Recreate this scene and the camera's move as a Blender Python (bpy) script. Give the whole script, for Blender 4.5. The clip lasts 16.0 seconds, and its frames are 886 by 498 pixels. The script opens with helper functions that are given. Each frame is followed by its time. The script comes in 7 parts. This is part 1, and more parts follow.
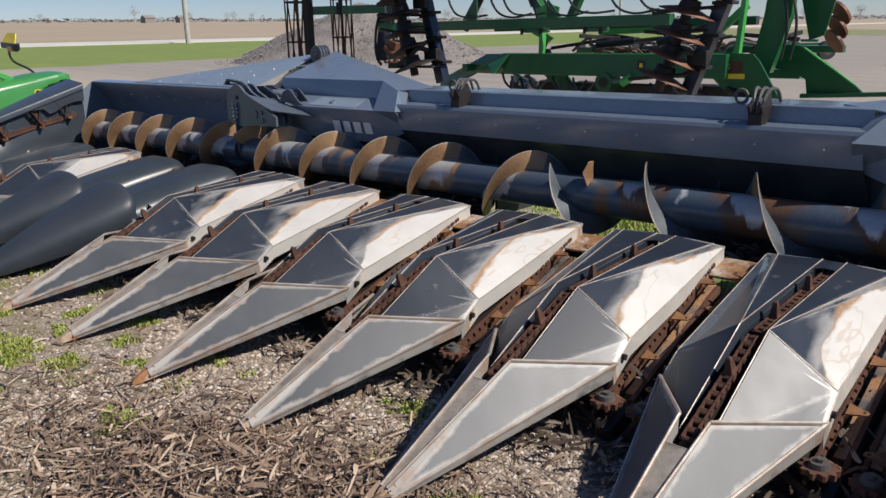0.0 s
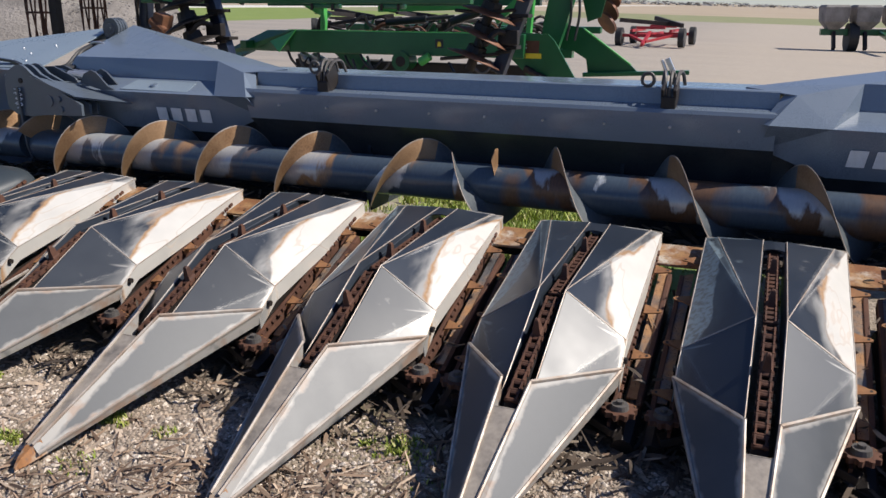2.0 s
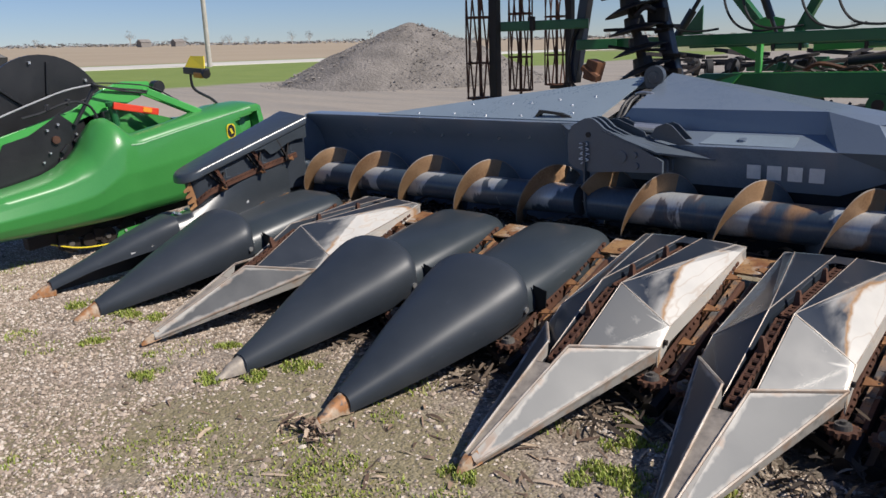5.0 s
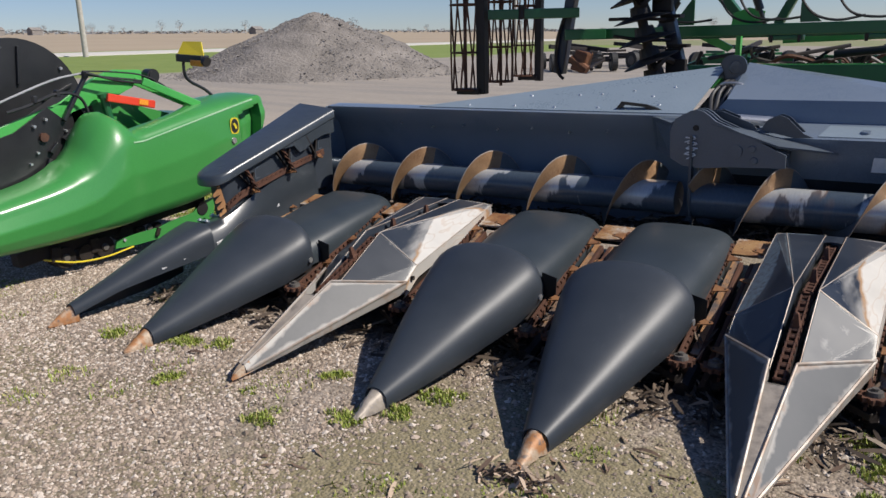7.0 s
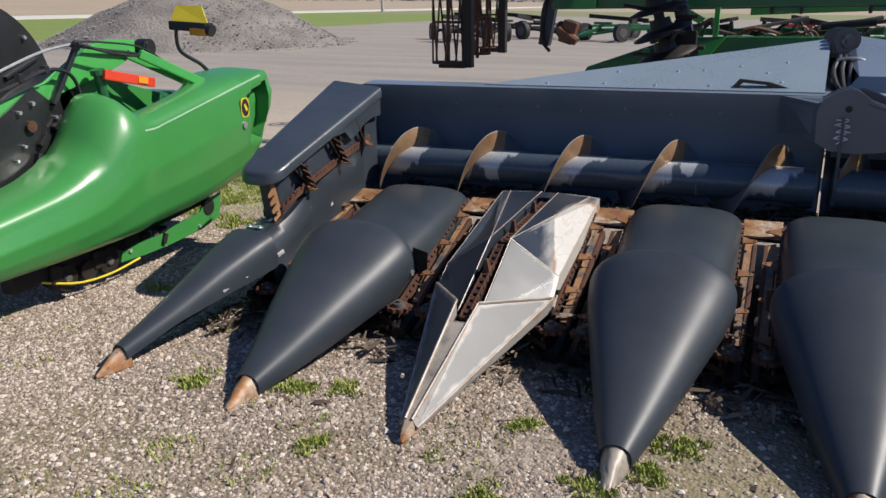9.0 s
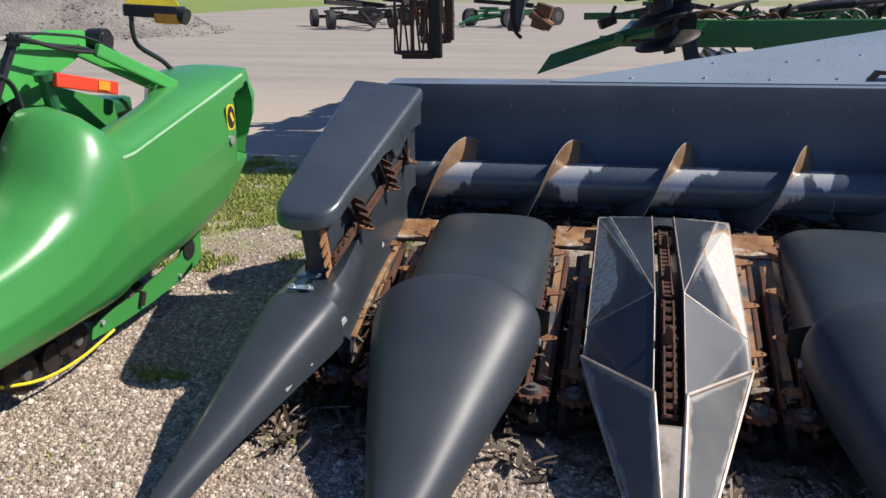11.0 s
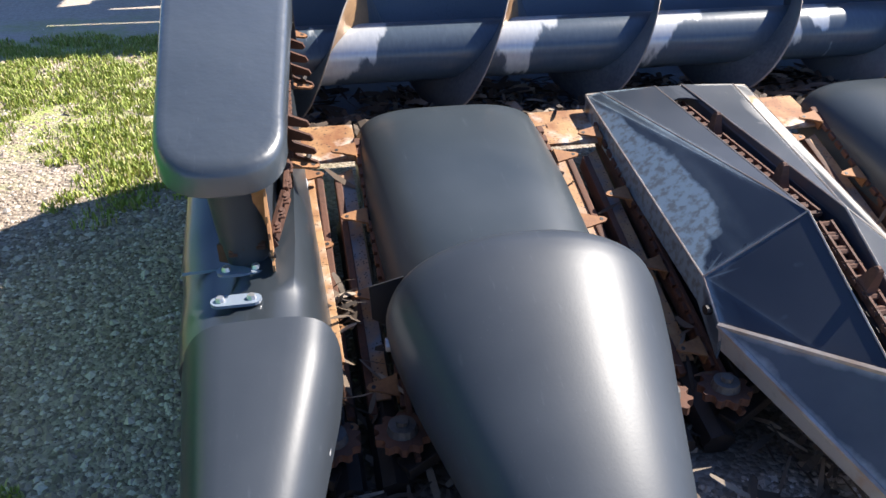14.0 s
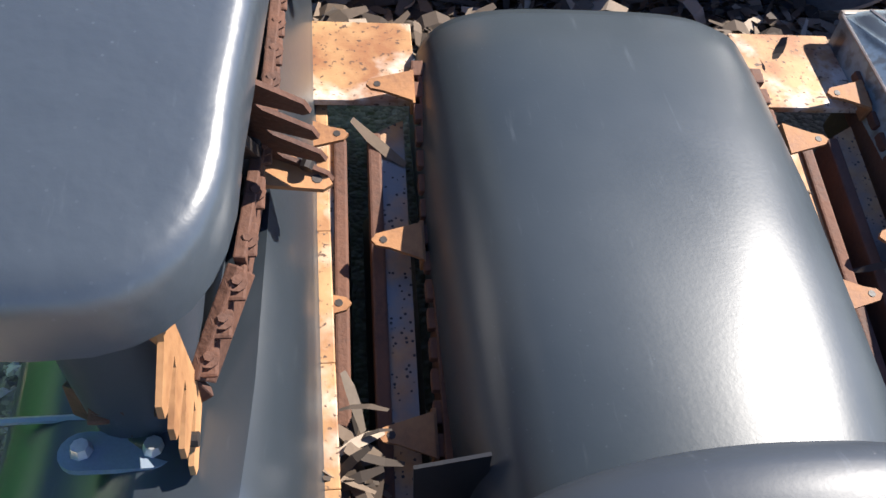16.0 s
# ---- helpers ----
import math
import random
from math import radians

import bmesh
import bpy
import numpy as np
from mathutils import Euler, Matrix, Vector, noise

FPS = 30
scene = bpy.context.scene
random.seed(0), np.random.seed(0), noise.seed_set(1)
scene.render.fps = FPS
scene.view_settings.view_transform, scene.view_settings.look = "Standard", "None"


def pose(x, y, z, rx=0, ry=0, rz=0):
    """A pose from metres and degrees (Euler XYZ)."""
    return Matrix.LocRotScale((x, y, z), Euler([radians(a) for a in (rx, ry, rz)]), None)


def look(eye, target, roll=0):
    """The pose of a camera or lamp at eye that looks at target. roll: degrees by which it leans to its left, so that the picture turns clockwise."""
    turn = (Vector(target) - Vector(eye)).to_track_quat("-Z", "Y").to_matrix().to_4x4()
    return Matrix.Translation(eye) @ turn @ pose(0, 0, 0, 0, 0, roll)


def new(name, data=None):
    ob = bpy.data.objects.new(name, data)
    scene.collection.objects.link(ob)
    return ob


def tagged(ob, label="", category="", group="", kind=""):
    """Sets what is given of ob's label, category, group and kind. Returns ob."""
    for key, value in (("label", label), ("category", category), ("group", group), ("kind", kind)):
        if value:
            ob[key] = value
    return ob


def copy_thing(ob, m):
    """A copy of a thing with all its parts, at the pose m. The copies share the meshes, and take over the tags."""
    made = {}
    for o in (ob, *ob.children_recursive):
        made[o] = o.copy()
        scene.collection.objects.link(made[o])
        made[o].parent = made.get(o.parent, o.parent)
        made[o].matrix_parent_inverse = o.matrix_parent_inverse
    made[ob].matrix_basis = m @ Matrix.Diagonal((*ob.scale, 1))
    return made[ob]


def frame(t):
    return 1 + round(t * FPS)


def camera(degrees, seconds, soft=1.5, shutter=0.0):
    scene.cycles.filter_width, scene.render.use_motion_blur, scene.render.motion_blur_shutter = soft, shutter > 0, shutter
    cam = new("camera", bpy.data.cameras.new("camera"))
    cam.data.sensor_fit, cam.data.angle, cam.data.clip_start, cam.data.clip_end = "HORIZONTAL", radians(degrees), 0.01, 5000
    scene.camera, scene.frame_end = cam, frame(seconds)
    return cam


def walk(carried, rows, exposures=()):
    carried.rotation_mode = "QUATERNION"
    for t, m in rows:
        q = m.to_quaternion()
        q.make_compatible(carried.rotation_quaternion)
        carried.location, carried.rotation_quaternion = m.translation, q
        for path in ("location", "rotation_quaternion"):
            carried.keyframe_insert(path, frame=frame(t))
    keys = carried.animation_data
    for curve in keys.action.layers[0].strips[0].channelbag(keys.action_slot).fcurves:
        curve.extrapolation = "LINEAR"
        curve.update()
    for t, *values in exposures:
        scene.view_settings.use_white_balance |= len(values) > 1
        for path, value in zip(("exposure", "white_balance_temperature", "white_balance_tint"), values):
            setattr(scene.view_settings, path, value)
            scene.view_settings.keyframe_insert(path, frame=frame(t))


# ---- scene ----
cam = camera(57.8, 16.0)
PATH = [
    (0, (8.561, -1.611, 1.494), (7.270, -0.176, 0.970), -1.23),
    (0.5, (8.286, -1.708, 1.508), (7.121, -0.185, 0.941), -1.29),
    (1, (8.036, -1.700, 1.485), (7.067, -0.057, 0.883), -1.22),
    (1.5, (7.811, -1.646, 1.496), (7.052, 0.103, 0.891), -0.42),
    (2, (7.535, -1.740, 1.504), (6.819, 0.034, 0.920), 0.25),
    (2.5, (7.251, -1.817, 1.512), (6.404, -0.094, 0.952), 0.20),
    (2.7, (7.123, -1.813, 1.514), (6.198, -0.125, 0.969), -0.08),
    (3, (6.918, -1.797, 1.517), (5.892, -0.165, 0.983), 0.01),
    (3.5, (6.580, -1.854, 1.511), (5.403, -0.319, 1.003), -0.35),
    (4, (6.273, -2.022, 1.531), (5.018, -0.546, 1.034), -0.73),
    (4.5, (5.943, -2.064, 1.518), (4.656, -0.615, 1.027), -1.26),
    (5, (5.580, -2.132, 1.540), (4.293, -0.678, 1.062), -1.95),
    (7.5, (3.874, -2.521, 1.534), (2.917, -0.846, 1.007), -0.88),
    (8, (3.430, -2.474, 1.532), (2.564, -0.757, 0.982), -0.50),
    (8.5, (3.055, -2.496, 1.527), (2.255, -0.752, 0.963), -0.56),
    (9, (2.695, -2.455, 1.544), (1.951, -0.691, 0.966), -0.74),
    (9.5, (2.308, -2.270, 1.520), (1.628, -0.482, 0.936), -0.76),
    (10, (1.972, -2.130, 1.531), (1.365, -0.320, 0.935), -0.81),
    (10.2, (1.844, -2.057, 1.540), (1.265, -0.239, 0.940), -0.74),
    (12.5, (0.545, -1.111, 1.426), (0.532, 0.767, 0.737), -1.74),
    (13, (0.309, -0.919, 1.405), (0.468, 0.919, 0.631), -1.52),
    (13.5, (0.152, -0.744, 1.376), (0.455, 1.031, 0.505), -0.75),
    (14, (0.266, -0.475, 1.333), (0.627, 1.237, 0.364), 0.35),
    (14.5, (0.343, -0.160, 1.286), (0.690, 1.494, 0.216), 1.41),
    (15, (0.269, 0.172, 1.234), (0.598, 1.750, 0.051), 3.61),
    (15.5, (0.276, 0.446, 1.146), (0.559, 1.962, -0.128), 4.93),
    (16, (0.344, 0.660, 1.095), (0.614, 2.117, -0.249), 6.62),
]
walk(cam, [(t, look(eye, target, roll)) for t, eye, target, roll in PATH],
     ((0, 0.06), (1.5, 0.3), (3, 0.18), (5, 0.06), (8, 0.08), (10, 0.24), (12.5, 0.86), (14, 1.42), (15, 1.5), (16, 1.56)))

# ---- world, sun ----
SUN = Vector((1.03, 0.34, 1.107)).normalized()
world = bpy.data.worlds.new("sky")
scene.world = world
world.use_nodes = True
wn = world.node_tree.nodes
sky = wn.new("ShaderNodeTexSky")
sky.sky_type, sky.sun_disc = "NISHITA", False
sky.sun_elevation = math.asin(SUN.z)
sky.sun_rotation = math.atan2(SUN.x, SUN.y)
sky.altitude = 600
sky.air_density, sky.dust_density, sky.ozone_density = 1.0, 0.0, 3.0
tint = wn.new("ShaderNodeMix")
tint.data_type, tint.blend_type = "RGBA", "MULTIPLY"
tint.inputs[0].default_value, tint.inputs[7].default_value = 1.0, (0.91, 1.0, 1.31, 1)
world.node_tree.links.new(sky.outputs[0], tint.inputs[6])
world.node_tree.links.new(tint.outputs[2], wn["Background"].inputs[0])
wn["Background"].inputs[1].default_value = 0.064
sun = new("sun", bpy.data.lights.new("sun", "SUN"))
sun.data.energy, sun.data.angle, sun.data.color = 4.95, radians(0.53), (1.0, 0.935, 0.86)
sun.matrix_world = look((0, 0, 30), Vector((0, 0, 30)) - SUN)


# ---- materials ----
class Nodes:
    """A node material and a few short ways to wire it."""

    def __init__(self, name):
        self.mat = bpy.data.materials.new(name)
        self.mat.use_nodes = True
        self.tree = self.mat.node_tree
        self.out = self.tree.nodes["Principled BSDF"]
        self.coord = self.tree.nodes.new("ShaderNodeTexCoord")

    def add(self, kind, **sockets):
        n = self.tree.nodes.new(kind)
        for k, v in sockets.items():
            self.put(n, k.replace("_", " "), v)
        return n

    def put(self, n, key, v):
        if isinstance(v, bpy.types.NodeSocket):
            self.tree.links.new(v, n.inputs[key])
        else:
            n.inputs[key].default_value = v

    def set(self, **sockets):
        for k, v in sockets.items():
            self.put(self.out, k.replace("_", " "), v)
        return self

    def noise(self, scale, detail=4.0, where=None, rough=0.55):
        n = self.add("ShaderNodeTexNoise", Scale=scale, Detail=detail, Roughness=rough)
        self.tree.links.new(where or self.coord.outputs["Object"], n.inputs["Vector"])
        return n.outputs[0]

    def shifted(self, amount=7.0):
        """Object coordinates pushed along by the object's own random number."""
        info = self.add("ShaderNodeObjectInfo")
        m = self.math("MULTIPLY", info.outputs["Random"], amount)
        v = self.add("ShaderNodeVectorMath")
        self.tree.links.new(self.coord.outputs["Object"], v.inputs[0])
        self.tree.links.new(m, v.inputs[1])
        return v.outputs[0]

    def math(self, op, a, b=0.0, clamp=False):
        n = self.add("ShaderNodeMath")
        n.operation, n.use_clamp = op, clamp
        self.put(n, 0, a), self.put(n, 1, b)
        return n.outputs[0]

    def ramp(self, fac, lo, hi):
        n = self.add("ShaderNodeMapRange")
        n.inputs[1].default_value, n.inputs[2].default_value = lo, hi
        self.put(n, 0, fac)
        return n.outputs[0]

    def mix(self, fac, a, b):
        n = self.add("ShaderNodeMix")
        n.data_type = "RGBA"
        self.put(n, 0, fac)
        for k, v in ((6, a), (7, b)):
            self.put(n, k, v if isinstance(v, bpy.types.NodeSocket) else (*v, 1))
        return n.outputs[2]

    def mixf(self, fac, a, b):
        n = self.add("ShaderNodeMix")
        self.put(n, 0, fac), self.put(n, 2, a), self.put(n, 3, b)
        return n.outputs[0]

    def bump(self, height, strength=0.3, distance=0.01):
        n = self.add("ShaderNodeBump", Height=height, Strength=strength, Distance=distance)
        self.set(Normal=n.outputs[0])
        return self


def surface(name, a, b, rough=0.5, metal=0.0, big=3.0, fine=60.0, bump=0.15, coat=0.0, spread=0.12, depth=0.002):
    """Paint, plastic, metal or cloth: two colours in large soft patches, fine grain in gloss and relief."""
    n = Nodes(name)
    where = n.shifted()
    large, small = n.noise(big, 5, where), n.noise(fine, 4, where)
    c = n.mix(n.ramp(large, 0.35, 0.68), a, b)
    c = n.mix(n.ramp(small, 0.3, 0.8), c, n.mix(0.5, c, tuple(min(1, v * 1.25) for v in b)))
    n.set(Base_Color=c, Metallic=metal, Coat_Weight=coat, Coat_Roughness=0.12)
    n.set(Roughness=n.math("ADD", n.math("MULTIPLY", n.math("SUBTRACT", large, 0.5), spread * 2), n.math("ADD", n.math("MULTIPLY", small, spread), rough - spread / 2)))
    n.bump(small, bump, depth)
    return n.mat


def worn_paint(name, paint, level, side=0.0, rough=0.3, pits=True):
    """Glossy graphite paint rubbed through to bare steel, with a rim of rust round the rubbed places."""
    n = Nodes(name)
    where = n.shifted(11.0)
    sep = n.add("ShaderNodeSeparateXYZ")
    n.tree.links.new(n.coord.outputs["Object"], sep.inputs[0])
    across = n.math("ABSOLUTE", sep.outputs[0])
    # crop slides over the flank: it is rubbed bare outside a bowed line and rust gathers along that line
    long = n.math("SUBTRACT", sep.outputs[1], 1.42)
    line = n.math("ADD", n.math("MULTIPLY", n.math("MULTIPLY", long, long), 0.55), level)
    flow = n.add("ShaderNodeMapping", Vector=where)
    flow.inputs["Rotation"].default_value = (0, 0, 0.35)
    flow.inputs["Scale"].default_value = (2.2, 0.55, 1.0)
    ragged = n.math("MULTIPLY", n.math("SUBTRACT", n.noise(4.0, 3, flow.outputs[0], 0.45), 0.5), 0.16)
    wear = n.math("ADD", n.math("SUBTRACT", across, line), ragged)
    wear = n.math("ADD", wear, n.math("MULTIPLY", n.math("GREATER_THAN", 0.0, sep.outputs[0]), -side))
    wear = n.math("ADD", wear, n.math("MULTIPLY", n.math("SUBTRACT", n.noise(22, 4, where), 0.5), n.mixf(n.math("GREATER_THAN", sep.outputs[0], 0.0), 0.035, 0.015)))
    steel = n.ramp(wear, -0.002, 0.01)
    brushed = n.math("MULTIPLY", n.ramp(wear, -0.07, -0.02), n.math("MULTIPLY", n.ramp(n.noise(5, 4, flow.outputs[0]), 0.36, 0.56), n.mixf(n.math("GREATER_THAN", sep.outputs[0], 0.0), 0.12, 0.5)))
    band = n.math("MULTIPLY", n.ramp(wear, -0.01, 0.002), n.math("SUBTRACT", 1.0, n.ramp(wear, 0.004, 0.02)))
    streak = n.math("ABSOLUTE", n.math("SUBTRACT", n.noise(3.0, 3, flow.outputs[0]), 0.5))
    streak = n.math("MULTIPLY", n.math("SUBTRACT", 1.0, n.ramp(streak, 0.003, 0.012)), n.math("MULTIPLY", steel, 0.3))
    rust = n.math("MAXIMUM", streak, n.math("MULTIPLY", band, n.ramp(n.noise(3.0, 3, where), 0.38, 0.5)))
    rust = n.math("MULTIPLY", rust, n.math("GREATER_THAN", sep.outputs[0], 0.0))
    steel = n.math("MAXIMUM", steel, brushed)
    dx, dy = n.math("SUBTRACT", across, 0.29), n.math("SUBTRACT", sep.outputs[1], 1.045)
    r = n.math("SQRT", n.math("ADD", n.math("MULTIPLY", dx, dx), n.math("MULTIPLY", dy, dy)))
    fan = n.add("ShaderNodeCombineXYZ", X=n.math("MULTIPLY", n.math("ARCTAN2", dx, dy), 4.0), Y=n.add("ShaderNodeObjectInfo").outputs["Random"], Z=n.math("MULTIPLY", r, 2.0))
    reach = n.math("MULTIPLY", n.ramp(n.noise(0.8, 2, fan.outputs[0]), 0.5, 0.75), 0.2)
    spike = n.math("MULTIPLY", n.ramp(n.math("SUBTRACT", reach, r), 0.0, 0.05), 0.4)
    steel = n.math("MAXIMUM", steel, spike)
    front = n.math("MULTIPLY", n.math("GREATER_THAN", 1.06, sep.outputs[1]), n.ramp(n.math("ADD", across, n.math("MULTIPLY", ragged, 0.6)), 0.235, 0.275))
    steel = n.math("MAXIMUM", steel, n.math("MULTIPLY", front, 0.15))
    # creases and borders are rubbed pale
    round_off = n.add("ShaderNodeBevel", Radius=0.022)
    round_off.samples = 6
    turned = n.add("ShaderNodeVectorMath")
    turned.operation = "DOT_PRODUCT"
    n.tree.links.new(round_off.outputs[0], turned.inputs[0])
    n.tree.links.new(n.add("ShaderNodeNewGeometry").outputs["Normal"], turned.inputs[1])
    crease = n.math("SUBTRACT", 1.0, turned.outputs["Value"])
    crease = n.math("MULTIPLY", n.ramp(n.math("ADD", crease, n.math("MULTIPLY", n.math("SUBTRACT", n.noise(13, 4, where), 0.5), 0.06)), 0.008, 0.03), n.math("MULTIPLY", n.ramp(across, 0.085, 0.12), 0.75))
    steel = n.math("MAXIMUM", steel, crease)
    small = n.noise(90, 4, where)
    dust = n.ramp(n.noise(2.0, 4, where), 0.3, 0.75)
    dark = n.mix(dust, paint, tuple(v * 1.4 + 0.01 for v in paint))
    # light is put into the bare metal: pale sunward, blue-grey on the far side
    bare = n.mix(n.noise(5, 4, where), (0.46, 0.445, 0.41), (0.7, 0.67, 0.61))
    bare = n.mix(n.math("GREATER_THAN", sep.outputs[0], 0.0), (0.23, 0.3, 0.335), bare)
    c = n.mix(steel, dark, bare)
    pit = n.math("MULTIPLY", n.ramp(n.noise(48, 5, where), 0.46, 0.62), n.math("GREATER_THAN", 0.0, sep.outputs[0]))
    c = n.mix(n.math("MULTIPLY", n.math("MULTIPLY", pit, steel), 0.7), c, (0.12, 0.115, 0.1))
    c = n.mix(rust, c, n.mix(small, (0.2, 0.1, 0.045), (0.46, 0.29, 0.15)))
    n.set(Base_Color=c, Metallic=n.math("MULTIPLY", steel, n.math("SUBTRACT", 0.3, rust), True))
    n.set(Roughness=n.mixf(rust, n.mixf(steel, n.math("ADD", n.math("MULTIPLY", dust, 0.16), rough - 0.05), 0.42), 0.75))
    n.set(Coat_Weight=n.math("MULTIPLY", n.math("SUBTRACT", 1.0, steel, True), 0.1), Coat_Roughness=0.1, Specular_IOR_Level=0.45)
    n.bump(n.math("ADD", n.math("MULTIPLY", steel, -0.4), n.math("MULTIPLY", small, 0.05)), 0.35, 0.002)
    return n.mat


GRAPHITE = (0.015, 0.021, 0.031)
M_BODY = surface("graphite_body_paint", (0.135, 0.17, 0.215), (0.175, 0.21, 0.255), 0.3, 0.0, 1.2, 260, 0.015, 0.5, 0.12)
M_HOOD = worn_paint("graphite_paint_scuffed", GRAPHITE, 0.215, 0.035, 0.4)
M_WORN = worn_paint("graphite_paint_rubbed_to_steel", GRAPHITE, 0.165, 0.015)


def nose_paint(name, tones):
    """Dull grey nose paint, rubbed pale along its three edges, with a little rust in the rubbed rim."""
    n = Nodes(name)
    where = n.shifted(9.0)
    sep = n.add("ShaderNodeSeparateXYZ", Vector=n.coord.outputs["Object"])
    x, y = n.math("ABSOLUTE", sep.outputs[0]), sep.outputs[1]
    wob = n.math("MULTIPLY", n.math("SUBTRACT", n.noise(14, 4, where), 0.5), 0.035)
    outer = n.math("ADD", n.math("SUBTRACT", x, n.math("ADD", n.math("MULTIPLY", y, 0.267), 0.042)), wob)
    rear = n.math("ADD", n.math("SUBTRACT", y, n.math("ADD", n.math("MULTIPLY", x, 1.496), 0.498)), wob)
    inner = n.math("ADD", n.math("SUBTRACT", n.math("ADD", n.math("MULTIPLY", y, 0.039), 0.035), x), wob)
    rim = n.math("MAXIMUM", n.ramp(outer, -0.014, -0.003), n.math("MAXIMUM", n.ramp(rear, -0.022, -0.006), n.ramp(inner, -0.008, 0.002)))
    rim = n.math("MULTIPLY", rim, 0.7)
    large, small = n.noise(3, 5, where), n.noise(180, 3, where)
    c = n.mix(n.ramp(large, 0.35, 0.68), *tones)
    rust = n.math("MULTIPLY", n.ramp(n.noise(9, 4, where), 0.52, 0.64), rim)
    c = n.mix(rim, c, (0.4, 0.375, 0.335))
    c = n.mix(n.math("MULTIPLY", rust, 0.8), c, (0.25, 0.13, 0.065))
    n.set(Base_Color=c, Roughness=n.math("ADD", n.math("MULTIPLY", large, 0.16), n.math("ADD", n.math("MULTIPLY", small, 0.05), 0.36)))
    return n.mat


M_NOSE = nose_paint("graphite_nose_paint_rubbed_rim", ((0.033, 0.04, 0.048), (0.062, 0.068, 0.075)))
M_NOSE_PALE = nose_paint("faded_nose_paint_rubbed_rim", ((0.052, 0.056, 0.06), (0.1, 0.102, 0.103)))
M_EDGE = surface("rubbed_bare_edge", (0.46, 0.43, 0.385), (0.26, 0.19, 0.14), 0.5, 0.3, 9, 90, 0.3)


def moulded(name, a, b, rough, dents=0.0, coat=0.22, gloss=0.5):
    """Dark moulded plastic: faint mottling, dust specks and fine scratches."""
    n = Nodes(name)
    where = n.shifted()
    large, small = n.noise(2.2, 5, where), n.noise(160, 4, where)
    c = n.mix(n.ramp(large, 0.35, 0.68), a, b)
    v = n.add("ShaderNodeTexVoronoi", Vector=where, Scale=70.0)
    speck = n.math("MULTIPLY", n.math("LESS_THAN", v.outputs["Distance"], 0.09), n.ramp(n.noise(3.5, 4, where), 0.48, 0.6))
    m = n.add("ShaderNodeMapping", Vector=where)
    m.inputs["Scale"].default_value = (14, 1.4, 6)
    scratch = n.math("MULTIPLY", n.ramp(n.noise(6, 6, m.outputs[0]), 0.64, 0.74), 0.12)
    c = n.mix(n.math("MAXIMUM", n.math("MULTIPLY", speck, 0.12), scratch), c, tuple(v * 2.6 + 0.05 for v in b))
    n.set(Base_Color=c, Specular_IOR_Level=gloss, Coat_Weight=coat, Coat_Roughness=0.27)
    n.set(Roughness=n.math("ADD", n.math("MULTIPLY", large, 0.14), n.math("ADD", n.math("MULTIPLY", small, 0.06), rough - 0.1)))
    if dents:
        n.bump(n.math("ADD", n.math("MULTIPLY", small, 0.06), n.noise(13, 3, where)), dents, 0.012)
    else:
        n.bump(small, 0.1, 0.001)
    return n.mat


M_POLY = moulded("black_moulded_plastic", (0.031, 0.038, 0.048), (0.042, 0.05, 0.061), 0.42, 0.0, 0.0, 0.32)
M_DIVIDER = moulded("divider_side_plastic", (0.022, 0.028, 0.034), (0.034, 0.041, 0.048), 0.34, 0.0, 0.3)
M_REAR = moulded("scuffed_hood_plastic", (0.03, 0.039, 0.046), (0.042, 0.052, 0.06), 0.34, 0.0, 0.0, 0.38)
M_RUST = surface("brown_rust", (0.045, 0.02, 0.013), (0.12, 0.052, 0.03), 0.8, 0.1, 9, 120, 0.5, 0, 0.15, 0.003)
M_ORANGE = surface("orange_rust", (0.17, 0.068, 0.025), (0.36, 0.19, 0.08), 0.75, 0.1, 6, 80, 0.4, 0, 0.15, 0.002)
M_LUG = surface("lug_rust", (0.15, 0.06, 0.024), (0.3, 0.145, 0.058), 0.75, 0.1, 14, 120, 0.4, 0, 0.15, 0.002)


def tip_material():
    """Scraped tip: orange rust, cream-coloured scoured metal and dark grey streaks."""
    n = Nodes("rusty_scraped_tip")
    where = n.shifted()
    big, mid, small = n.noise(14, 4, where), n.noise(26, 5, where), n.noise(120, 4, where)
    c = n.mix(n.ramp(big, 0.42, 0.56), (0.37, 0.17, 0.065), (0.44, 0.34, 0.24))
    c = n.mix(n.ramp(mid, 0.55, 0.66), c, (0.13, 0.105, 0.09))
    c = n.mix(n.math("MULTIPLY", n.ramp(small, 0.5, 0.7), 0.5), c, (0.25, 0.12, 0.05))
    n.set(Base_Color=c, Roughness=0.55, Metallic=0.15)
    n.bump(n.math("ADD", mid, n.math("MULTIPLY", small, 0.4)), 0.4, 0.003)
    return n.mat


M_TIP = tip_material()
M_STEEL = surface("bare_grey_steel", (0.42, 0.41, 0.39), (0.6, 0.59, 0.56), 0.38, 0.85, 6, 90, 0.2)
M_GALV = surface("zinc_plated_steel", (0.5, 0.5, 0.5), (0.66, 0.66, 0.65), 0.35, 0.8, 9, 120, 0.15)
M_DARK = surface("dark_oily_iron", (0.01, 0.009, 0.009), (0.03, 0.022, 0.018), 0.6, 0.2, 7, 80, 0.4, 0, 0.15, 0.002)
M_BLACK = surface("black_enamel", (0.012, 0.012, 0.013), (0.022, 0.022, 0.023), 0.35, 0.0, 4, 90, 0.1, 0.1)
M_NAVY = surface("blue_black_beam_paint", (0.008, 0.012, 0.026), (0.016, 0.022, 0.042), 0.35, 0.0, 4, 90, 0.1, 0.15)
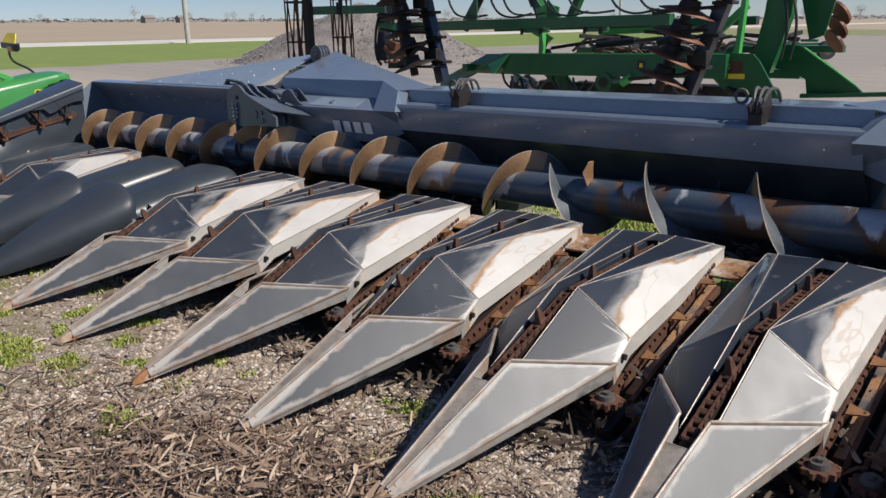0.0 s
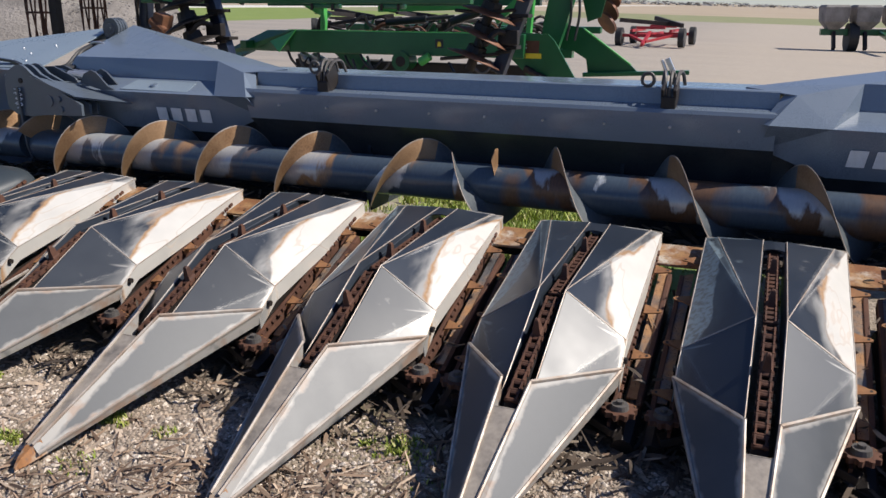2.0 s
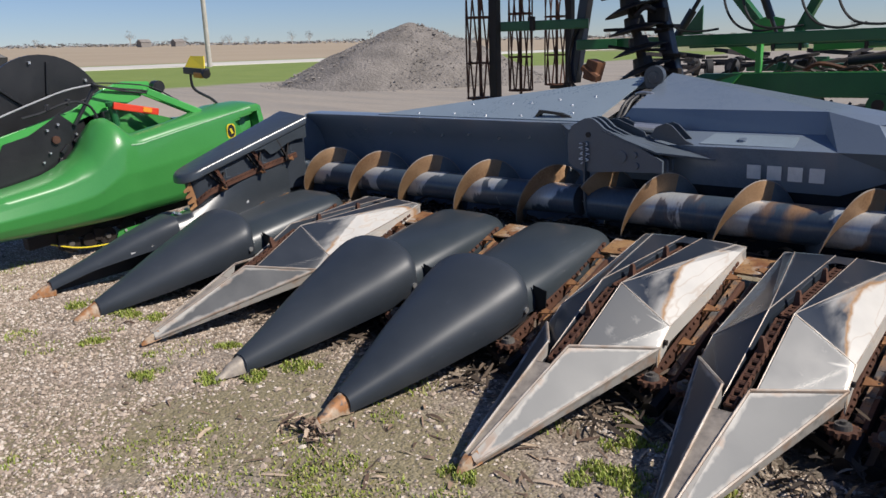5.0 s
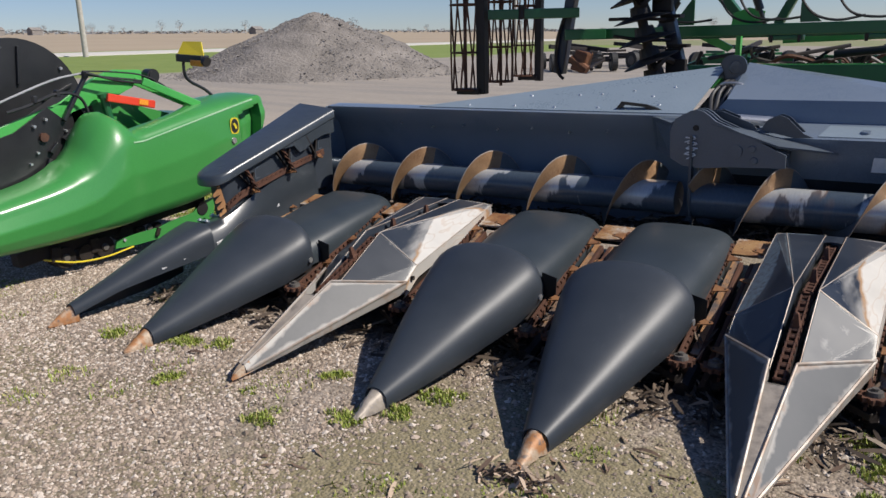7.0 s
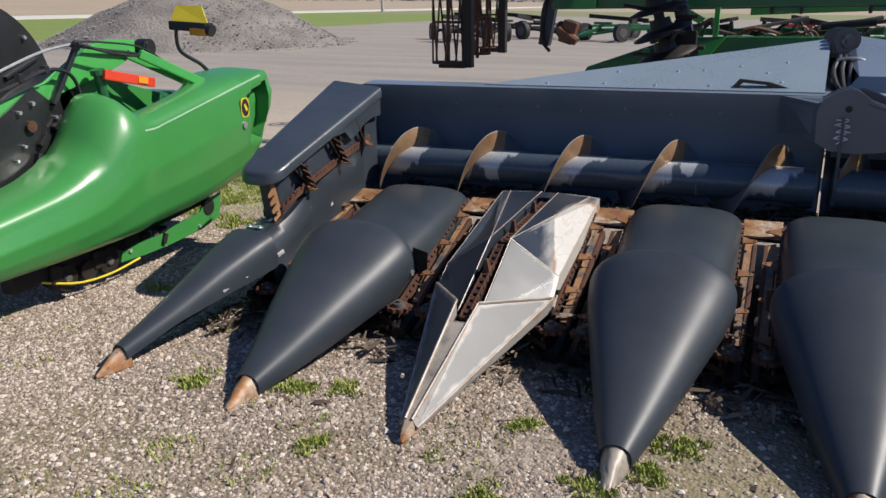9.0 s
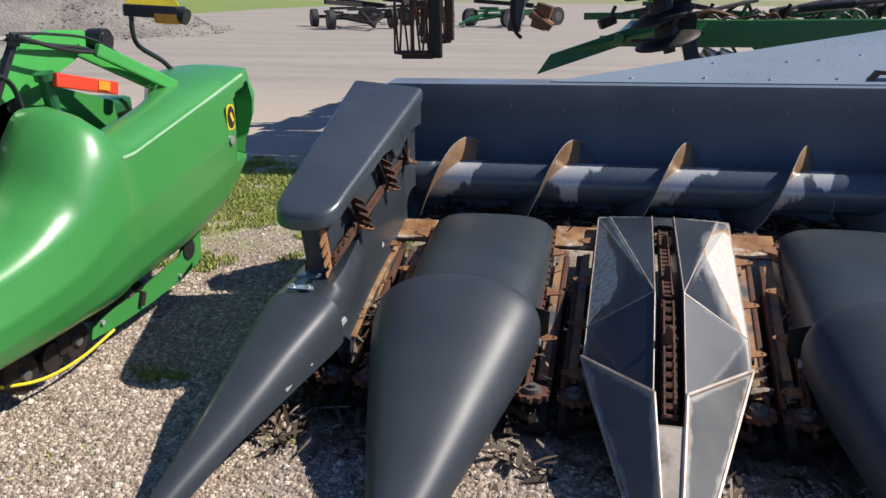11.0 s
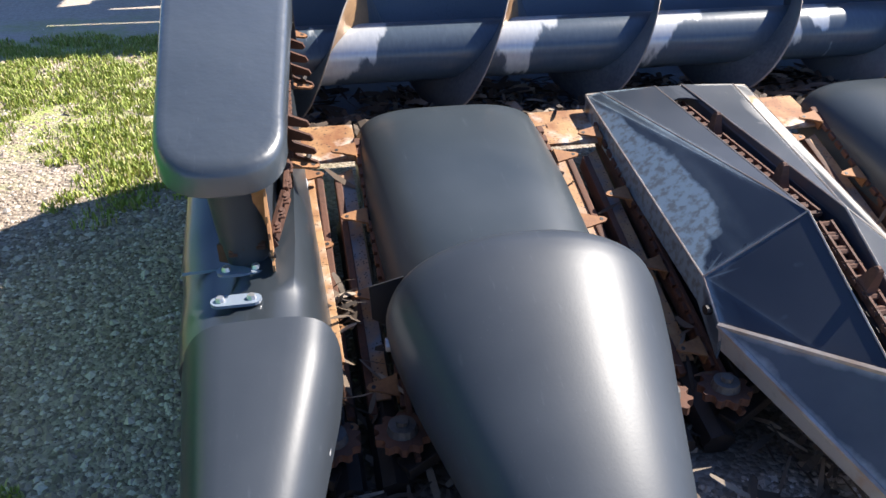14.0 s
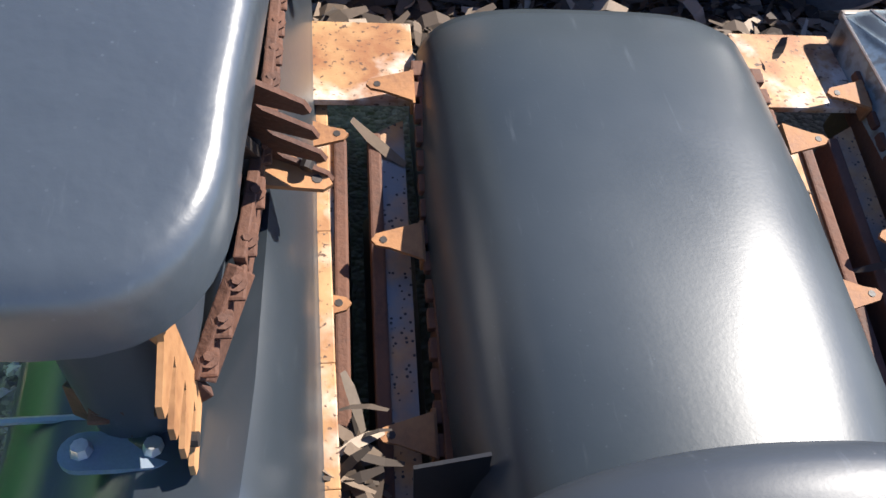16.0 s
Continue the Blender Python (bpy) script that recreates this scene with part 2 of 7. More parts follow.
M_RUBBER = surface("black_rubber", (0.015, 0.015, 0.015), (0.03, 0.029, 0.028), 0.7, 0.0, 6, 70, 0.3)
M_GREEN = surface("green_shield_paint", (0.044, 0.225, 0.05), (0.052, 0.255, 0.058), 0.34, 0.0, 1.5, 120, 0.04, 0.35, 0.08, 0.001)
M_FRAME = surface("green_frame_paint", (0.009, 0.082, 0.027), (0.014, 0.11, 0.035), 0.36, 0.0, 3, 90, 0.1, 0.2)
# sunlight put into the frame green; also the lift arm's own bright paint
M_BRIGHT = surface("light_and_sunlit_green_paint", (0.05, 0.32, 0.06), (0.07, 0.38, 0.08), 0.35, 0.0, 3, 90, 0.1, 0.2)
M_PALE_GREEN = surface("green_paint_rubbed_pale", (0.22, 0.42, 0.22), (0.36, 0.52, 0.34), 0.4, 0.0, 6, 90, 0.1)
M_HINGE = surface("dark_grey_hinge_paint", (0.045, 0.055, 0.066), (0.065, 0.077, 0.092), 0.34, 0.0, 3, 120, 0.06, 0.1)
# body grey turned down: the hinge plates' shade is in this colour
M_ARM = surface("shaded_hinge_paint", (0.075, 0.094, 0.116), (0.1, 0.12, 0.144), 0.32, 0.0, 3, 120, 0.04, 0.2)
M_CLIP = surface("pale_scuffed_metal", (0.3, 0.305, 0.31), (0.42, 0.42, 0.42), 0.45, 0.2, 20, 150, 0.1)
M_SPINE = surface("scraped_tan_steel", (0.17, 0.15, 0.13), (0.4, 0.345, 0.28), 0.5, 0.2, 11, 60, 0.2)
M_RED = surface("red_plastic", (0.6, 0.035, 0.015), (0.7, 0.06, 0.025), 0.35, 0.0, 3, 90, 0.05)
M_AMBER = surface("amber_lens", (0.75, 0.22, 0.02), (0.8, 0.3, 0.03), 0.25, 0.0, 3, 90, 0.05)
M_YELLOW = surface("yellow_plastic", (0.62, 0.48, 0.02), (0.68, 0.55, 0.04), 0.4, 0.0, 3, 90, 0.05)
M_WHITE = surface("white_brushed_lettering", (0.62, 0.63, 0.64), (0.75, 0.76, 0.77), 0.6, 0.0, 20, 200, 0.2)


def flaky(name):
    """Sheet iron with flaking rust: tan, orange and pale scoured patches with dark pits."""
    n = Nodes(name)
    where = n.shifted()
    big, mid, small = n.noise(9, 5, where), n.noise(28, 5, where), n.noise(110, 4, where)
    c = n.mix(n.ramp(big, 0.4, 0.62), (0.21, 0.085, 0.032), (0.36, 0.21, 0.09))
    c = n.mix(n.math("MULTIPLY", n.ramp(n.noise(5, 5, where), 0.5, 0.6), n.ramp(mid, 0.36, 0.6)), c, (0.5, 0.45, 0.38))
    c = n.mix(n.ramp(small, 0.6, 0.66), c, (0.07, 0.035, 0.02))
    n.set(Base_Color=c, Roughness=0.7, Metallic=0.1)
    n.bump(n.math("ADD", mid, n.math("MULTIPLY", small, 0.4)), 0.4, 0.003)
    return n.mat


M_FLAKY = flaky("flaking_rusty_sheet")
M_HOSE = surface("hydraulic_hose_rubber", (0.012, 0.012, 0.013), (0.03, 0.03, 0.032), 0.5, 0.0, 5, 90, 0.2)
M_POLE = surface("weathered_pole_wood", (0.36, 0.33, 0.29), (0.48, 0.45, 0.41), 0.85, 0.0, 4, 40, 0.4)

# body paint made lighter; the sun on the top sheet is in it
M_SHEET = surface("grey_sheet_paint_sunlit_tone", (0.18, 0.226, 0.262), (0.225, 0.275, 0.315), 0.3, 0.0, 1.6, 70, 0.02, 0.15, 0.12)
M_FLIGHT = surface("tan_rusted_flighting", (0.22, 0.115, 0.055), (0.43, 0.27, 0.145), 0.5, 0.35, 4, 80, 0.3, 0, 0.15, 0.002)
M_DISC = surface("rusty_disc_steel", (0.075, 0.032, 0.02), (0.21, 0.095, 0.05), 0.6, 0.3, 5, 80, 0.3, 0, 0.15, 0.002)
M_STONE = surface("grey_stone", (0.12, 0.11, 0.1), (0.3, 0.275, 0.25), 0.95, 0, 2, 30, 0.3)
# distance haze is mixed into the twigs' pale grey
M_LEAF = surface("hazed_twigs", (0.17, 0.175, 0.18), (0.25, 0.25, 0.25), 0.9, 0, 0.2, 3, 0.2)


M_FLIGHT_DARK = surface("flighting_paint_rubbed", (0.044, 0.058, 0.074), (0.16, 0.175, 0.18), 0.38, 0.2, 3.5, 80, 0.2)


def tube_material():
    """Dark paint on the auger tube, scraped pale in bands and rusted where crop ran."""
    n = Nodes("auger_tube_paint")
    m = n.add("ShaderNodeMapping", Vector=n.coord.outputs["Object"])
    m.inputs["Rotation"].default_value = (0, 0, 0.75)
    m.inputs["Scale"].default_value = (1.5, 0.4, 0.6)
    where = m.outputs[0]
    a, b, small = n.noise(3.6, 5, where, 0.55), n.noise(2.1, 3, where, 0.45), n.noise(60, 4, where)
    sep = n.add("ShaderNodeSeparateXYZ", Vector=n.coord.outputs["Object"])
    x = sep.outputs[0]
    middle = n.math("MULTIPLY", n.ramp(x, 3.3, 4.4), n.math("SUBTRACT", 1.0, n.ramp(x, 8.2, 9.0)))
    # crop scours a ragged band that follows the flighting round the tube
    turn = n.math("DIVIDE", n.math("ARCTAN2", n.math("SUBTRACT", 2.25, sep.outputs[1]), n.math("SUBTRACT", sep.outputs[2], 0.585)), math.tau)

    def along(top, pitch):
        return n.math("FRACT", n.math("ADD", n.math("SUBTRACT", n.math("DIVIDE", n.math("SUBTRACT", top, x), pitch), turn), 40.0))

    inner = n.math("GREATER_THAN", x, 2.95)
    phase = n.mixf(n.math("GREATER_THAN", x, 6.02), n.mixf(inner, along(1.08, 0.54), along(4.03, 0.555)), along(6.55, -0.585))
    ragged = n.math("MULTIPLY", n.math("SUBTRACT", a, 0.5), 1.3)
    scour = n.math("ADD", n.math("SUBTRACT", phase, 0.74), ragged)
    pale = n.math("MAXIMUM", n.math("MULTIPLY", n.ramp(scour, 0.0, 0.05), 0.9), n.ramp(a, 0.63, 0.66))
    rust = n.math("MULTIPLY", n.math("MAXIMUM", n.math("MULTIPLY", n.ramp(scour, -0.16, -0.04), n.ramp(b, 0.38, 0.5)), n.ramp(b, 0.54, 0.6)), middle)
    rust = n.math("MULTIPLY", rust, n.math("SUBTRACT", 1.0, n.math("MULTIPLY", n.ramp(scour, 0.04, 0.1), 0.85)))
    c = n.mix(pale, n.mix(n.ramp(small, 0.4, 0.7), (0.055, 0.075, 0.1), (0.07, 0.094, 0.12)), n.mix(small, (0.42, 0.45, 0.47), (0.64, 0.65, 0.64)))
    late = n.ramp(x, 5.9, 6.5)
    c = n.mix(rust, c, n.mix(late, n.mix(small, (0.2, 0.095, 0.04), (0.46, 0.27, 0.13)), n.mix(small, (0.05, 0.026, 0.015), (0.16, 0.08, 0.04))))
    n.set(Base_Color=c, Roughness=n.mixf(rust, 0.28, 0.5), Metallic=n.math("MULTIPLY", pale, 0.3), Coat_Weight=0.15)
    n.bump(small, 0.15, 0.002)
    return n.mat


M_TUBE = tube_material()

M_HUB = surface("dull_zinc", (0.05, 0.046, 0.043), (0.12, 0.11, 0.1), 0.6, 0.15, 9, 120, 0.2)
M_SATIN = surface("satin_lit_lip", (0.045, 0.054, 0.066), (0.075, 0.086, 0.1), 0.46, 0.1, 3, 120, 0.1, 0, 0.1)
M_COVER = moulded("shield_plastic", (0.038, 0.047, 0.056), (0.05, 0.061, 0.071), 0.34, 0.25, 0.6)

# polished trough paint, the shade inside darkened into its colour
M_TROUGH = surface("polished_shaded_trough_paint", (0.03, 0.036, 0.045), (0.065, 0.07, 0.076), 0.2, 0.1, 4, 120, 0.05)

# ---- building helpers ----
def part(name, bm, material, parent=None, label="", smooth=0.0):
    """Links a bmesh as one mesh object under a thing or a part; smooth: degrees below which edges are shaded round."""
    me = bpy.data.meshes.new(name)
    bmesh.ops.recalc_face_normals(bm, faces=bm.faces)
    bm.to_mesh(me)
    bm.free()
    for m in material if isinstance(material, (list, tuple)) else [material]:
        me.materials.append(m)
    if smooth:
        me.polygons.foreach_set("use_smooth", [True] * len(me.polygons))
        me.set_sharp_from_angle(angle=radians(smooth))
    ob = new(name, me)
    ob.parent = parent
    return tagged(ob, label)


def thing(name, label, category, group="", m=None, kind=""):
    ob = new(name)
    ob.empty_display_size = 0.1
    if m is not None:
        ob.matrix_basis = m
    return tagged(ob, label, category, group, kind)


def child(name, mesh, parent, m, label=""):
    """Another object on a mesh that is shared."""
    ob = new(name, mesh)
    ob.parent, ob.matrix_basis = parent, m
    return tagged(ob, label)


def face(bm, pts, mi=0):
    f = bm.faces.new([bm.verts.new(p) for p in pts])
    f.material_index = mi
    return f


def box(bm, at, size, turn=None, bevel=0.0, mi=0):
    m = Matrix.Translation(at) @ (turn.to_4x4() if turn else Matrix()) @ Matrix.Diagonal((*size, 1))
    r = bmesh.ops.create_cube(bm, size=1, matrix=m)
    es = list({e for v in r["verts"] for e in v.link_edges})
    for f in {f for v in r["verts"] for f in v.link_faces}:
        f.material_index = mi
    if bevel:
        bmesh.ops.bevel(bm, geom=es, offset=bevel, segments=2, affect="EDGES", profile=0.6)


def rod(bm, a, b, r, r2=None, n=10, mi=0):
    a, b = Vector(a), Vector(b)
    m = Matrix.Translation((a + b) / 2) @ (b - a).to_track_quat("Z", "Y").to_matrix().to_4x4()
    q = bmesh.ops.create_cone(bm, cap_ends=True, segments=n, radius1=r, radius2=r if r2 is None else r2, depth=(b - a).length, matrix=m)
    for f in {f for v in q["verts"] for f in v.link_faces}:
        f.material_index = mi


def beam(bm, a, b, w, h, bevel=0.006, mi=0, up=(0, 0, 1)):
    """A square tube from a to b."""
    a, b = Vector(a), Vector(b)
    d = (b - a).normalized()
    s = d.cross(Vector(up)).normalized()
    u = s.cross(d)
    turn = Matrix((s, d, u)).transposed()
    box(bm, (a + b) / 2, (w, (b - a).length, h), turn, bevel, mi)


def hose(bm, pts, r, n=7, steps=8):
    """A round bar or hose along a smooth line through pts."""
    P = [Vector(p) for p in pts]
    line = []
    for i in range(len(P) - 1):
        a, b, c, d = P[max(i - 1, 0)], P[i], P[i + 1], P[min(i + 2, len(P) - 1)]
        for k in range(steps):
            t = k / steps
            line.append(0.5 * ((2 * b) + (c - a) * t + (2 * a - 5 * b + 4 * c - d) * t * t + (3 * b - a - 3 * c + d) * t ** 3))
    line.append(P[-1])
    rings = []
    for i, p in enumerate(line):
        d = (line[min(i + 1, len(line) - 1)] - line[max(i - 1, 0)]).normalized()
        s = d.cross(Vector((0.31, 0.17, 0.93))).normalized()
        u = s.cross(d)
        rings.append([p + r * (math.cos(k * math.tau / n) * s + math.sin(k * math.tau / n) * u) for k in range(n)])
    loft(bm, rings)


def loft(bm, rings, closed=True, caps=True, mi=0):
    V = [[bm.verts.new(p) for p in ring] for ring in rings]
    n = len(V[0])
    for a, b in zip(V, V[1:]):
        for k in range(n if closed else n - 1):
            bm.faces.new((a[k], a[(k + 1) % n], b[(k + 1) % n], b[k])).material_index = mi
    if caps and closed:
        bm.faces.new(V[0][::-1]).material_index = mi
        bm.faces.new(V[-1]).material_index = mi
    return V


def prism(bm, outline, axis, a, b, mi=0):
    """A flat outline pushed from a to b along an axis (0 x, 1 y, 2 z); the outline gives the two others in order."""
    def p(q, v):
        c = list(q)
        c.insert(axis, v)
        return c
    loft(bm, [[p(q, a) for q in outline], [p(q, b) for q in outline]], mi=mi)


def plate(bm, pts, thick=0.005, mi=0, away=(0, 0, -1)):
    """A sheet with thickness: the outline pts, and the same pushed back from the eye's side."""
    P = [Vector(p) for p in pts]
    n = (P[1] - P[0]).cross(P[2] - P[0]).normalized()
    if n.dot(Vector(away)) < 0:
        n = -n
    loft(bm, [P, [p + n * thick for p in P]], mi=mi)


def shell(bm, rows, thick=0.006, mi=0):
    """A curved sheet through rows of points, closed with a back side pushed down."""
    top = [[Vector(p) for p in r] for r in rows]
    nr, nc = len(top), len(top[0])
    under = []
    for i in range(nr):
        line = []
        for j in range(nc):
            a = top[min(i + 1, nr - 1)][j] - top[max(i - 1, 0)][j]
            b = top[i][min(j + 1, nc - 1)] - top[i][max(j - 1, 0)]
            n = a.cross(b)
            n = n.normalized() if n.length > 1e-9 else Vector((0, 0, 1))
            line.append(top[i][j] - n * thick)
        under.append(line)
    A = [[bm.verts.new(p) for p in r] for r in top]
    B = [[bm.verts.new(p) for p in r] for r in under]
    for i in range(nr - 1):
        for j in range(nc - 1):
            bm.faces.new((A[i][j], A[i][j + 1], A[i + 1][j + 1], A[i + 1][j])).material_index = mi
            bm.faces.new((B[i][j], B[i + 1][j], B[i + 1][j + 1], B[i][j + 1])).material_index = mi
    ring = [(0, j) for j in range(nc)] + [(i, nc - 1) for i in range(1, nr)] + [(nr - 1, j) for j in range(nc - 2, -1, -1)] + [(i, 0) for i in range(nr - 2, 0, -1)]
    for (i, j), (k, l) in zip(ring, ring[1:] + ring[:1]):
        bm.faces.new((A[i][j], B[i][j], B[k][l], A[k][l])).material_index = mi


def lerp(a, b, t):
    return a + (b - a) * t


def table(y, rows):
    """Straight-line reading of rows (y, v, v, ...) at y."""
    if y <= rows[0][0]:
        return rows[0][1:]
    for a, b in zip(rows, rows[1:]):
        if y <= b[0]:
            t = (y - a[0]) / (b[0] - a[0])
            return tuple(lerp(p, q, t) for p, q in zip(a[1:], b[1:]))
    return rows[-1][1:]

# ---- ground ----
PITCH = 0.762
SLOPE = 0.022


def blend(v, a, b):
    t = min(1, max(0, (v - a) / (b - a)))
    return t * t * (3 - 2 * t)


def ground_z(x, y):
    """The yard is level round the machines and then follows the slope of the land."""
    d = max(0, -2.5 - x, x - 13, y - 9, -5 - y)
    far = blend(d, 0, 18)
    return -SLOPE * x * far + 0.012 * noise.noise((x * 0.8, y * 0.8, 0)) * (1 - far)


def ground_material():
    n = Nodes("gravel_yard")
    pos = n.add("ShaderNodeNewGeometry").outputs["Position"]
    sep = n.add("ShaderNodeSeparateXYZ", Vector=pos)
    x, y = sep.outputs[0], sep.outputs[1]
    vor = n.add("ShaderNodeTexVoronoi", Vector=pos, Scale=78.0)
    vor2 = n.add("ShaderNodeTexVoronoi", Vector=pos, Scale=37.0)
    tone = n.add("ShaderNodeSeparateColor", Color=vor.outputs["Color"]).outputs[0]
    patch, mid = n.noise(0.55, 5, pos), n.noise(2.6, 5, pos)
    stone = n.mix(tone, (0.165, 0.132, 0.102), (0.44, 0.365, 0.29))
    stone = n.mix(n.ramp(mid, 0.5, 0.72), stone, (0.19, 0.15, 0.105))
    dirt = n.mix(n.noise(6, 5, pos), (0.225, 0.204, 0.178), (0.36, 0.325, 0.285))
    track = n.add("ShaderNodeMapping", Vector=pos)
    track.inputs["Scale"].default_value = (0.12, 1.0, 1.0)
    ruts = n.ramp(n.noise(1.1, 5, track.outputs[0], 0.6), 0.4, 0.62)
    sandy = n.mix(n.noise(5, 5, pos), (0.42, 0.35, 0.27), (0.53, 0.45, 0.355))
    bare = n.mix(n.math("MULTIPLY", n.math("MULTIPLY", n.ramp(y, 7.5, 12.5), n.mixf(n.ramp(x, 0.0, 7.0), 1.0, 0.3)), n.mixf(ruts, 0.6, 1.0)), sandy, dirt)
    yard = n.mix(n.ramp(y, 3.0, 5.0), stone, bare)
    grit = n.ramp(n.noise(34, 4, pos), 0.3, 0.72)
    yard = n.mix(n.math("MULTIPLY", n.math("MULTIPLY", grit, n.ramp(y, 2.5, 6.0)), 0.45), yard, (0.13, 0.11, 0.09))
    grass = n.mix(n.noise(9, 5, pos), (0.2, 0.27, 0.04), (0.37, 0.4, 0.11))
    weeds = n.math("MULTIPLY", n.ramp(patch, 0.5, 0.6), n.math("SUBTRACT", 1.0, n.ramp(y, 2.0, 4.5)))
    ex, ey = n.math("DIVIDE", n.math("SUBTRACT", x, 3.5), 1.7), n.math("DIVIDE", n.math("ADD", y, 0.2), 0.85)
    bed = n.math("SUBTRACT", 1.0, n.math("SQRT", n.math("ADD", n.math("MULTIPLY", ex, ex), n.math("MULTIPLY", ey, ey))))
    bed = n.ramp(n.math("ADD", bed, n.math("MULTIPLY", n.math("SUBTRACT", n.noise(2.4, 6, pos, 0.65), 0.5), 3.2)), 0.35, 0.75)
    weeds = n.math("MAXIMUM", weeds, bed)
    ragged = n.math("MULTIPLY", n.math("SUBTRACT", n.noise(1.3, 5, pos), 0.5), 2.0)
    yr = n.math("ADD", y, ragged)
    left = n.math("MULTIPLY", n.ramp(n.noise(1.6, 5, pos), 0.4, 0.48), n.math("MULTIPLY", n.ramp(n.math("MULTIPLY", x, -1.0), 0.1, 0.5), n.math("MULTIPLY", n.math("SUBTRACT", 1.0, n.ramp(n.math("MULTIPLY", n.math("ADD", x, ragged), -1.0), 2.6, 3.4)), n.math("MULTIPLY", n.ramp(yr, 2.5, 3.2), n.math("SUBTRACT", 1.0, n.ramp(yr, 4.8, 5.8))))))
    c = n.mix(n.math("MULTIPLY", weeds, 0.65), yard, n.mix(n.noise(18, 4, pos), (0.13, 0.125, 0.045), (0.3, 0.245, 0.125)))
    c = n.mix(n.math("MULTIPLY", left, n.mixf(n.ramp(n.noise(11, 4, pos), 0.4, 0.6), 0.35, 0.9)), c, grass)
    rag = n.math("MULTIPLY", n.math("SUBTRACT", n.noise(1.7, 5, pos), 0.5), 2.4)
    feed = n.math("MULTIPLY", n.math("MULTIPLY", n.ramp(n.math("ADD", x, rag), 4.6, 4.9), n.math("SUBTRACT", 1.0, n.ramp(n.math("ADD", x, rag), 7.3, 7.6))), n.math("MULTIPLY", n.ramp(y, 2.3, 2.5), n.math("SUBTRACT", 1.0, n.ramp(n.math("ADD", y, rag), 4.6, 5.2))))
    c = n.mix(feed, c, n.mix(n.noise(14, 4, pos), (0.09, 0.16, 0.03), (0.2, 0.27, 0.07)))
    # leaf trash under the rows, blackened further for the shade there
    trash_shade = n.math("MULTIPLY", n.ramp(n.math("ADD", y, n.math("MULTIPLY", mid, 0.8)), 0.95, 1.35), n.math("SUBTRACT", 1.0, n.ramp(y, 2.1, 2.3)))
    trash_shade = n.math("MULTIPLY", trash_shade, n.math("MULTIPLY", n.math("SUBTRACT", 1.0, n.ramp(n.math("MULTIPLY", x, -1.0), -0.25, 0.1)), n.math("SUBTRACT", 1.0, n.ramp(n.math("ADD", x, n.math("MULTIPLY", mid, 1.2)), 9.3, 10.2))))
    c = n.mix(trash_shade, c, n.mix(n.noise(40, 4, pos), (0.018, 0.014, 0.011), (0.07, 0.052, 0.038)))
    # verge, then stubble beyond the road
    wob = n.math("MULTIPLY", n.math("SUBTRACT", n.noise(0.25, 3, pos), 0.5), 4.0)
    xv = n.math("ADD", x, wob)
    verge = n.ramp(n.math("MULTIPLY", xv, -1.0), 22.5, 23.5)
    back = n.ramp(n.math("ADD", y, wob), 80.0, 82.0)
    green = n.mix(n.noise(0.8, 5, pos), (0.12, 0.18, 0.03), (0.23, 0.28, 0.07))
    c = n.mix(verge, c, green)
    c = n.mix(back, c, n.mix(n.noise(0.5, 4, pos), (0.13, 0.17, 0.05), (0.3, 0.27, 0.16)))
    field = n.math("MAXIMUM", n.ramp(n.math("MULTIPLY", x, -1.0), 58.0, 60.0), n.ramp(y, 120, 124))
    stub = n.mix(n.noise(0.06, 5, pos), (0.3, 0.235, 0.16), (0.42, 0.34, 0.24))
    c = n.mix(field, c, stub)
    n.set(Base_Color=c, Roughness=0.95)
    h = n.math("ADD", n.math("SUBTRACT", 1.0, vor.outputs["Distance"]), n.math("MULTIPLY", n.math("SUBTRACT", 1.0, vor2.outputs["Distance"]), 1.2))
    n.bump(n.math("MULTIPLY", h, n.math("SUBTRACT", 1.0, n.math("MULTIPLY", n.ramp(y, 2.5, 7.0), 0.75))), 0.5, 0.014)
    return n.mat


def grid_lines():
    near = [v * 0.25 for v in range(-24, 60)]
    out = [15 * 1.22 ** k for k in range(1, 28)]
    return [-6 - (v - 15) for v in reversed(out)] + near + out


xs = grid_lines()
verts = [(x, y, ground_z(x, y)) for y in xs for x in xs]
N = len(xs)
me = bpy.data.meshes.new("ground")
me.from_pydata(verts, [], [(j * N + i, j * N + i + 1, (j + 1) * N + i + 1, (j + 1) * N + i) for j in range(N - 1) for i in range(N - 1)])
me.polygons.foreach_set("use_smooth", [True] * len(me.polygons))
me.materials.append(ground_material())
tagged(new("ground", me), "pale crushed gravel yard with weeds, grass verge beyond", "ground", kind="structure")

bm = bmesh.new()
loft(bm, [[(x, y, ground_z(x, y) + 0.05) for x in (-47.5, -55.5)] + [(x, y, ground_z(x, y) - 0.3) for x in (-55.5, -47.5)] for y in range(-120, 500, 20)])
tagged(part("road", bm, surface("pale_gravel_road", (0.5, 0.47, 0.42), (0.6, 0.57, 0.51), 0.9, 0, 0.2, 8, 0.3)), "pale straight gravel country road", "road", kind="structure")

# ---- corn head: rows of snouts ----
SNOUTS = range(0, 13)
SMOOTH = (1, 3, 4)
TIP_Y = -0.1


def both(pts):
    return pts, [(-x, y, z) for x, y, z in pts]


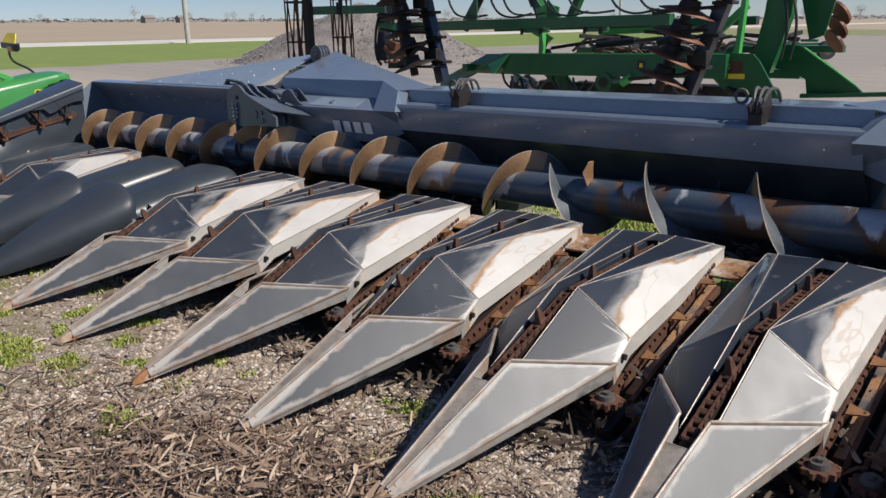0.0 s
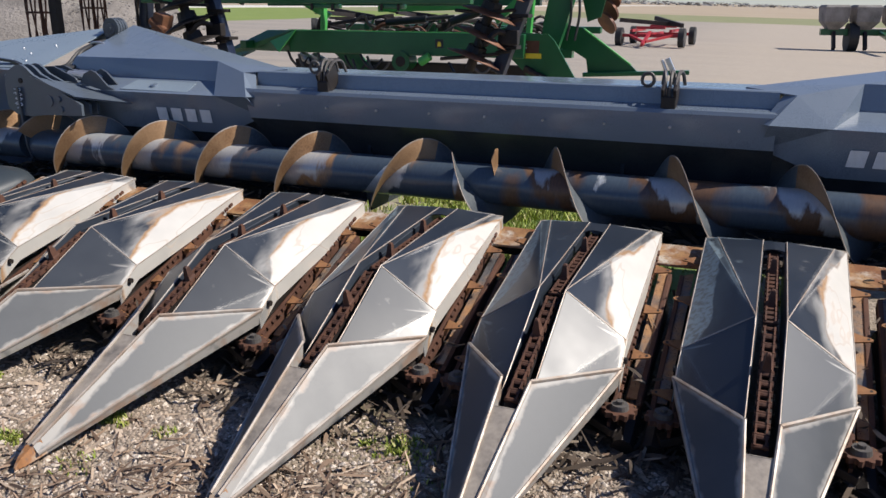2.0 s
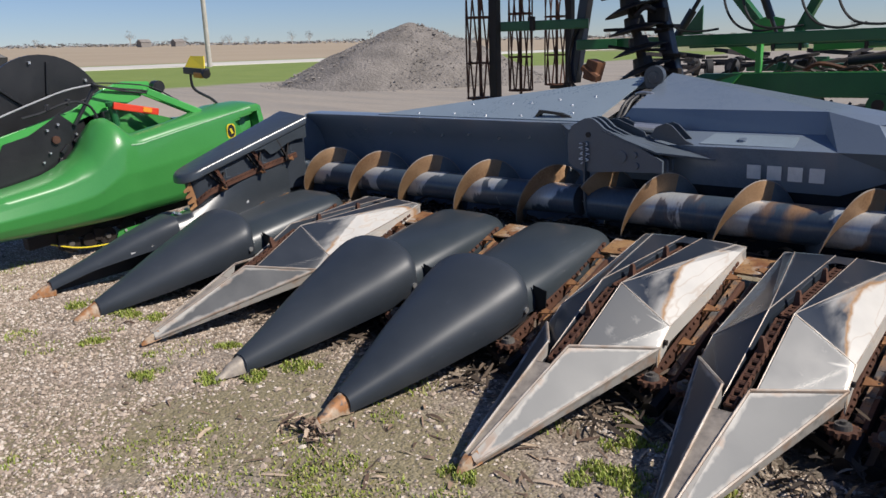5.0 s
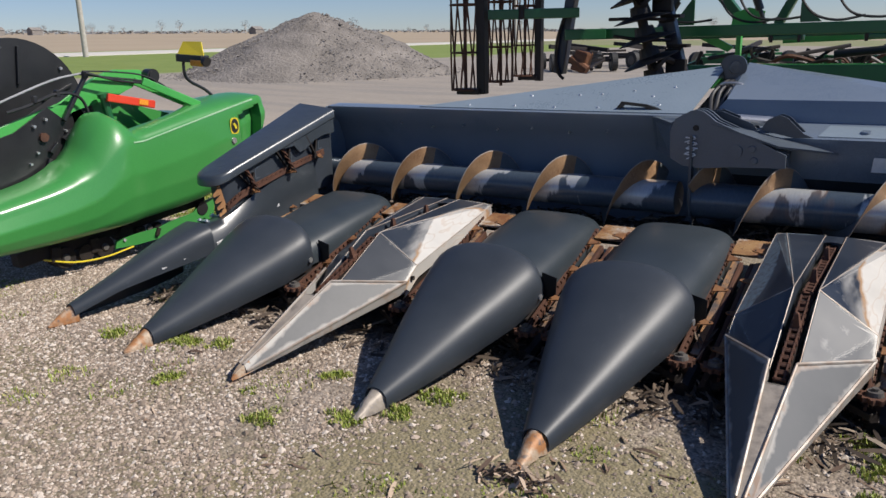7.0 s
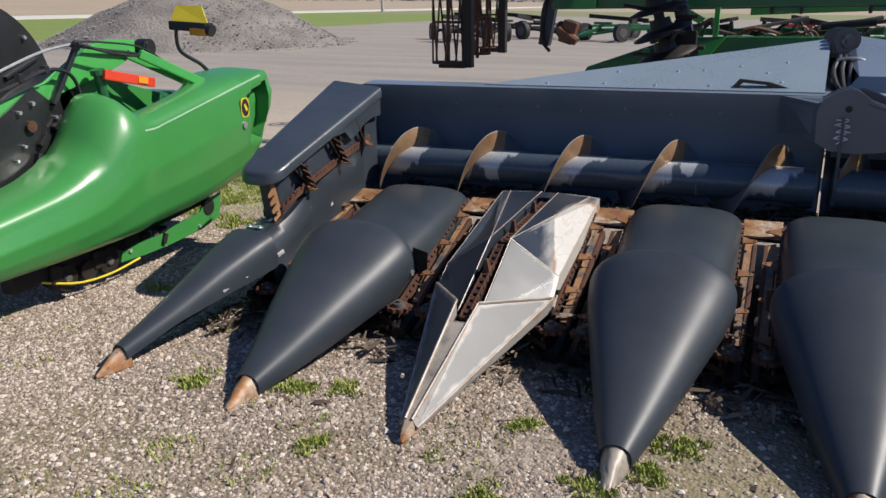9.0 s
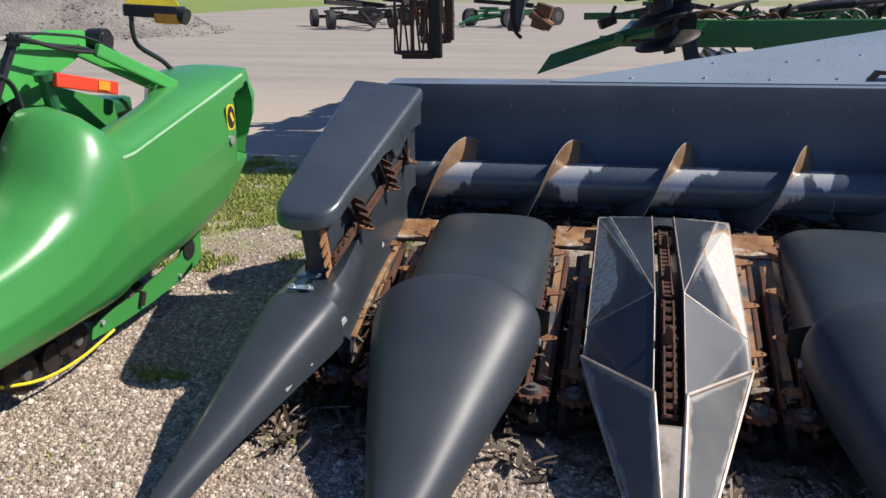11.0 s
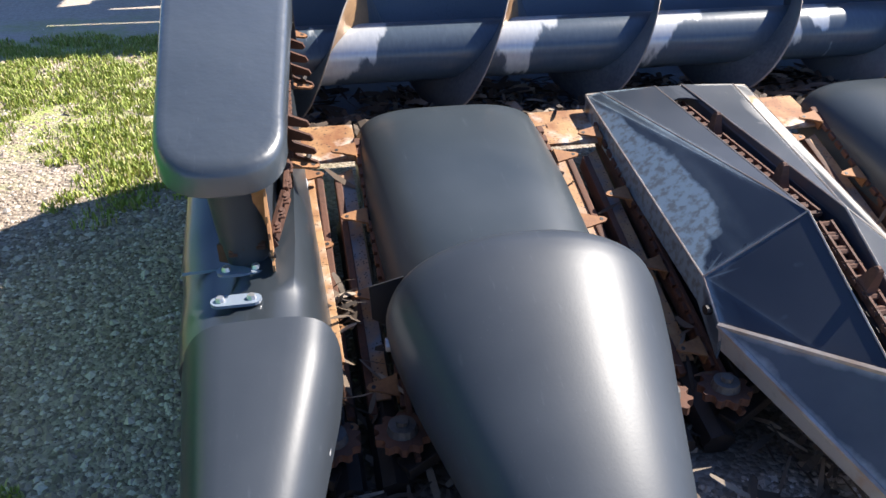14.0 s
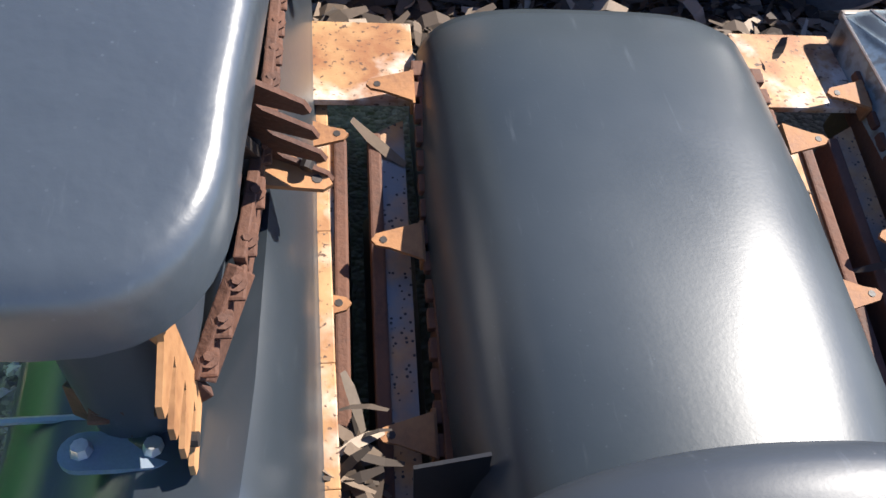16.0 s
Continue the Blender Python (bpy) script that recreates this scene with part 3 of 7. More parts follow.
def steel_snout(m, faded=False):
    """A folded sheet-steel snout with a chain running in a slot along its spine."""
    s = thing("corn_snout", "grey folded steel corn snout rubbed to bare metal with rusty chain", "snout", "snouts of the corn head", m)
    R0, I, S1, S0 = (0.285, 1.9, 0.507), (0.235, 1.9, 0.517), (0.048, 1.9, 0.526), (0.042, 1.9, 0.518)
    A, A0, K, N = (0.05, 1.03, 0.49), (0.042, 1.03, 0.455), (0.283, 1.05, 0.322), (0.286, 0.92, 0.24)
    Fr, F0 = (0.05, 0.57, 0.252), (0.042, 0.57, 0.22)
    for side in (0, 1):
        bm = bmesh.new()
        for pts, mi in (((S1, I, A), 0), ((I, R0, K, A), 1), ((A, K, Fr), 0), ((K, N, Fr), 0), ((S0, S1, A, A0), 0), ((A0, A, Fr, F0), 0)):
            plate(bm, both(pts)[side], 0.005, mi)
        lo = lambda p, d: (p[0] + 0.004, p[1], p[2] - d)
        for a, b in ((R0, K), (K, N)):
            plate(bm, both((a, b, lo(b, 0.07), lo(a, 0.07)))[side], 0.004, 1, (-1 if side == 0 else 1, 0, 0))
        plate(bm, both(((S0[0], 1.9, 0.515), (0.285, 1.9, 0.507), (0.285, 1.9, 0.42), (S0[0], 1.9, 0.42)))[side], 0.004, 0, (0, -1, 0))
        plate(bm, both((S0, A0, (0.042, 1.03, 0.34), (0.042, 1.9, 0.4)))[side], 0.003, 0, (1 if side == 0 else -1, 0, 0))
        plate(bm, both((A0, F0, (0.042, 0.57, 0.16), (0.042, 1.03, 0.34)))[side], 0.003, 0, (1 if side == 0 else -1, 0, 0))
        plate(bm, both([(0.0, 1.902, 0.5225), (0.043, 1.902, 0.5225), (0.043, 1.76, 0.516)] + [(0.043 * math.cos(q * 0.3927), 1.76 + 0.04 * math.sin(q * 0.3927), 0.516) for q in range(1, 5)])[side], 0.004, 0)
        bmesh.ops.remove_doubles(bm, verts=bm.verts, dist=0.0005)
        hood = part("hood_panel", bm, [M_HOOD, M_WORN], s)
        bm = bmesh.new()
        for a, b in ((A, K), (A, I), (K, N), (A, Fr), (R0, K), (S1, A), (R0, S0)):
            a, b = both((a, b))[side]
            rod(bm, a, b, 0.0028, n=5)
        part("rubbed_edge", bm, M_EDGE, hood, "bare rubbed steel fold edges")
        bm = bmesh.new()
        a, b = both((S0, R0))[side]
        beam(bm, Vector(a) + Vector((0, 0.004, -0.004)), Vector(b) + Vector((0, 0.004, -0.004)), 0.016, 0.016, 0.004)
        part("rear_lip", bm, M_SPINE, hood, "tan scraped rear lip")
        # nose
        F2, N2, T1, T0 = (0.05, 0.585, 0.32), (0.292, 0.935, 0.256), (0.034, -0.03, 0.04), (0.014, -0.03, 0.07)
        bm = bmesh.new()
        plate(bm, both((F2, N2, T1))[side], 0.005, 0)
        plate(bm, both((F2, T1, T0))[side], 0.005, 0)
        plate(bm, both((N2, T1, (0.03, -0.03, 0.02), (0.286, 0.925, 0.195)))[side], 0.004, 0, (-1 if side == 0 else 1, 0, 0))
        plate(bm, both((F2, T0, (0.012, -0.03, 0.05), (0.04, 0.56, 0.25)))[side], 0.004, 0, (1 if side == 0 else -1, 0, 0))
        bmesh.ops.remove_doubles(bm, verts=bm.verts, dist=0.0005)
        nose = part("nose_panel", bm, M_NOSE_PALE if faded else M_NOSE, s)
        bm = bmesh.new()
        for a, b, r in ((F2, N2, 0.008), (F2, T0, 0.006), (N2, T1, 0.007)):
            a, b = both((a, b))[side]
            rod(bm, a, b, r, n=6)
        part("rubbed_edge", bm, M_EDGE, nose, "bare rubbed steel nose rim")
        for k in range(3):
            bm = bmesh.new()
            x, y = both(((0.12 + 0.008 * k, 1.72 - 0.05 * k, 0),))[side][0][:2]
            bmesh.ops.create_uvsphere(bm, u_segments=8, v_segments=5, radius=0.01, matrix=Matrix.Translation((x, y, 0.505 - 0.012 * k)) @ Matrix.Diagonal((1, 1, 0.5, 1)))
            part("bolt_head", bm, M_CLIP, hood)
        bm = bmesh.new()
        x, y, z = both(((0.288, 0.99, 0.265),))[side][0]
        rod(bm, (x - 0.012, y, z), (x + 0.012, y, z), 0.013, n=8)
        part("pivot_bolt", bm, M_DARK, nose)
    bm = bmesh.new()
    plate(bm, ((-0.046, 0.475, 0.272), (0.046, 0.475, 0.272), (0.014, -0.03, 0.066), (-0.014, -0.03, 0.066)), 0.005)
    plate(bm, ((-0.046, 0.475, 0.272), (0.046, 0.475, 0.272), (0.04, 0.475, 0.2), (-0.04, 0.475, 0.2)), 0.004, 0, (0, -1, 0))
    part("nose_spine", bm, M_SPINE, s, "scraped tan strip along the nose")
    bm = bmesh.new()
    loft(bm, [[(x * w, y, z0 + dz) for x, dz in ((-1, 0), (-0.45, h), (0.45, h), (1, 0))] for y, w, z0, h in ((0.0, 0.046, 0.03, 0.048), (-0.04, 0.03, 0.02, 0.042), (-0.075, 0.018, 0.013, 0.03), (TIP_Y, 0.006, 0.008, 0.012))])
    part("nose_tip", bm, M_TIP, s, "rusty orange worn tip")
    chain(s, [(0, 1.82, 0.487), (0, 1.03, 0.452), (0, 0.52, 0.256)])
    return s


def link_mesh():
    bm = bmesh.new()
    for sx in (-1, 1):
        prism(bm, [(-0.021, -0.011), (0.021, -0.011), (0.021, 0.011), (-0.021, 0.011)], 0, sx * 0.016 - 0.003, sx * 0.016 + 0.003)
    for y in (-0.017, 0.017):
        rod(bm, (-0.024, y, 0), (0.024, y, 0), 0.008, n=6)
    me = bpy.data.meshes.new("chain_link")
    bmesh.ops.recalc_face_normals(bm, faces=bm.faces)
    bm.to_mesh(me)
    bm.free()
    me.materials.append(M_RUST)
    return me


def lug_mesh():
    """A bent chain lug standing up."""
    bm = bmesh.new()
    loft(bm, [[(sx * w, y, z) for sx, y in ((-1, -d), (1, -d), (1, d), (-1, d))] for z, w, d in ((0.0, 0.02, 0.022), (0.012, 0.013, 0.018), (0.045, 0.0095, 0.013), (0.058, 0.008, 0.009), (0.063, 0.004, 0.004))])
    me = bpy.data.meshes.new("chain_lug")
    bmesh.ops.recalc_face_normals(bm, faces=bm.faces)
    bm.to_mesh(me)
    bm.free()
    me.materials.append(M_RUST)
    return me


LINK, LUG = link_mesh(), lug_mesh()


def chain(parent, line, lugs=True):
    """A roller chain laid along a line, link by link, with standing lugs."""
    c = part("gathering_chain", chain_core(line), M_DARK, parent, "rusty brown roller chain")
    P = [Vector(p) for p in line]
    k = 0
    for a, b in zip(P, P[1:]):
        d = b - a
        turn = d.to_track_quat("Y", "Z").to_matrix().to_4x4()
        for i in range(int(d.length / 0.044)):
            at = a + d.normalized() * 0.044 * (i + 0.5)
            child("chain_link", LINK, c, Matrix.Translation(at) @ turn)
            if lugs and k % 8 == 5:
                child("chain_lug", LUG, c, Matrix.Translation(at + Vector((0, 0, 0.006))) @ turn)
            k += 1


def chain_core(line):
    bm = bmesh.new()
    for a, b in zip(line, line[1:]):
        beam(bm, Vector(a) - Vector((0, 0, 0.03)), Vector(b) - Vector((0, 0, 0.03)), 0.05, 0.02, 0)
    return bm


CONE = ((TIP_Y + 0.12, 0.052, 0.092, 0.012), (0.2, 0.107, 0.17, 0.04), (0.45, 0.182, 0.287, 0.085), (0.7, 0.25, 0.396, 0.135), (0.82, 0.283, 0.452, 0.16), (0.92, 0.304, 0.493, 0.19), (0.985, 0.314, 0.512, 0.21), (1.05, 0.316, 0.52, 0.22))


def arch(y, w, top, low, n=24, power=2.0, bow=0.0, cx=0.0):
    out = []
    for k in range(n + 1):
        a = math.pi * (k / n - 0.5)
        c, s = math.cos(a), math.sin(a)
        out.append((cx + w * math.copysign(abs(s) ** (2 / power), s), y + bow * c, low + (top - low) * abs(c) ** (2 / power)))
    return out


def smooth_snout(m, bare=False):
    s = thing("corn_snout", "smooth black moulded plastic corn snout with " + ("bare metal tip" if bare else "rusty metal tip"), "snout", "snouts of the corn head", m)
    bm = bmesh.new()
    rows = []
    for y, drop in [(lerp(CONE[0][0], 0.96, k / 26), 0.0) for k in range(27)] + [(0.985, 0.004), (1.003, 0.012), (1.015, 0.024), (1.02, 0.036)]:
        w, top, low = table(y, CONE)
        waist = lerp(low, top, 0.38)
        ring = arch(y, w - drop, top - drop, waist, 30, 2.2, 0.025 * blend(y, 0.5, 0.985))
        rows.append([(-0.88 * w, y, low), (-0.97 * w, y, lerp(low, waist, 0.5))] + ring + [(0.97 * w, y, lerp(low, waist, 0.5)), (0.88 * w, y, low)])
    shell(bm, rows, 0.006)
    cone = part("cone", bm, M_POLY, s, smooth=50)
    bm = bmesh.new()
    hose(bm, [(0, *r[len(r) // 2][1:]) for r in rows[2:-2:3]], 0.0016, 5, 3)
    part("mould_seam", bm, M_POLY, cone, "fine moulding seam along the top")
    # paler lip: the lit line along the rim is put into its tone
    bm = bmesh.new()
    hose(bm, rows[-1][2:-2], 0.004, 5, 2)
    part("cone_lip", bm, M_SATIN, cone, "rear lip in a lit, paler tone")
    bm = bmesh.new()
    dent = random.Random(int(m.translation.x * 100))
    rings = []
    for y, w, top, low in ((0.137, 0.057, 0.1, 0.01), (0.11, 0.049, 0.089, 0.008), (0.08, 0.041, 0.077, 0.008), (0.05, 0.034, 0.062, 0.008), (0.02, 0.028, 0.042, 0.007), (-0.01, 0.022, 0.026, 0.006), (-0.03, 0.01, 0.014, 0.006)):
        g = 0.004 if y < 0.13 else 0.0
        rings.append([(px + dent.uniform(-g, g), py + TIP_Y + (dent.uniform(-g, g) if y < 0.0 else 0), pz + dent.uniform(-g, g) * 0.7) for px, py, pz in arch(y, w, top, low, 12)])
    loft(bm, rings)
    part("tip_cap", bm, M_SPINE if bare else M_TIP, s, "scraped bare metal tip" if bare else "rusty metal tip", 40)
    bm = bmesh.new()
    rows = []
    for y, w, top, low, bend in ((0.9, 0.24, 0.36, 0.2, 2.5), (1.2, 0.27, 0.434, 0.24, 2.7), (1.5, 0.284, 0.484, 0.3, 3.0), (1.75, 0.287, 0.514, 0.34, 3.4), (1.83, 0.284, 0.518, 0.36, 3.6), (1.868, 0.276, 0.508, 0.36, 3.6), (1.888, 0.264, 0.485, 0.36, 3.6), (1.893, 0.26, 0.44, 0.36, 3.6), (1.893, 0.255, 0.38, 0.36, 3.6)):
        rows.append(arch(y, w, top, low, 36, power=bend))
    shell(bm, rows, 0.006)
    part("rear_hood", bm, M_REAR, s, smooth=50)
    for sx in (-1, 1):
        bm = bmesh.new()
        plate(bm, ((sx * 0.252, 1.13, 0.36), (sx * 0.335, 1.13, 0.34), (sx * 0.33, 1.13, 0.25), (sx * 0.25, 1.13, 0.2)), 0.005, 0, (0, 1, 0))
        part("side_flap", bm, M_BLACK, s, "black steel side flap")
        bm = bmesh.new()
        rod(bm, (sx * 0.285, 0.985, 0.275), (sx * 0.318, 0.985, 0.275), 0.016, n=10)
        part("bolt_washer", bm, M_GALV, s)
    return s


def end_snout(m):
    s = thing("end_divider", "black plastic end divider snout with rusty tip", "snout", "", m)
    rows = []
    tabl = ((TIP_Y + 0.14, 0.015, 0.1, 0.105, 0.01, 0.05), (0.3, 0.012, 0.18, 0.21, 0.02, 0.14), (0.45, 0.016, 0.226, 0.275, 0.03, 0.172), (0.6, 0.02, 0.265, 0.335, 0.04, 0.2), (0.8, 0.018, 0.318, 0.405, 0.06, 0.235), (0.9, 0.014, 0.335, 0.43, 0.08, 0.25))
    bm = bmesh.new()
    for k in range(19):
        y = lerp(tabl[0][0], 0.9, k / 18)
        a, b, top, low, edge = table(y, tabl)
        bend = 2.4 + 1.8 * blend(y, 0.2, 0.9)
        left, right = (arch(y, (b - a) / 2, top, foot, 24, bend, 0.0, (a + b) / 2) for foot in (low, edge))
        rows.append(left[:12] + right[12:])
    shell(bm, rows, 0.006)
    part("cone", bm, M_POLY, s, smooth=50)
    bm = bmesh.new()
    loft(bm, [arch(y, w, top, low, 12, 2, 0, cx) for y, w, top, low, cx in ((TIP_Y + 0.16, 0.05, 0.112, 0.01, 0.06), (TIP_Y + 0.08, 0.03, 0.07, 0.008, 0.055), (TIP_Y, 0.006, 0.02, 0.008, 0.05))])
    part("tip_cap", bm, M_TIP, s, "rusty metal tip", 40)
    bm = bmesh.new()
    rows = []
    hood = ((0.885, 0.022, 0.33, 0.392, 0.395, 0.2, 0.24), (1.0, 0.014, 0.332, 0.398, 0.407, 0.23, 0.25), (1.15, 0.014, 0.33, 0.4, 0.455, 0.275, 0.265), (1.3, 0.0, 0.325, 0.405, 0.528, 0.315, 0.272), (1.5, 0.0, 0.32, 0.43, 0.6, 0.355, 0.275), (1.7, 0.0, 0.317, 0.46, 0.65, 0.385, 0.278), (1.95, 0.0, 0.312, 0.5, 0.69, 0.425, 0.28))
    for k in range(24):
        y = lerp(0.885, 1.95, k / 23)
        a, b, flat, crest, edge, ridge = table(y, hood)
        soft = 0.045 * (1 - blend(y, 1.05, 1.4)) + 0.012
        rows.append([(a, y, 0.2), (a, y, flat - 0.05), (a + 0.02, y, flat - 0.015), (a + 0.07, y, flat), (0.12, y, flat), (ridge - 2 * soft, y, lerp(flat, crest, 0.75)), (ridge - soft, y, lerp(flat, crest, 0.93)), (ridge, y, crest), (ridge + min(soft, 0.4 * (b - ridge)), y, lerp(crest, edge, 0.22)), (lerp(ridge, b, 0.7), y, lerp(crest, edge, 0.62)), (b - 0.006, y, edge + 0.004), (b, y, edge - 0.004), (b, y, edge - 0.1)])
    shell(bm, rows, 0.006)
    part("rear_hood", bm, M_DIVIDER, s, "black divider side worn satin", 50)
    bm = bmesh.new()
    for (y0, a0, b0, f0, c0, e0, r0), (y1, a1, b1, f1, c1, e1, r1) in zip(hood[1:], hood[2:]):
        beam(bm, (b0 + 0.01, y0, e0 - 0.004), (b1 + 0.01, y1, e1 - 0.004), 0.02, 0.012, 0.002)
    part("edge_rail", bm, M_FLAKY, s, "orange rusted rail along the divider")
    bm = bmesh.new()
    rod(bm, (0.012, 1.165, 0.403), (0.15, 1.165, 0.406), 0.004, n=6)
    part("sheet_edge", bm, M_SHEET, s, "pale sheet edge")
    for x, y, z, lean in ((0.318, 1.51, 0.44, 0.25), (0.325, 0.97, 0.3, 0.2), (0.303, 0.71, 0.262, 0.3), (0.268, 0.57, 0.228, 0.3)):
        bm = bmesh.new()
        box(bm, (x - 0.012, y, z), (0.012, 0.052, 0.022), Euler((0.3, -lean, -0.25)).to_matrix(), 0.004)
        part("clip", bm, M_CLIP, s, "pale metal clip")
    for x, y, z in ((0.146, 1.104, 0.431), (0.135, 1.003, 0.416)):
        bm = bmesh.new()
        loft(bm, [[(x + sx * 0.032 + 0.021 * math.cos(t), y + 0.021 * math.sin(t), z + h) for sx, ts in ((1, range(-4, 5)), (-1, range(4, 13))) for t in (q * math.pi / 8 for q in ts)] for h in (0, 0.007)])
        p = part("strap_plate", bm, M_BODY, s, "small painted steel strap")
        for sx in (-1, 1):
            bm = bmesh.new()
            rod(bm, (x + sx * 0.032, y, z), (x + sx * 0.032, y, z + 0.016), 0.013, 0.008, n=8)
            part("bolt_head", bm, M_GALV, p)
    return s


def at_row(i):
    return pose(PITCH * i, 0, 0)


first = {}
for i in SNOUTS:
    kind = "end" if i == 0 else "smooth" if i in SMOOTH else "steel"
    if i == 0:
        end_snout(at_row(0))
    elif i == 2:
        steel_snout(at_row(2), True)
    elif i == 3:
        smooth_snout(at_row(3), True)
    elif kind in first:
        copy_thing(first[kind], at_row(i))
    else:
        first[kind] = smooth_snout(at_row(i)) if kind == "smooth" else steel_snout(at_row(i))

# ---- row units in the gaps ----


def deck(y):
    return 0.318 + 0.36 * (y - 1.43)


def row_lug_mesh():
    """A flat triangular lug on a gathering chain, pointing into the row."""
    bm = bmesh.new()
    loft(bm, [[(0, -0.028, z), (0, 0.03, z), (0.045, 0.012, z), (0.064, 0.008, z), (0.071, 0.0, z), (0.064, -0.01, z)] for z in (0, 0.006)])
    rod(bm, (0.054, 0.0, 0.004), (0.054, 0.0, 0.0068), 0.0055, n=8, mi=1)
    prism(bm, [(-0.034, -0.03), (0.03, -0.03), (0.03, 0.0), (-0.034, 0.0)], 0, -0.004, 0.002)
    me = bpy.data.meshes.new("row_lug")
    bmesh.ops.recalc_face_normals(bm, faces=bm.faces)
    bm.to_mesh(me)
    bm.free()
    me.materials.append(M_LUG)
    me.materials.append(M_DARK)
    return me


ROW_LUG = row_lug_mesh()


def row_unit(m):
    s = thing("row_unit", "rusty corn row unit with deck plates, chains and stalk rolls", "row unit", "row units of the corn head", m)
    slope = math.degrees(math.atan(0.36))
    for sx in (-1, 1):
        bm = bmesh.new()
        pts = [(sx * 0.034, 0.98), (sx * 0.072, 0.98), (sx * 0.072, 1.72), (sx * 0.034, 1.7)]
        plate(bm, [(x, y, deck(y) - 0.03) for x, y in pts], 0.006)
        part("deck_plate", bm, M_WORNDECK, s, "pale worn deck plate spotted with rust")
        bm = bmesh.new()
        beam(bm, (sx * 0.026, 0.95, deck(0.95) - 0.05), (sx * 0.026, 1.7, deck(1.7) - 0.05), 0.02, 0.05, 0.004)
        part("stalk_edge", bm, M_RUST, s, "brown rusty deck edge bar")
        bm = bmesh.new()
        rod(bm, (sx * 0.05, 0.78, 0.03), (sx * 0.05, 1.65, 0.24), 0.04, n=8)
        part("stalk_roll", bm, M_DARK, s, "dark iron stalk roll")
        bm = bmesh.new()
        beam(bm, (sx * 0.102, 0.8, 0.08), (sx * 0.102, 1.8, deck(1.8) - 0.03), 0.012, 0.07, 0.002)
        part("chain_rail", bm, M_RUST, s, "rusted steel chain rail")
        bm = bmesh.new()
        for k in range(24):
            y = 0.86 + 0.04 * k
            box(bm, (sx * 0.096, y, deck(y) + 0.002), (0.02, 0.03, 0.016), Euler((radians(slope), 0, 0)).to_matrix(), 0.003)
            rod(bm, (sx * 0.086, y, deck(y) + 0.002), (sx * 0.106, y, deck(y) + 0.002), 0.0085, n=6)
        c = part("gathering_chain", bm, M_RUST, s, "rusty gathering chain")
        for k in range(4):
            y = 0.886 + 0.255 * k + (0.088 if sx > 0 else 0)
            t = pose(sx * 0.085, y, deck(y) + 0.012, slope, 0, 0) @ pose(0, 0, 0, 0, 0, 180 if sx > 0 else 0)
            child("row_lug", ROW_LUG, c, t)
        bm = bmesh.new()
        x, y, z = sx * 0.075, 0.84, 0.14
        gear = []
        for q in range(40):
            a = q * math.tau / 40
            r = 0.062 if q % 4 in (1, 2) else 0.05
            gear.append((x + r * math.cos(a), y + r * math.sin(a)))
        prism(bm, gear, 2, z - 0.01, z + 0.01)
        w = part("idler_sprocket", bm, M_RUST, s, "rusty front idler sprocket")
        bm = bmesh.new()
        rod(bm, (x, y, z + 0.01), (x, y, z + 0.028), 0.034, 0.03, n=16)
        rod(bm, (x, y, z + 0.028), (x, y, z + 0.04), 0.014, n=8)
        part("hub", bm, M_HUB, w, "dull zinc hub")
    bm = bmesh.new()
    beam(bm, (0, 1.74, 0.41), (0, 1.92, 0.45), 0.19, 0.012, 0.002)
    part("rear_plate", bm, M_FLAKY, s, "flaking rusted plate")
    bm = bmesh.new()
    for sx in (-1, 1):
        beam(bm, (sx * 0.15, 0.85, 0.1), (sx * 0.15, 1.85, 0.34), 0.05, 0.08, 0.004)
        beam(bm, (sx * 0.07, 0.8, 0.075), (sx * 0.2, 0.86, 0.1), 0.05, 0.03, 0.004)
    part("unit_arm", bm, M_DARK, s, "dark greasy row unit arms")
    return s


def spotted():
    n = Nodes("worn_deck_steel")
    where = n.shifted()
    v = n.add("ShaderNodeTexVoronoi", Vector=where, Scale=110.0)
    pit = n.math("MULTIPLY", n.math("LESS_THAN", v.outputs["Distance"], 0.24), n.ramp(n.noise(25, 3, where), 0.42, 0.5))
    rust = n.ramp(n.noise(9, 5, where), 0.38, 0.58)
    c = n.mix(rust, (0.16, 0.155, 0.15), n.mix(n.noise(50, 3, where), (0.26, 0.11, 0.04), (0.45, 0.27, 0.13)))
    n.set(Base_Color=n.mix(pit, c, (0.035, 0.025, 0.02)), Roughness=n.mixf(rust, 0.42, 0.75), Metallic=n.mixf(rust, 0.55, 0.05))
    n.bump(n.noise(70, 3, where), 0.3, 0.002)
    return n.mat


M_WORNDECK = spotted()
unit = row_unit(pose(PITCH * 0.5, 0, 0))
for i in range(1, len(SNOUTS) - 1):
    copy_thing(unit, pose(PITCH * (i + 0.5), 0, 0))

# ---- corn head: body ----
MID = 8 * PITCH
HINGE, FAR = 2.95, 2 * MID - 2.95
head = thing("corn_head_body", "wide graphite-grey folding corn head body with auger trough", "corn head")


def mirror(p):
    return (2 * MID - p[0], p[1], p[2])


TROUGH = [(1.9, 0.4), (1.95, 0.37), (2.05, 0.33), (2.2, 0.31), (2.35, 0.32), (2.47, 0.38), (2.53, 0.5), (2.54, 0.65)]


def run(bm, profile, x0, x1, thick=0.008, steps=1):
    """A sheet with one profile (y, z) from x0 to x1."""
    shell(bm, [[(lerp(x0, x1, k / steps), y, z) for y, z in profile] for k in range(steps + 1)], thick)


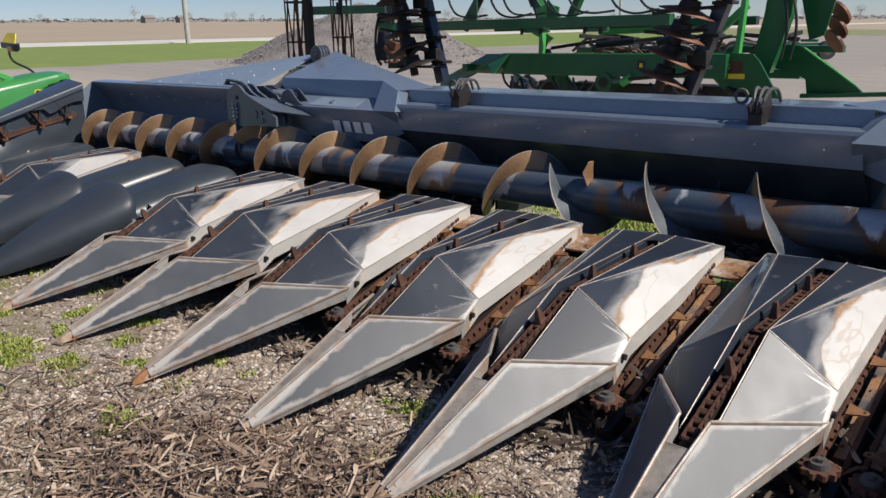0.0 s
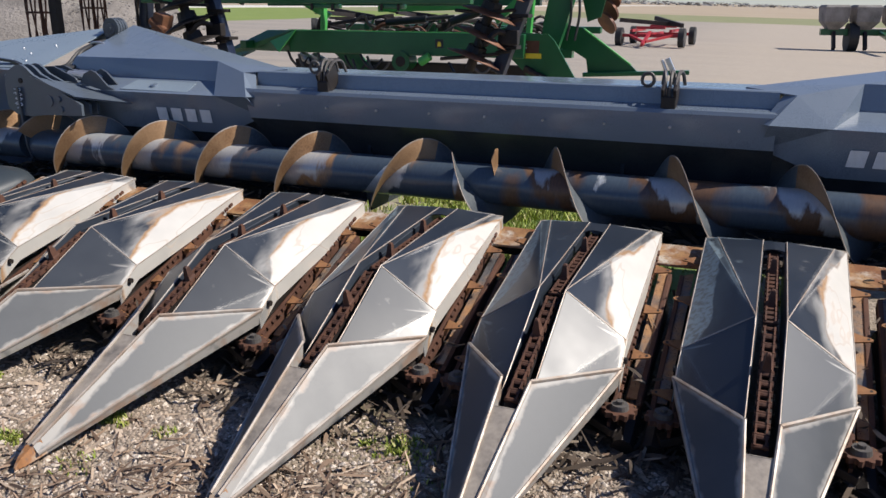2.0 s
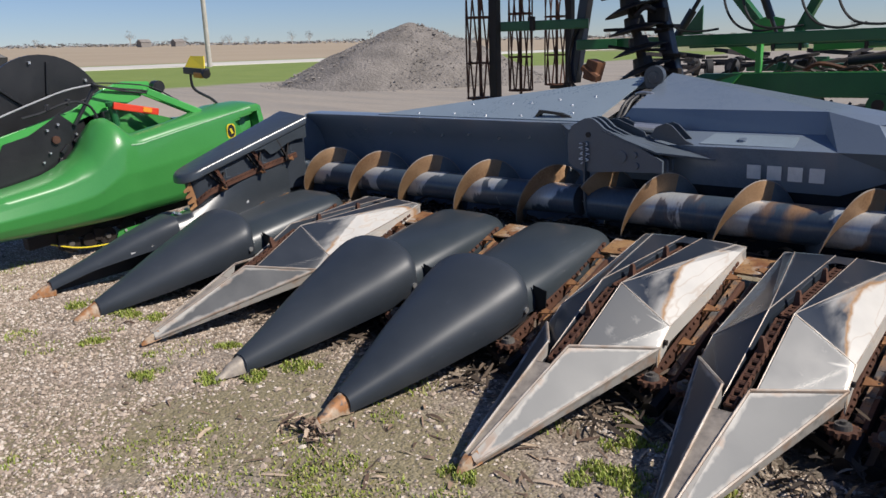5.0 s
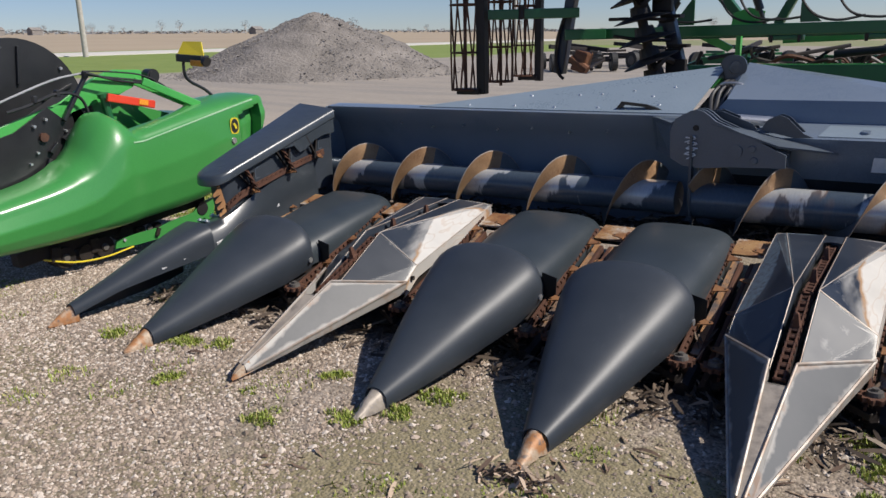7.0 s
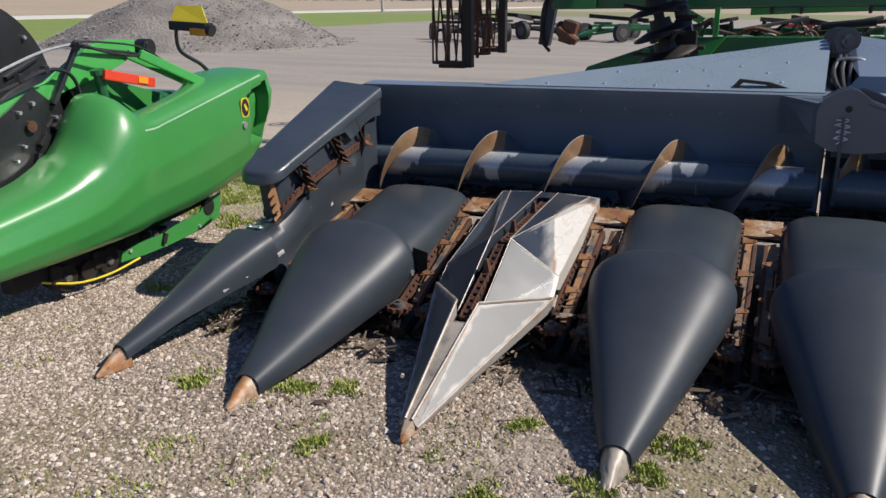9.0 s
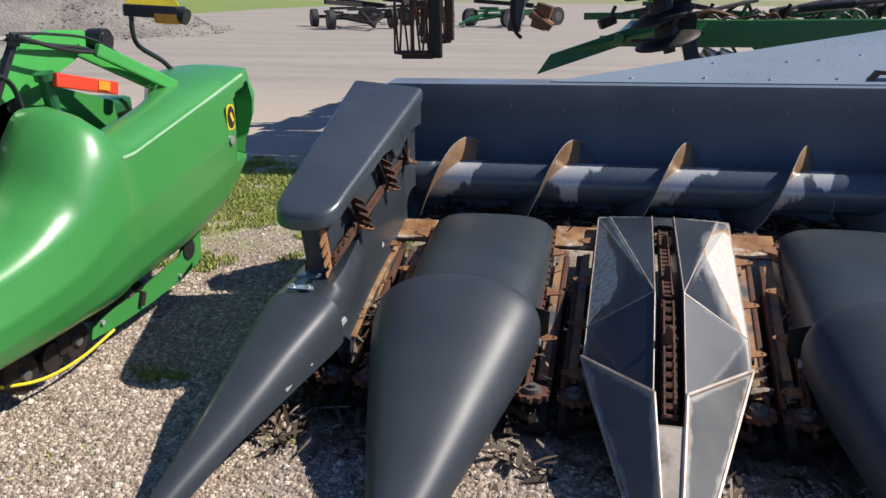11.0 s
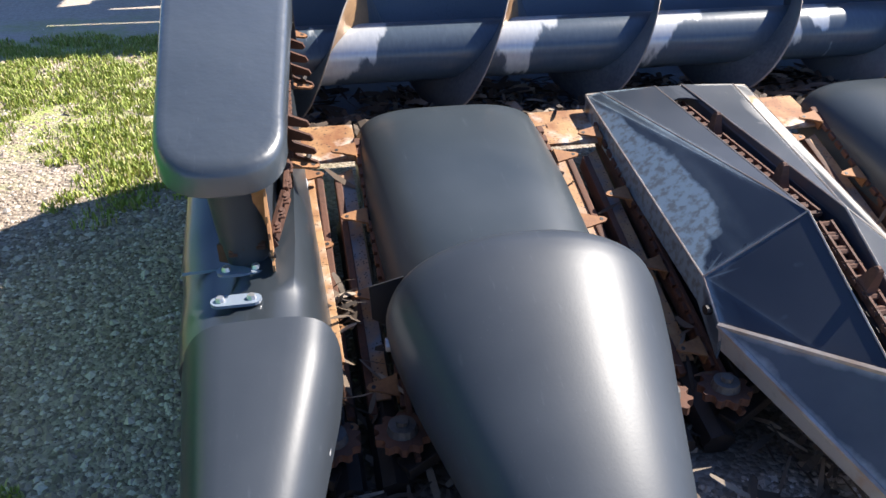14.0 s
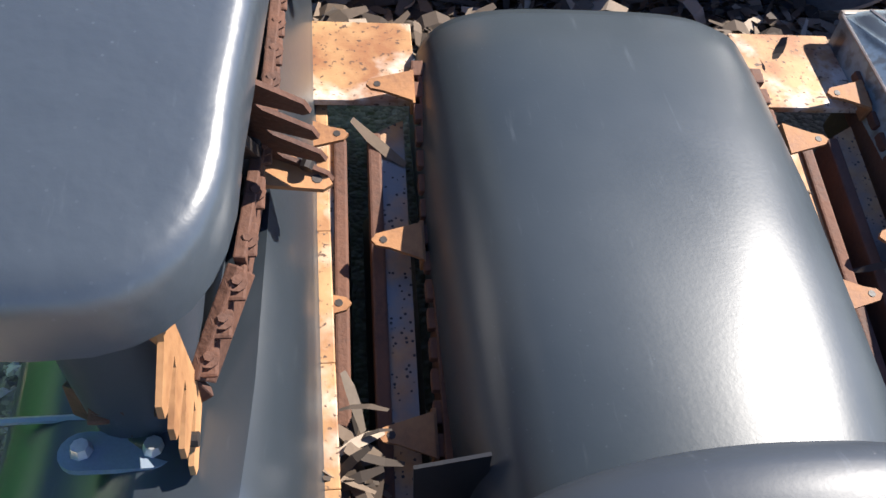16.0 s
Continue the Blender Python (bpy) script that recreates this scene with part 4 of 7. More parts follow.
bm = bmesh.new()
run(bm, TROUGH + [(2.52, 0.8), (2.46, 0.93), (2.342, 1.05), (2.338, 1.062), (2.36, 1.068), (2.48, 1.075)], 0.12, HINGE - 0.02)
part("wing_trough", bm, M_BODY, head, smooth=30)
bm = bmesh.new()
plate(bm, ((0.95, 2.38, 1.075), (2.9, 2.38, 1.075), (2.93, 3.1, 1.33)), 0.008)
plate(bm, ((2.93, 3.1, 1.325), (1.0, 2.4, 1.078), (1.0, 2.41, 1.04), (2.93, 3.1, 1.25)), 0.006, 0, (0, -1, 0))
shelf = part("wing_top_sheet", bm, M_SHEET, head, "grey sloping top sheet with bolts, lightened as if sunlit")
for x, d in ((1.35, 0.03), (1.7, 0.04), (2.0, 0.03), (2.3, 0.04), (1.75, 0.2), (2.1, 0.22), (2.25, 0.24), (2.45, 0.3), (2.6, 0.22), (2.7, 0.36), (2.55, 0.1), (2.68, 0.1)):
    bm = bmesh.new()
    rod(bm, (x, 2.39 + d, 1.075 + d * 0.354), (x, 2.39 + d, 1.084 + d * 0.354), 0.011, 0.008, n=8)
    part("bolt_head", bm, M_GALV, shelf)
bm = bmesh.new()
prism(bm, [(2.42, 1.085), (2.46, 1.135), (2.62, 1.12), (2.72, 1.09), (2.66, 1.085), (2.6, 1.105), (2.48, 1.115), (2.45, 1.085)], 1, 2.42, 2.45)
part("lift_handle", bm, M_BLACK, head, "black bent lifting bracket")
for k in range(7):
    bm = bmesh.new()
    x = 0.75 + 0.27 * k
    z = 0.95 - 0.02 * (k % 2)
    y = 2.435 + (0.95 - z) * 0.5
    rod(bm, (x, y + 0.004, z), (x, y - 0.012, z - 0.01), 0.008, 0.006, n=7)
    part("bolt_head", bm, M_GALV, head)
bm = bmesh.new()
prism(bm, [(1.93, 0.36), (2.2, 0.28), (2.75, 0.3), (2.75, 0.45), (2.42, 1.06), (2.34, 1.06), (2.2, 0.95), (2.05, 0.6), (1.95, 0.48)], 0, 0.1, 0.115)
part("end_sheet", bm, M_BODY, head)
bm = bmesh.new()
run(bm, [(2.5, 1.05), (2.7, 0.8), (2.75, 0.3), (2.3, 0.27), (1.95, 0.33)], 0.12, HINGE, 0.01)
part("rear_skin", bm, M_BODY, head)

# middle section: low back with a ledge, and a raised cap at either side
LOWER = [(2.56, 0.55), (2.53, 0.65), (2.475, 0.74), (2.36, 0.84)]
MAIN = [(2.36, 0.84), (2.322, 0.94), (2.315, 1.0), (2.325, 1.018), (2.44, 1.026), (2.446, 1.03), (2.458, 1.106), (2.466, 1.112), (2.72, 1.118), (2.8, 1.09), (2.85, 0.7)]
bm = bmesh.new()
run(bm, MAIN, 4.62, 2 * MID - 4.62)
back = part("main_back", bm, M_BODY, head, smooth=25)
bm = bmesh.new()
run(bm, LOWER, 4.62, 2 * MID - 4.62)
part("main_back_lower", bm, M_TROUGH, head, "glossy dark lower back sheet", 25)
for k in range(9):
    bm = bmesh.new()
    x = 4.85 + 0.32 * k
    rod(bm, (x, 2.335, 0.935), (x, 2.312, 0.93), 0.009, 0.006, n=7)
    part("bolt_head", bm, M_GALV, back)
OPEN = (MID - 0.75, MID + 0.75)
for x0, x1 in ((HINGE, OPEN[0]), (OPEN[1], FAR)):
    bm = bmesh.new()
    run(bm, TROUGH + [(2.52, 0.8)], x0, x1)
    part("main_trough", bm, M_TROUGH, head, smooth=30)
bm = bmesh.new()
run(bm, [(1.9, 0.4), (1.95, 0.37), (2.02, 0.34), (2.04, 0.28)], *OPEN)
run(bm, [(2.52, 0.8), (2.54, 0.72), (2.56, 0.7)], *OPEN)
for x in OPEN:
    box(bm, (x, 2.75, 0.55), (0.02, 0.5, 0.5))
part("feeder_opening", bm, M_TROUGH, head)


def cap(flip):
    f = mirror if flip else tuple
    CL, P1, P2, P3, P4, AP = (3.07, 2.567, 1.15), (4.258, 2.557, 1.153), (4.544, 2.42, 1.1), (4.655, 2.27, 0.972), (4.78, 2.54, 1.12), (3.06, 3.16, 1.345)
    U0, U1 = (2.97, 2.55, 1.03), (4.26, 2.53, 1.03)
    G0, G1 = (2.97, 2.345, 0.955), (4.38, 2.33, 0.962)
    B0, B1, B2 = (2.97, 2.43, 0.72), (4.38, 2.42, 0.72), (4.68, 2.4, 0.84)
    bm = bmesh.new()
    for pts in ((CL, P1, AP), (P1, P4, AP), (P1, P2, P4), (CL, U0, U1, P1), (P1, U1, G1, P2), (P2, G1, P3), (P2, P3, (4.69, 2.33, 0.97), (4.6, 2.47, 1.1)), (U0, G0, G1, U1), (G0, B0, B1, G1), (G1, B1, B2, P3)):
        for q in range(1, len(pts) - 1):
            plate(bm, [f(p) for p in (pts[0], pts[q], pts[q + 1])], 0.006, 0, (0, 1, -0.4))
    for pts in ((AP, (2.97, 3.2, 1.3), CL), (AP, P4, (4.8, 3.2, 0.7), (3.06, 3.3, 0.7)), ((2.97, 3.2, 1.3), AP, (3.06, 3.3, 0.7), (2.97, 3.3, 0.7))):
        plate(bm, [f(p) for p in pts], 0.006, 0, (0, -1, -0.5))
    bmesh.ops.remove_doubles(bm, verts=bm.verts, dist=0.0005)
    c = part("raised_cap", bm, M_BODY, head)
    bm = bmesh.new()
    plate(bm, [f(p) for p in ((3.66, 2.485, 1.02), (4.14, 2.475, 1.018), (4.15, 2.36, 0.972), (3.62, 2.362, 0.972))], 0.004, 0, (0, 0.5, -1))
    pl = part("cover_plate", bm, M_SHEET, c, "lighter grey cover plate")
    bm = bmesh.new()
    rod(bm, f((3.85, 2.42, 0.993)), f((3.85, 2.418, 1.003)), 0.028, 0.024, n=14)
    part("round_cap", bm, M_BODY, pl)
    # four brushed strokes of lettering
    for k in range(4):
        bm = bmesh.new()
        x, w = 3.895 + 0.112 * k, 0.078
        if flip:
            x = 7.89 + 0.112 * k
        z0, z1 = 0.785, 0.868
        yy = lambda z: 2.322 + (0.958 - z) * 0.38
        plate(bm, [(x, yy(z0), z0), (x + w, yy(z0), z0), (x + w + 0.01, yy(z1), z1), (x + 0.01, yy(z1), z1)], 0.002, 0, (0, 1, 0))
        part("lettering_bar", bm, M_WHITE, c, "white hand-brushed lettering bar")
    return c


cap(False)
cap(True)

# hinge gear at the fold
bm = bmesh.new()
arm = [(2.87, 0.84), (2.865, 1.0), (2.89, 1.066), (2.95, 1.1), (2.98, 1.115), (3.013, 1.12), (3.045, 1.112), (3.075, 1.093), (3.117, 1.058), (3.262, 0.997), (3.42, 0.925), (3.5, 0.885), (3.5, 0.815), (3.21, 0.806), (3.06, 0.79), (2.94, 0.8)]
prism(bm, arm, 1, 2.14, 2.16)
hinge = part("hinge_arm", bm, M_ARM, head, "grey rounded hinge plates")
for y in (2.205, 2.27):
    bm = bmesh.new()
    prism(bm, arm, 1, y, y + 0.02)
    part("hinge_plate", bm, M_ARM, hinge)
bm = bmesh.new()
plate(bm, ((3.1, 2.135, 1.05), (3.46, 2.14, 0.935), (3.735, 2.335, 0.888), (3.3, 2.33, 0.99)), 0.012)
part("sloping_plate", bm, M_ARM, hinge)
bm = bmesh.new()
plate(bm, ((2.69, 2.335, 1.055), (2.868, 2.142, 1.04), (2.872, 2.142, 0.84), (2.69, 2.44, 0.84)), 0.008, 0, (0, 1, 0))
plate(bm, ((2.69, 2.335, 1.058), (2.868, 2.142, 1.043), (2.9, 2.2, 1.07), (2.9, 2.36, 1.066)), 0.008)
part("side_gusset", bm, M_ARM, hinge)
bm = bmesh.new()
rod(bm, (3.237, 2.132, 0.896), (3.237, 2.141, 0.896), 0.036, n=20)
part("round_boss", bm, M_ARM, hinge)
for x, z in ((3.324, 0.913), (3.337, 0.849)):
    bm = bmesh.new()
    rod(bm, (x, 2.128, z), (x, 2.141, z), 0.018, 0.021, n=12)
    part("hinge_bolt", bm, M_ARM, hinge)
bm = bmesh.new()
rod(bm, (3.011, 2.134, 1.018), (3.011, 2.3, 1.018), 0.017, n=12)
part("hinge_pin", bm, M_DARK, hinge)
bm = bmesh.new()
rod(bm, (3.02, 2.42, 1.07), (3.36, 2.46, 1.05), 0.013, n=10)
rod(bm, (3.2, 2.36, 1.05), (3.42, 2.44, 1.03), 0.024, n=10)
part("fold_cylinder", bm, M_GALV, hinge, "zinc fold rod")
for k, y in enumerate((2.33, 2.42)):
    bm = bmesh.new()
    prism(bm, [(3.32, 1.0), (3.36, 1.06), (3.42, 1.085), (3.46, 1.07), (3.55, 0.985), (3.6, 0.965), (3.5, 0.96)], 1, y, y + 0.014)
    prism(bm, [(2.98, 1.02), (3.02, 1.095), (3.1, 1.1), (3.28, 1.03), (3.3, 1.0)], 1, y, y + 0.014)
    part("hinge_link", bm, M_HINGE, hinge)
bm = bmesh.new()
for k in range(16):
    z, dx = 0.85 + 0.008 * k, 0.008 + 0.02 * ((k * 7) % 5) / 5
    side = 1 if k % 2 else -1
    rod(bm, (2.993 + side * 0.008, 2.128, z), (2.993 + side * (0.014 + dx), 2.12, z + 0.006 * ((k * 3) % 4 - 1.5)), 0.005, 0.003, n=5)
part("hinge_seal", bm, M_WHITE, hinge, "frayed pale hinge seal")
bm = bmesh.new()
prism(bm, [(2.115, 0.975), (2.15, 0.975), (2.19, 0.7), (2.33, 0.62), (2.33, 0.5), (2.25, 0.46), (2.16, 0.5), (2.13, 0.6)], 0, 2.985, 3.0)
part("auger_hanger", bm, M_HINGE, hinge, "dark thin auger hanger plate")
lobe = [(3.013 + 0.072 * math.cos(q * math.pi / 12), 1.326 + 0.072 * math.sin(q * math.pi / 12)) for q in range(-2, 15)] + [(2.97, 1.22), (3.05, 1.22)]
for k in range(4):
    bm = bmesh.new()
    y = 2.97 + 0.045 * k
    prism(bm, [(x - 0.018 * k, z) for x, z in lobe], 1, y, y + 0.02)
    sheave = part("hinge_sheave", bm, M_HINGE, hinge, "dark grey round hinge plate")
    if k == 0:
        bm = bmesh.new()
        rod(bm, (3.02, 2.955, 1.32), (3.013, 2.972, 1.32), 0.038, 0.042, n=18)
        rod(bm, (3.02, 2.945, 1.32), (3.013, 2.972, 1.32), 0.016, n=12)
        part("sheave_boss", bm, M_HINGE, sheave)
# black sheet added for the deep shade in the hinge gap
bm = bmesh.new()
plate(bm, ((2.88, 2.45, 1.04), (3.1, 2.45, 1.04), (3.1, 3.12, 1.22), (2.9, 3.12, 1.22)), 0.01)
part("hinge_well", bm, M_BLACK, hinge, "black sheet for the shade in the hinge gap")
for k in range(4):
    bm = bmesh.new()
    o = 0.032 * k
    hose(bm, [(2.985 + o * 0.7, 2.98, 1.24), (2.975 + o, 2.86, 1.225), (2.945 + o * 1.35, 2.72, 1.17 + 0.01 * (k % 2)), (2.965 + o, 2.6, 1.1), (3.0 + o * 0.4, 2.5, 1.06)], 0.013, 8, 8)
    part("hydraulic_hose", bm, M_HOSE, hinge, "black hydraulic hose")
bm = bmesh.new()
hose(bm, [(2.955, 2.82, 1.2), (2.98, 2.81, 1.226), (3.05, 2.8, 1.232), (3.1, 2.8, 1.222), (3.115, 2.8, 1.195)], 0.01, 7, 5)
part("hose_clamp", bm, M_GALV, hinge, "pale hose clamp")

# transport latches on the low back
for x in (5.14, 7.07):
    s = thing("fold_latch", "galvanised hook latch bolted to the head's back", "latch", "latches on the corn head")
    bm = bmesh.new()
    box(bm, (x, 2.37, 1.045), (0.07, 0.07, 0.06), None, 0.006)
    box(bm, (x - 0.03, 2.4, 1.09), (0.014, 0.12, 0.11), Euler((0.5, 0, 0)).to_matrix(), 0.003)
    box(bm, (x + 0.03, 2.4, 1.09), (0.014, 0.12, 0.11), Euler((0.5, 0, 0)).to_matrix(), 0.003)
    part("bracket", bm, M_DARK, s, "dark painted bracket")
    bm = bmesh.new()
    for dx, ph in ((-0.025, 0), (0.0, 0.5), (0.025, 1)):
        hose(bm, [(x + dx, 2.36, 1.05), (x + dx, 2.37, 1.13), (x + dx * 1.4, 2.42, 1.185), (x + dx * 1.8, 2.49, 1.18), (x + dx * 2.2, 2.52, 1.12)], 0.009, 6, 5)
    part("hook", bm, M_HUB, s, "galvanised hook rods")
    bm = bmesh.new()
    for q in range(20):
        a, b = q * math.tau / 20, (q + 1) * math.tau / 20
        rod(bm, (x - 0.12 + 0.03 * math.cos(a), 2.46, 1.145 + 0.033 * math.sin(a)), (x - 0.12 + 0.03 * math.cos(b), 2.46, 1.145 + 0.033 * math.sin(b)), 0.009, n=6)
    part("eye", bm, M_HUB, s, "galvanised lifting eye")

# ---- auger ----
AY, AZ, AR, FR = 2.25, 0.585, 0.107, 0.22


def flight(bm, x0, x1, tops, pitch, sense):
    """A helical ribbon from x0 to x1; tops: one x where its rim stands highest."""
    n = int(abs(x1 - x0) / pitch * 40)
    rings = []
    for k in range(n + 1):
        x = lerp(x0, x1, k / n)
        a = sense * (tops - x) / pitch * math.tau
        s, c = math.sin(a), math.cos(a)
        rings.append([bm.verts.new((x + dx, AY - r * s, AZ + r * c)) for r, dx in ((AR - 0.01, -0.003), (FR - 0.006, -0.003), (FR, -0.001), (FR, 0.001), (FR - 0.006, 0.003), (AR - 0.01, 0.003))])
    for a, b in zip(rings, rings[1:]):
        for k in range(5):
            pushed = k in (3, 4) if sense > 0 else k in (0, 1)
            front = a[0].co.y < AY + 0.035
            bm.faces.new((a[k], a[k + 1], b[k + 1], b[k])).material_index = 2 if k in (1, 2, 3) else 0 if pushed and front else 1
    bm.faces.new(rings[0])
    bm.faces.new(rings[-1])


auger = thing("cross_auger", "cross auger with painted tube and rusty spiral flighting", "auger")
for x0, x1, r in ((0.12, 2.9, 0.1), (3.0, FAR, AR)):
    bm = bmesh.new()
    rings = []
    n = 40
    for k in range(n + 1):
        x = lerp(x0, x1, k / n)
        rings.append([(x, AY + r * math.sin(q * math.tau / 28), AZ + r * math.cos(q * math.tau / 28)) for q in range(28)])
    loft(bm, rings)
    part("tube", bm, M_TUBE, auger, smooth=40)
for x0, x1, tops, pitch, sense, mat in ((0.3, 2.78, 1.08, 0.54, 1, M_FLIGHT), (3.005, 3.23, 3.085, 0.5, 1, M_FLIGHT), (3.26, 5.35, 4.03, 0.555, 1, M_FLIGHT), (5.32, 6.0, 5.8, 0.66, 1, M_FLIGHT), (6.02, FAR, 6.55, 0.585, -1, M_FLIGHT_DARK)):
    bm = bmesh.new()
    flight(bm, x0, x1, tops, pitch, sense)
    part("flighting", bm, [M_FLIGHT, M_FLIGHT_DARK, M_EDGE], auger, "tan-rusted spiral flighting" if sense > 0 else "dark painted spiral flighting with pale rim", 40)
bm = bmesh.new()
loft(bm, [[(6.24 + 0.1 * s, AY - r * math.sin(a + s), AZ + r * math.cos(a + s)) for r, a in ((AR - 0.01, 0.25), (0.2, 0.1), (0.215, 0.35), (0.2, 0.7), (AR - 0.01, 0.9))] for s in (0, 0.06)])
part("paddle", bm, M_FLIGHT, auger, "rusty auger paddle")

# ---- rounded conveyor shield over the end divider ----
shield = thing("end_conveyor", "black rounded end shield over a rusty finger chain", "end shield", m=pose(0, 0, 0))
BX = (0.005, 0.348)


def shield_ring(grow, drop):
    """The outline of the shield seen from above: square behind, half round in front."""
    x0, x1 = BX[0] - grow, BX[1] + grow
    xf = x1 - 0.082
    pts = [(x1, 2.13), (xf, 1.2)]
    cx, r = (x0 + xf) / 2, (xf - x0) / 2
    for k in range(1, 16):
        a = -k * math.pi / 16
        pts.append((cx + r * math.copysign(abs(math.cos(a)) ** 0.72, math.cos(a)), 1.2 + (0.155 + grow) * -abs(math.sin(a)) ** 0.72))
    pts += [(x0, 1.2), (x0, 2.13)]
    return [(x, y, 0.705 + (y - 1.04) * 0.362 - 0.1 * (x - 0.0) * blend(y, 1.0, 2.0) - drop) for x, y in pts]


bm = bmesh.new()
rings = [shield_ring(g, d) for g, d in ((-0.03, 0.07), (0.0, 0.068), (0.006, 0.062), (0.006, 0.022), (0.0, 0.008), (-0.01, 0.002), (-0.024, 0.0))]
loft(bm, rings)
part("cover", bm, M_COVER, shield, smooth=45)
bm = bmesh.new()
low = [(x + 0.03, y, 0.43 + 0.06 * (y - 1.0)) for x, y, z in shield_ring(-0.07, 0)]
loft(bm, [low, [(x + 0.015, y, z) for x, y, z in shield_ring(-0.055, 0.05)]])
part("skirt", bm, M_POLY, shield, smooth=45)
bm = bmesh.new()
plate(bm, ((0.185, 1.22, 0.4), (0.24, 2.12, 0.46), (0.24, 2.12, 0.97), (0.185, 1.22, 0.66)), 0.006, 0, (-1, 0, 0))
part("inner_panel", bm, M_BLACK, shield)


def side_x(y):
    return BX[1] - 0.082 + (y - 1.2) * 0.088


def under_cover(y):
    return 0.63 + (y - 1.04) * 0.362 - 0.03


# flange of the cover with its cut-out, and the struts and frames behind the chain
bm = bmesh.new()
cut = [(2.128, 1.005), (2.128, 0.89), (2.03, 0.885), (1.93, 0.855), (1.84, 0.8), (1.78, 0.785), (1.73, 0.835), (1.62, 0.825)]
loft(bm, [[(side_x(y) - 0.004 - d, y, z) for y, z in cut] for d in (0, 0.005)])
part("side_flange", bm, M_COVER, shield)
for y0 in (1.3, 1.63, 1.9):
    bm = bmesh.new()
    z0, z1 = 0.59 + (y0 - 1.3) * 0.22, under_cover(y0)
    for da, db in ((0.05, -0.06), (0.02, 0.07)):
        beam(bm, (side_x(y0) - 0.01, y0 + da, z0), (side_x(y0) - 0.02, y0 + db, z1), 0.012, 0.022, 0.002, up=(1, 0, 0))
    part("finger_strut", bm, M_DARK, shield, "dark strut behind the fingers")
    bm = bmesh.new()
    w, c = side_x(y0) - 0.04, y0 + 0.155
    for p, q in (((-0.06, 0), (0.06, 0.02)), ((0.06, 0.02), (0.06, 0.1)), ((0.06, 0.1), (-0.06, 0.07)), ((-0.06, 0.07), (-0.06, 0))):
        zc = z0 + 0.055
        beam(bm, (w, c + p[0], zc + p[1]), (w, c + q[0], zc + q[1]), 0.01, 0.024, 0.003, up=(1, 0, 0))
    part("panel_frame", bm, M_HINGE, shield, "dark grey slotted frame")
bm = bmesh.new()
loop = [(0.298, 2.05, 0.755), (0.286, 1.72, 0.69), (0.274, 1.37, 0.605), (0.258, 1.22, 0.555), (0.222, 1.14, 0.49), (0.16, 1.12, 0.462), (0.1, 1.15, 0.46)]
for k, (a, b) in enumerate(zip(loop, loop[1:])):
    beam(bm, a, b, 0.012, 0.045, 0.002)
strap = part("chain_band", bm, M_RUST, shield, "brown rusty chain band")
PINS = [Vector(a).lerp(Vector(b), (k + 0.5) / n) for a, b, n in zip(loop, loop[1:], (8, 8, 3, 3, 1, 1)) for k in range(n)]
for a in PINS:
    bm = bmesh.new()
    up = Vector((0.15, -0.45, 0.85))
    rod(bm, a + up * 0.016, a + up * 0.021, 0.0105, n=10)
    rod(bm, a + up * 0.02, a + up * 0.025, 0.005, n=6)
    box(bm, a + up * 0.014, (0.02, 0.036, 0.006), Euler((0.45, 0, 0)).to_matrix(), 0.003)
    bmesh.ops.remove_doubles(bm, verts=bm.verts, dist=0.0001)
    part("chain_pin", bm, M_RUST, strap)


def comb(base, up, out, mat):
    """A thin four-fingered plate standing on the chain: base is its low inner corner, up runs along its back, out along the fingers."""
    up, out, base = Vector(up).normalized(), Vector(out).normalized(), Vector(base)
    side = up.cross(out).normalized() * 0.005
    edge = [(0.0, 0.0)]
    for k in range(4):
        a = 0.046 * k
        edge += [(a + 0.001, 0.072), (a + 0.009, 0.08), (a + 0.022, 0.076), (a + 0.03, 0.03), (a + 0.038, 0.024)]
    edge += [(0.184, 0.024), (0.184, 0.0)]
    bm = bmesh.new()
    loft(bm, [[base + up * u + out * (v - 0.18 * u) + side * d for u, v in edge] for d in (-0.5, 0.5)])
    p = part("finger_plate", bm, mat, shield, "rusty four-fingered plate")
    bm = bmesh.new()
    w = side.normalized() * (-0.028 if out.y < -0.6 else 0.028)
    q = base - out * 0.002
    loft(bm, [[q + up * 0.0, q + up * 0.18 - out * 0.033, q + up * 0.18 - out * 0.033 + w, q + w] , [q + out * 0.005, q + up * 0.18 - out * 0.028, q + up * 0.18 - out * 0.028 + w, q + out * 0.005 + w]])
    part("finger_flange", bm, mat, p)
    bm = bmesh.new()
    c = base + up * 0.03 + out * 0.05
    rod(bm, c - side * 1.4, c + side * 1.4, 0.007, n=8)
    part("plate_bolt", bm, M_DARK, p)


UPWARD = (0.03, -0.5, 0.87)
comb((0.27, 1.36, 0.58), UPWARD, (0.95, -0.25, -0.2), M_RUST)
comb((0.285, 1.71, 0.665), UPWARD, (0.95, -0.25, -0.2), M_RUST)
comb((0.218, 1.145, 0.468), (-0.02, -0.42, 0.9), (0.0, -0.9, -0.42), M_ORANGE)

for x, y, z in ((0.275, 1.34, 0.585), (0.288, 1.69, 0.67), (0.294, 1.98, 0.735)):
    child("row_lug", ROW_LUG, strap, pose(x, y, z, 14, 12, -12))

# ---- neighbouring grain platform ----
platform = thing("grain_platform", "green grain platform end with large moulded shield and black reel end", "grain header")
bm = bmesh.new()
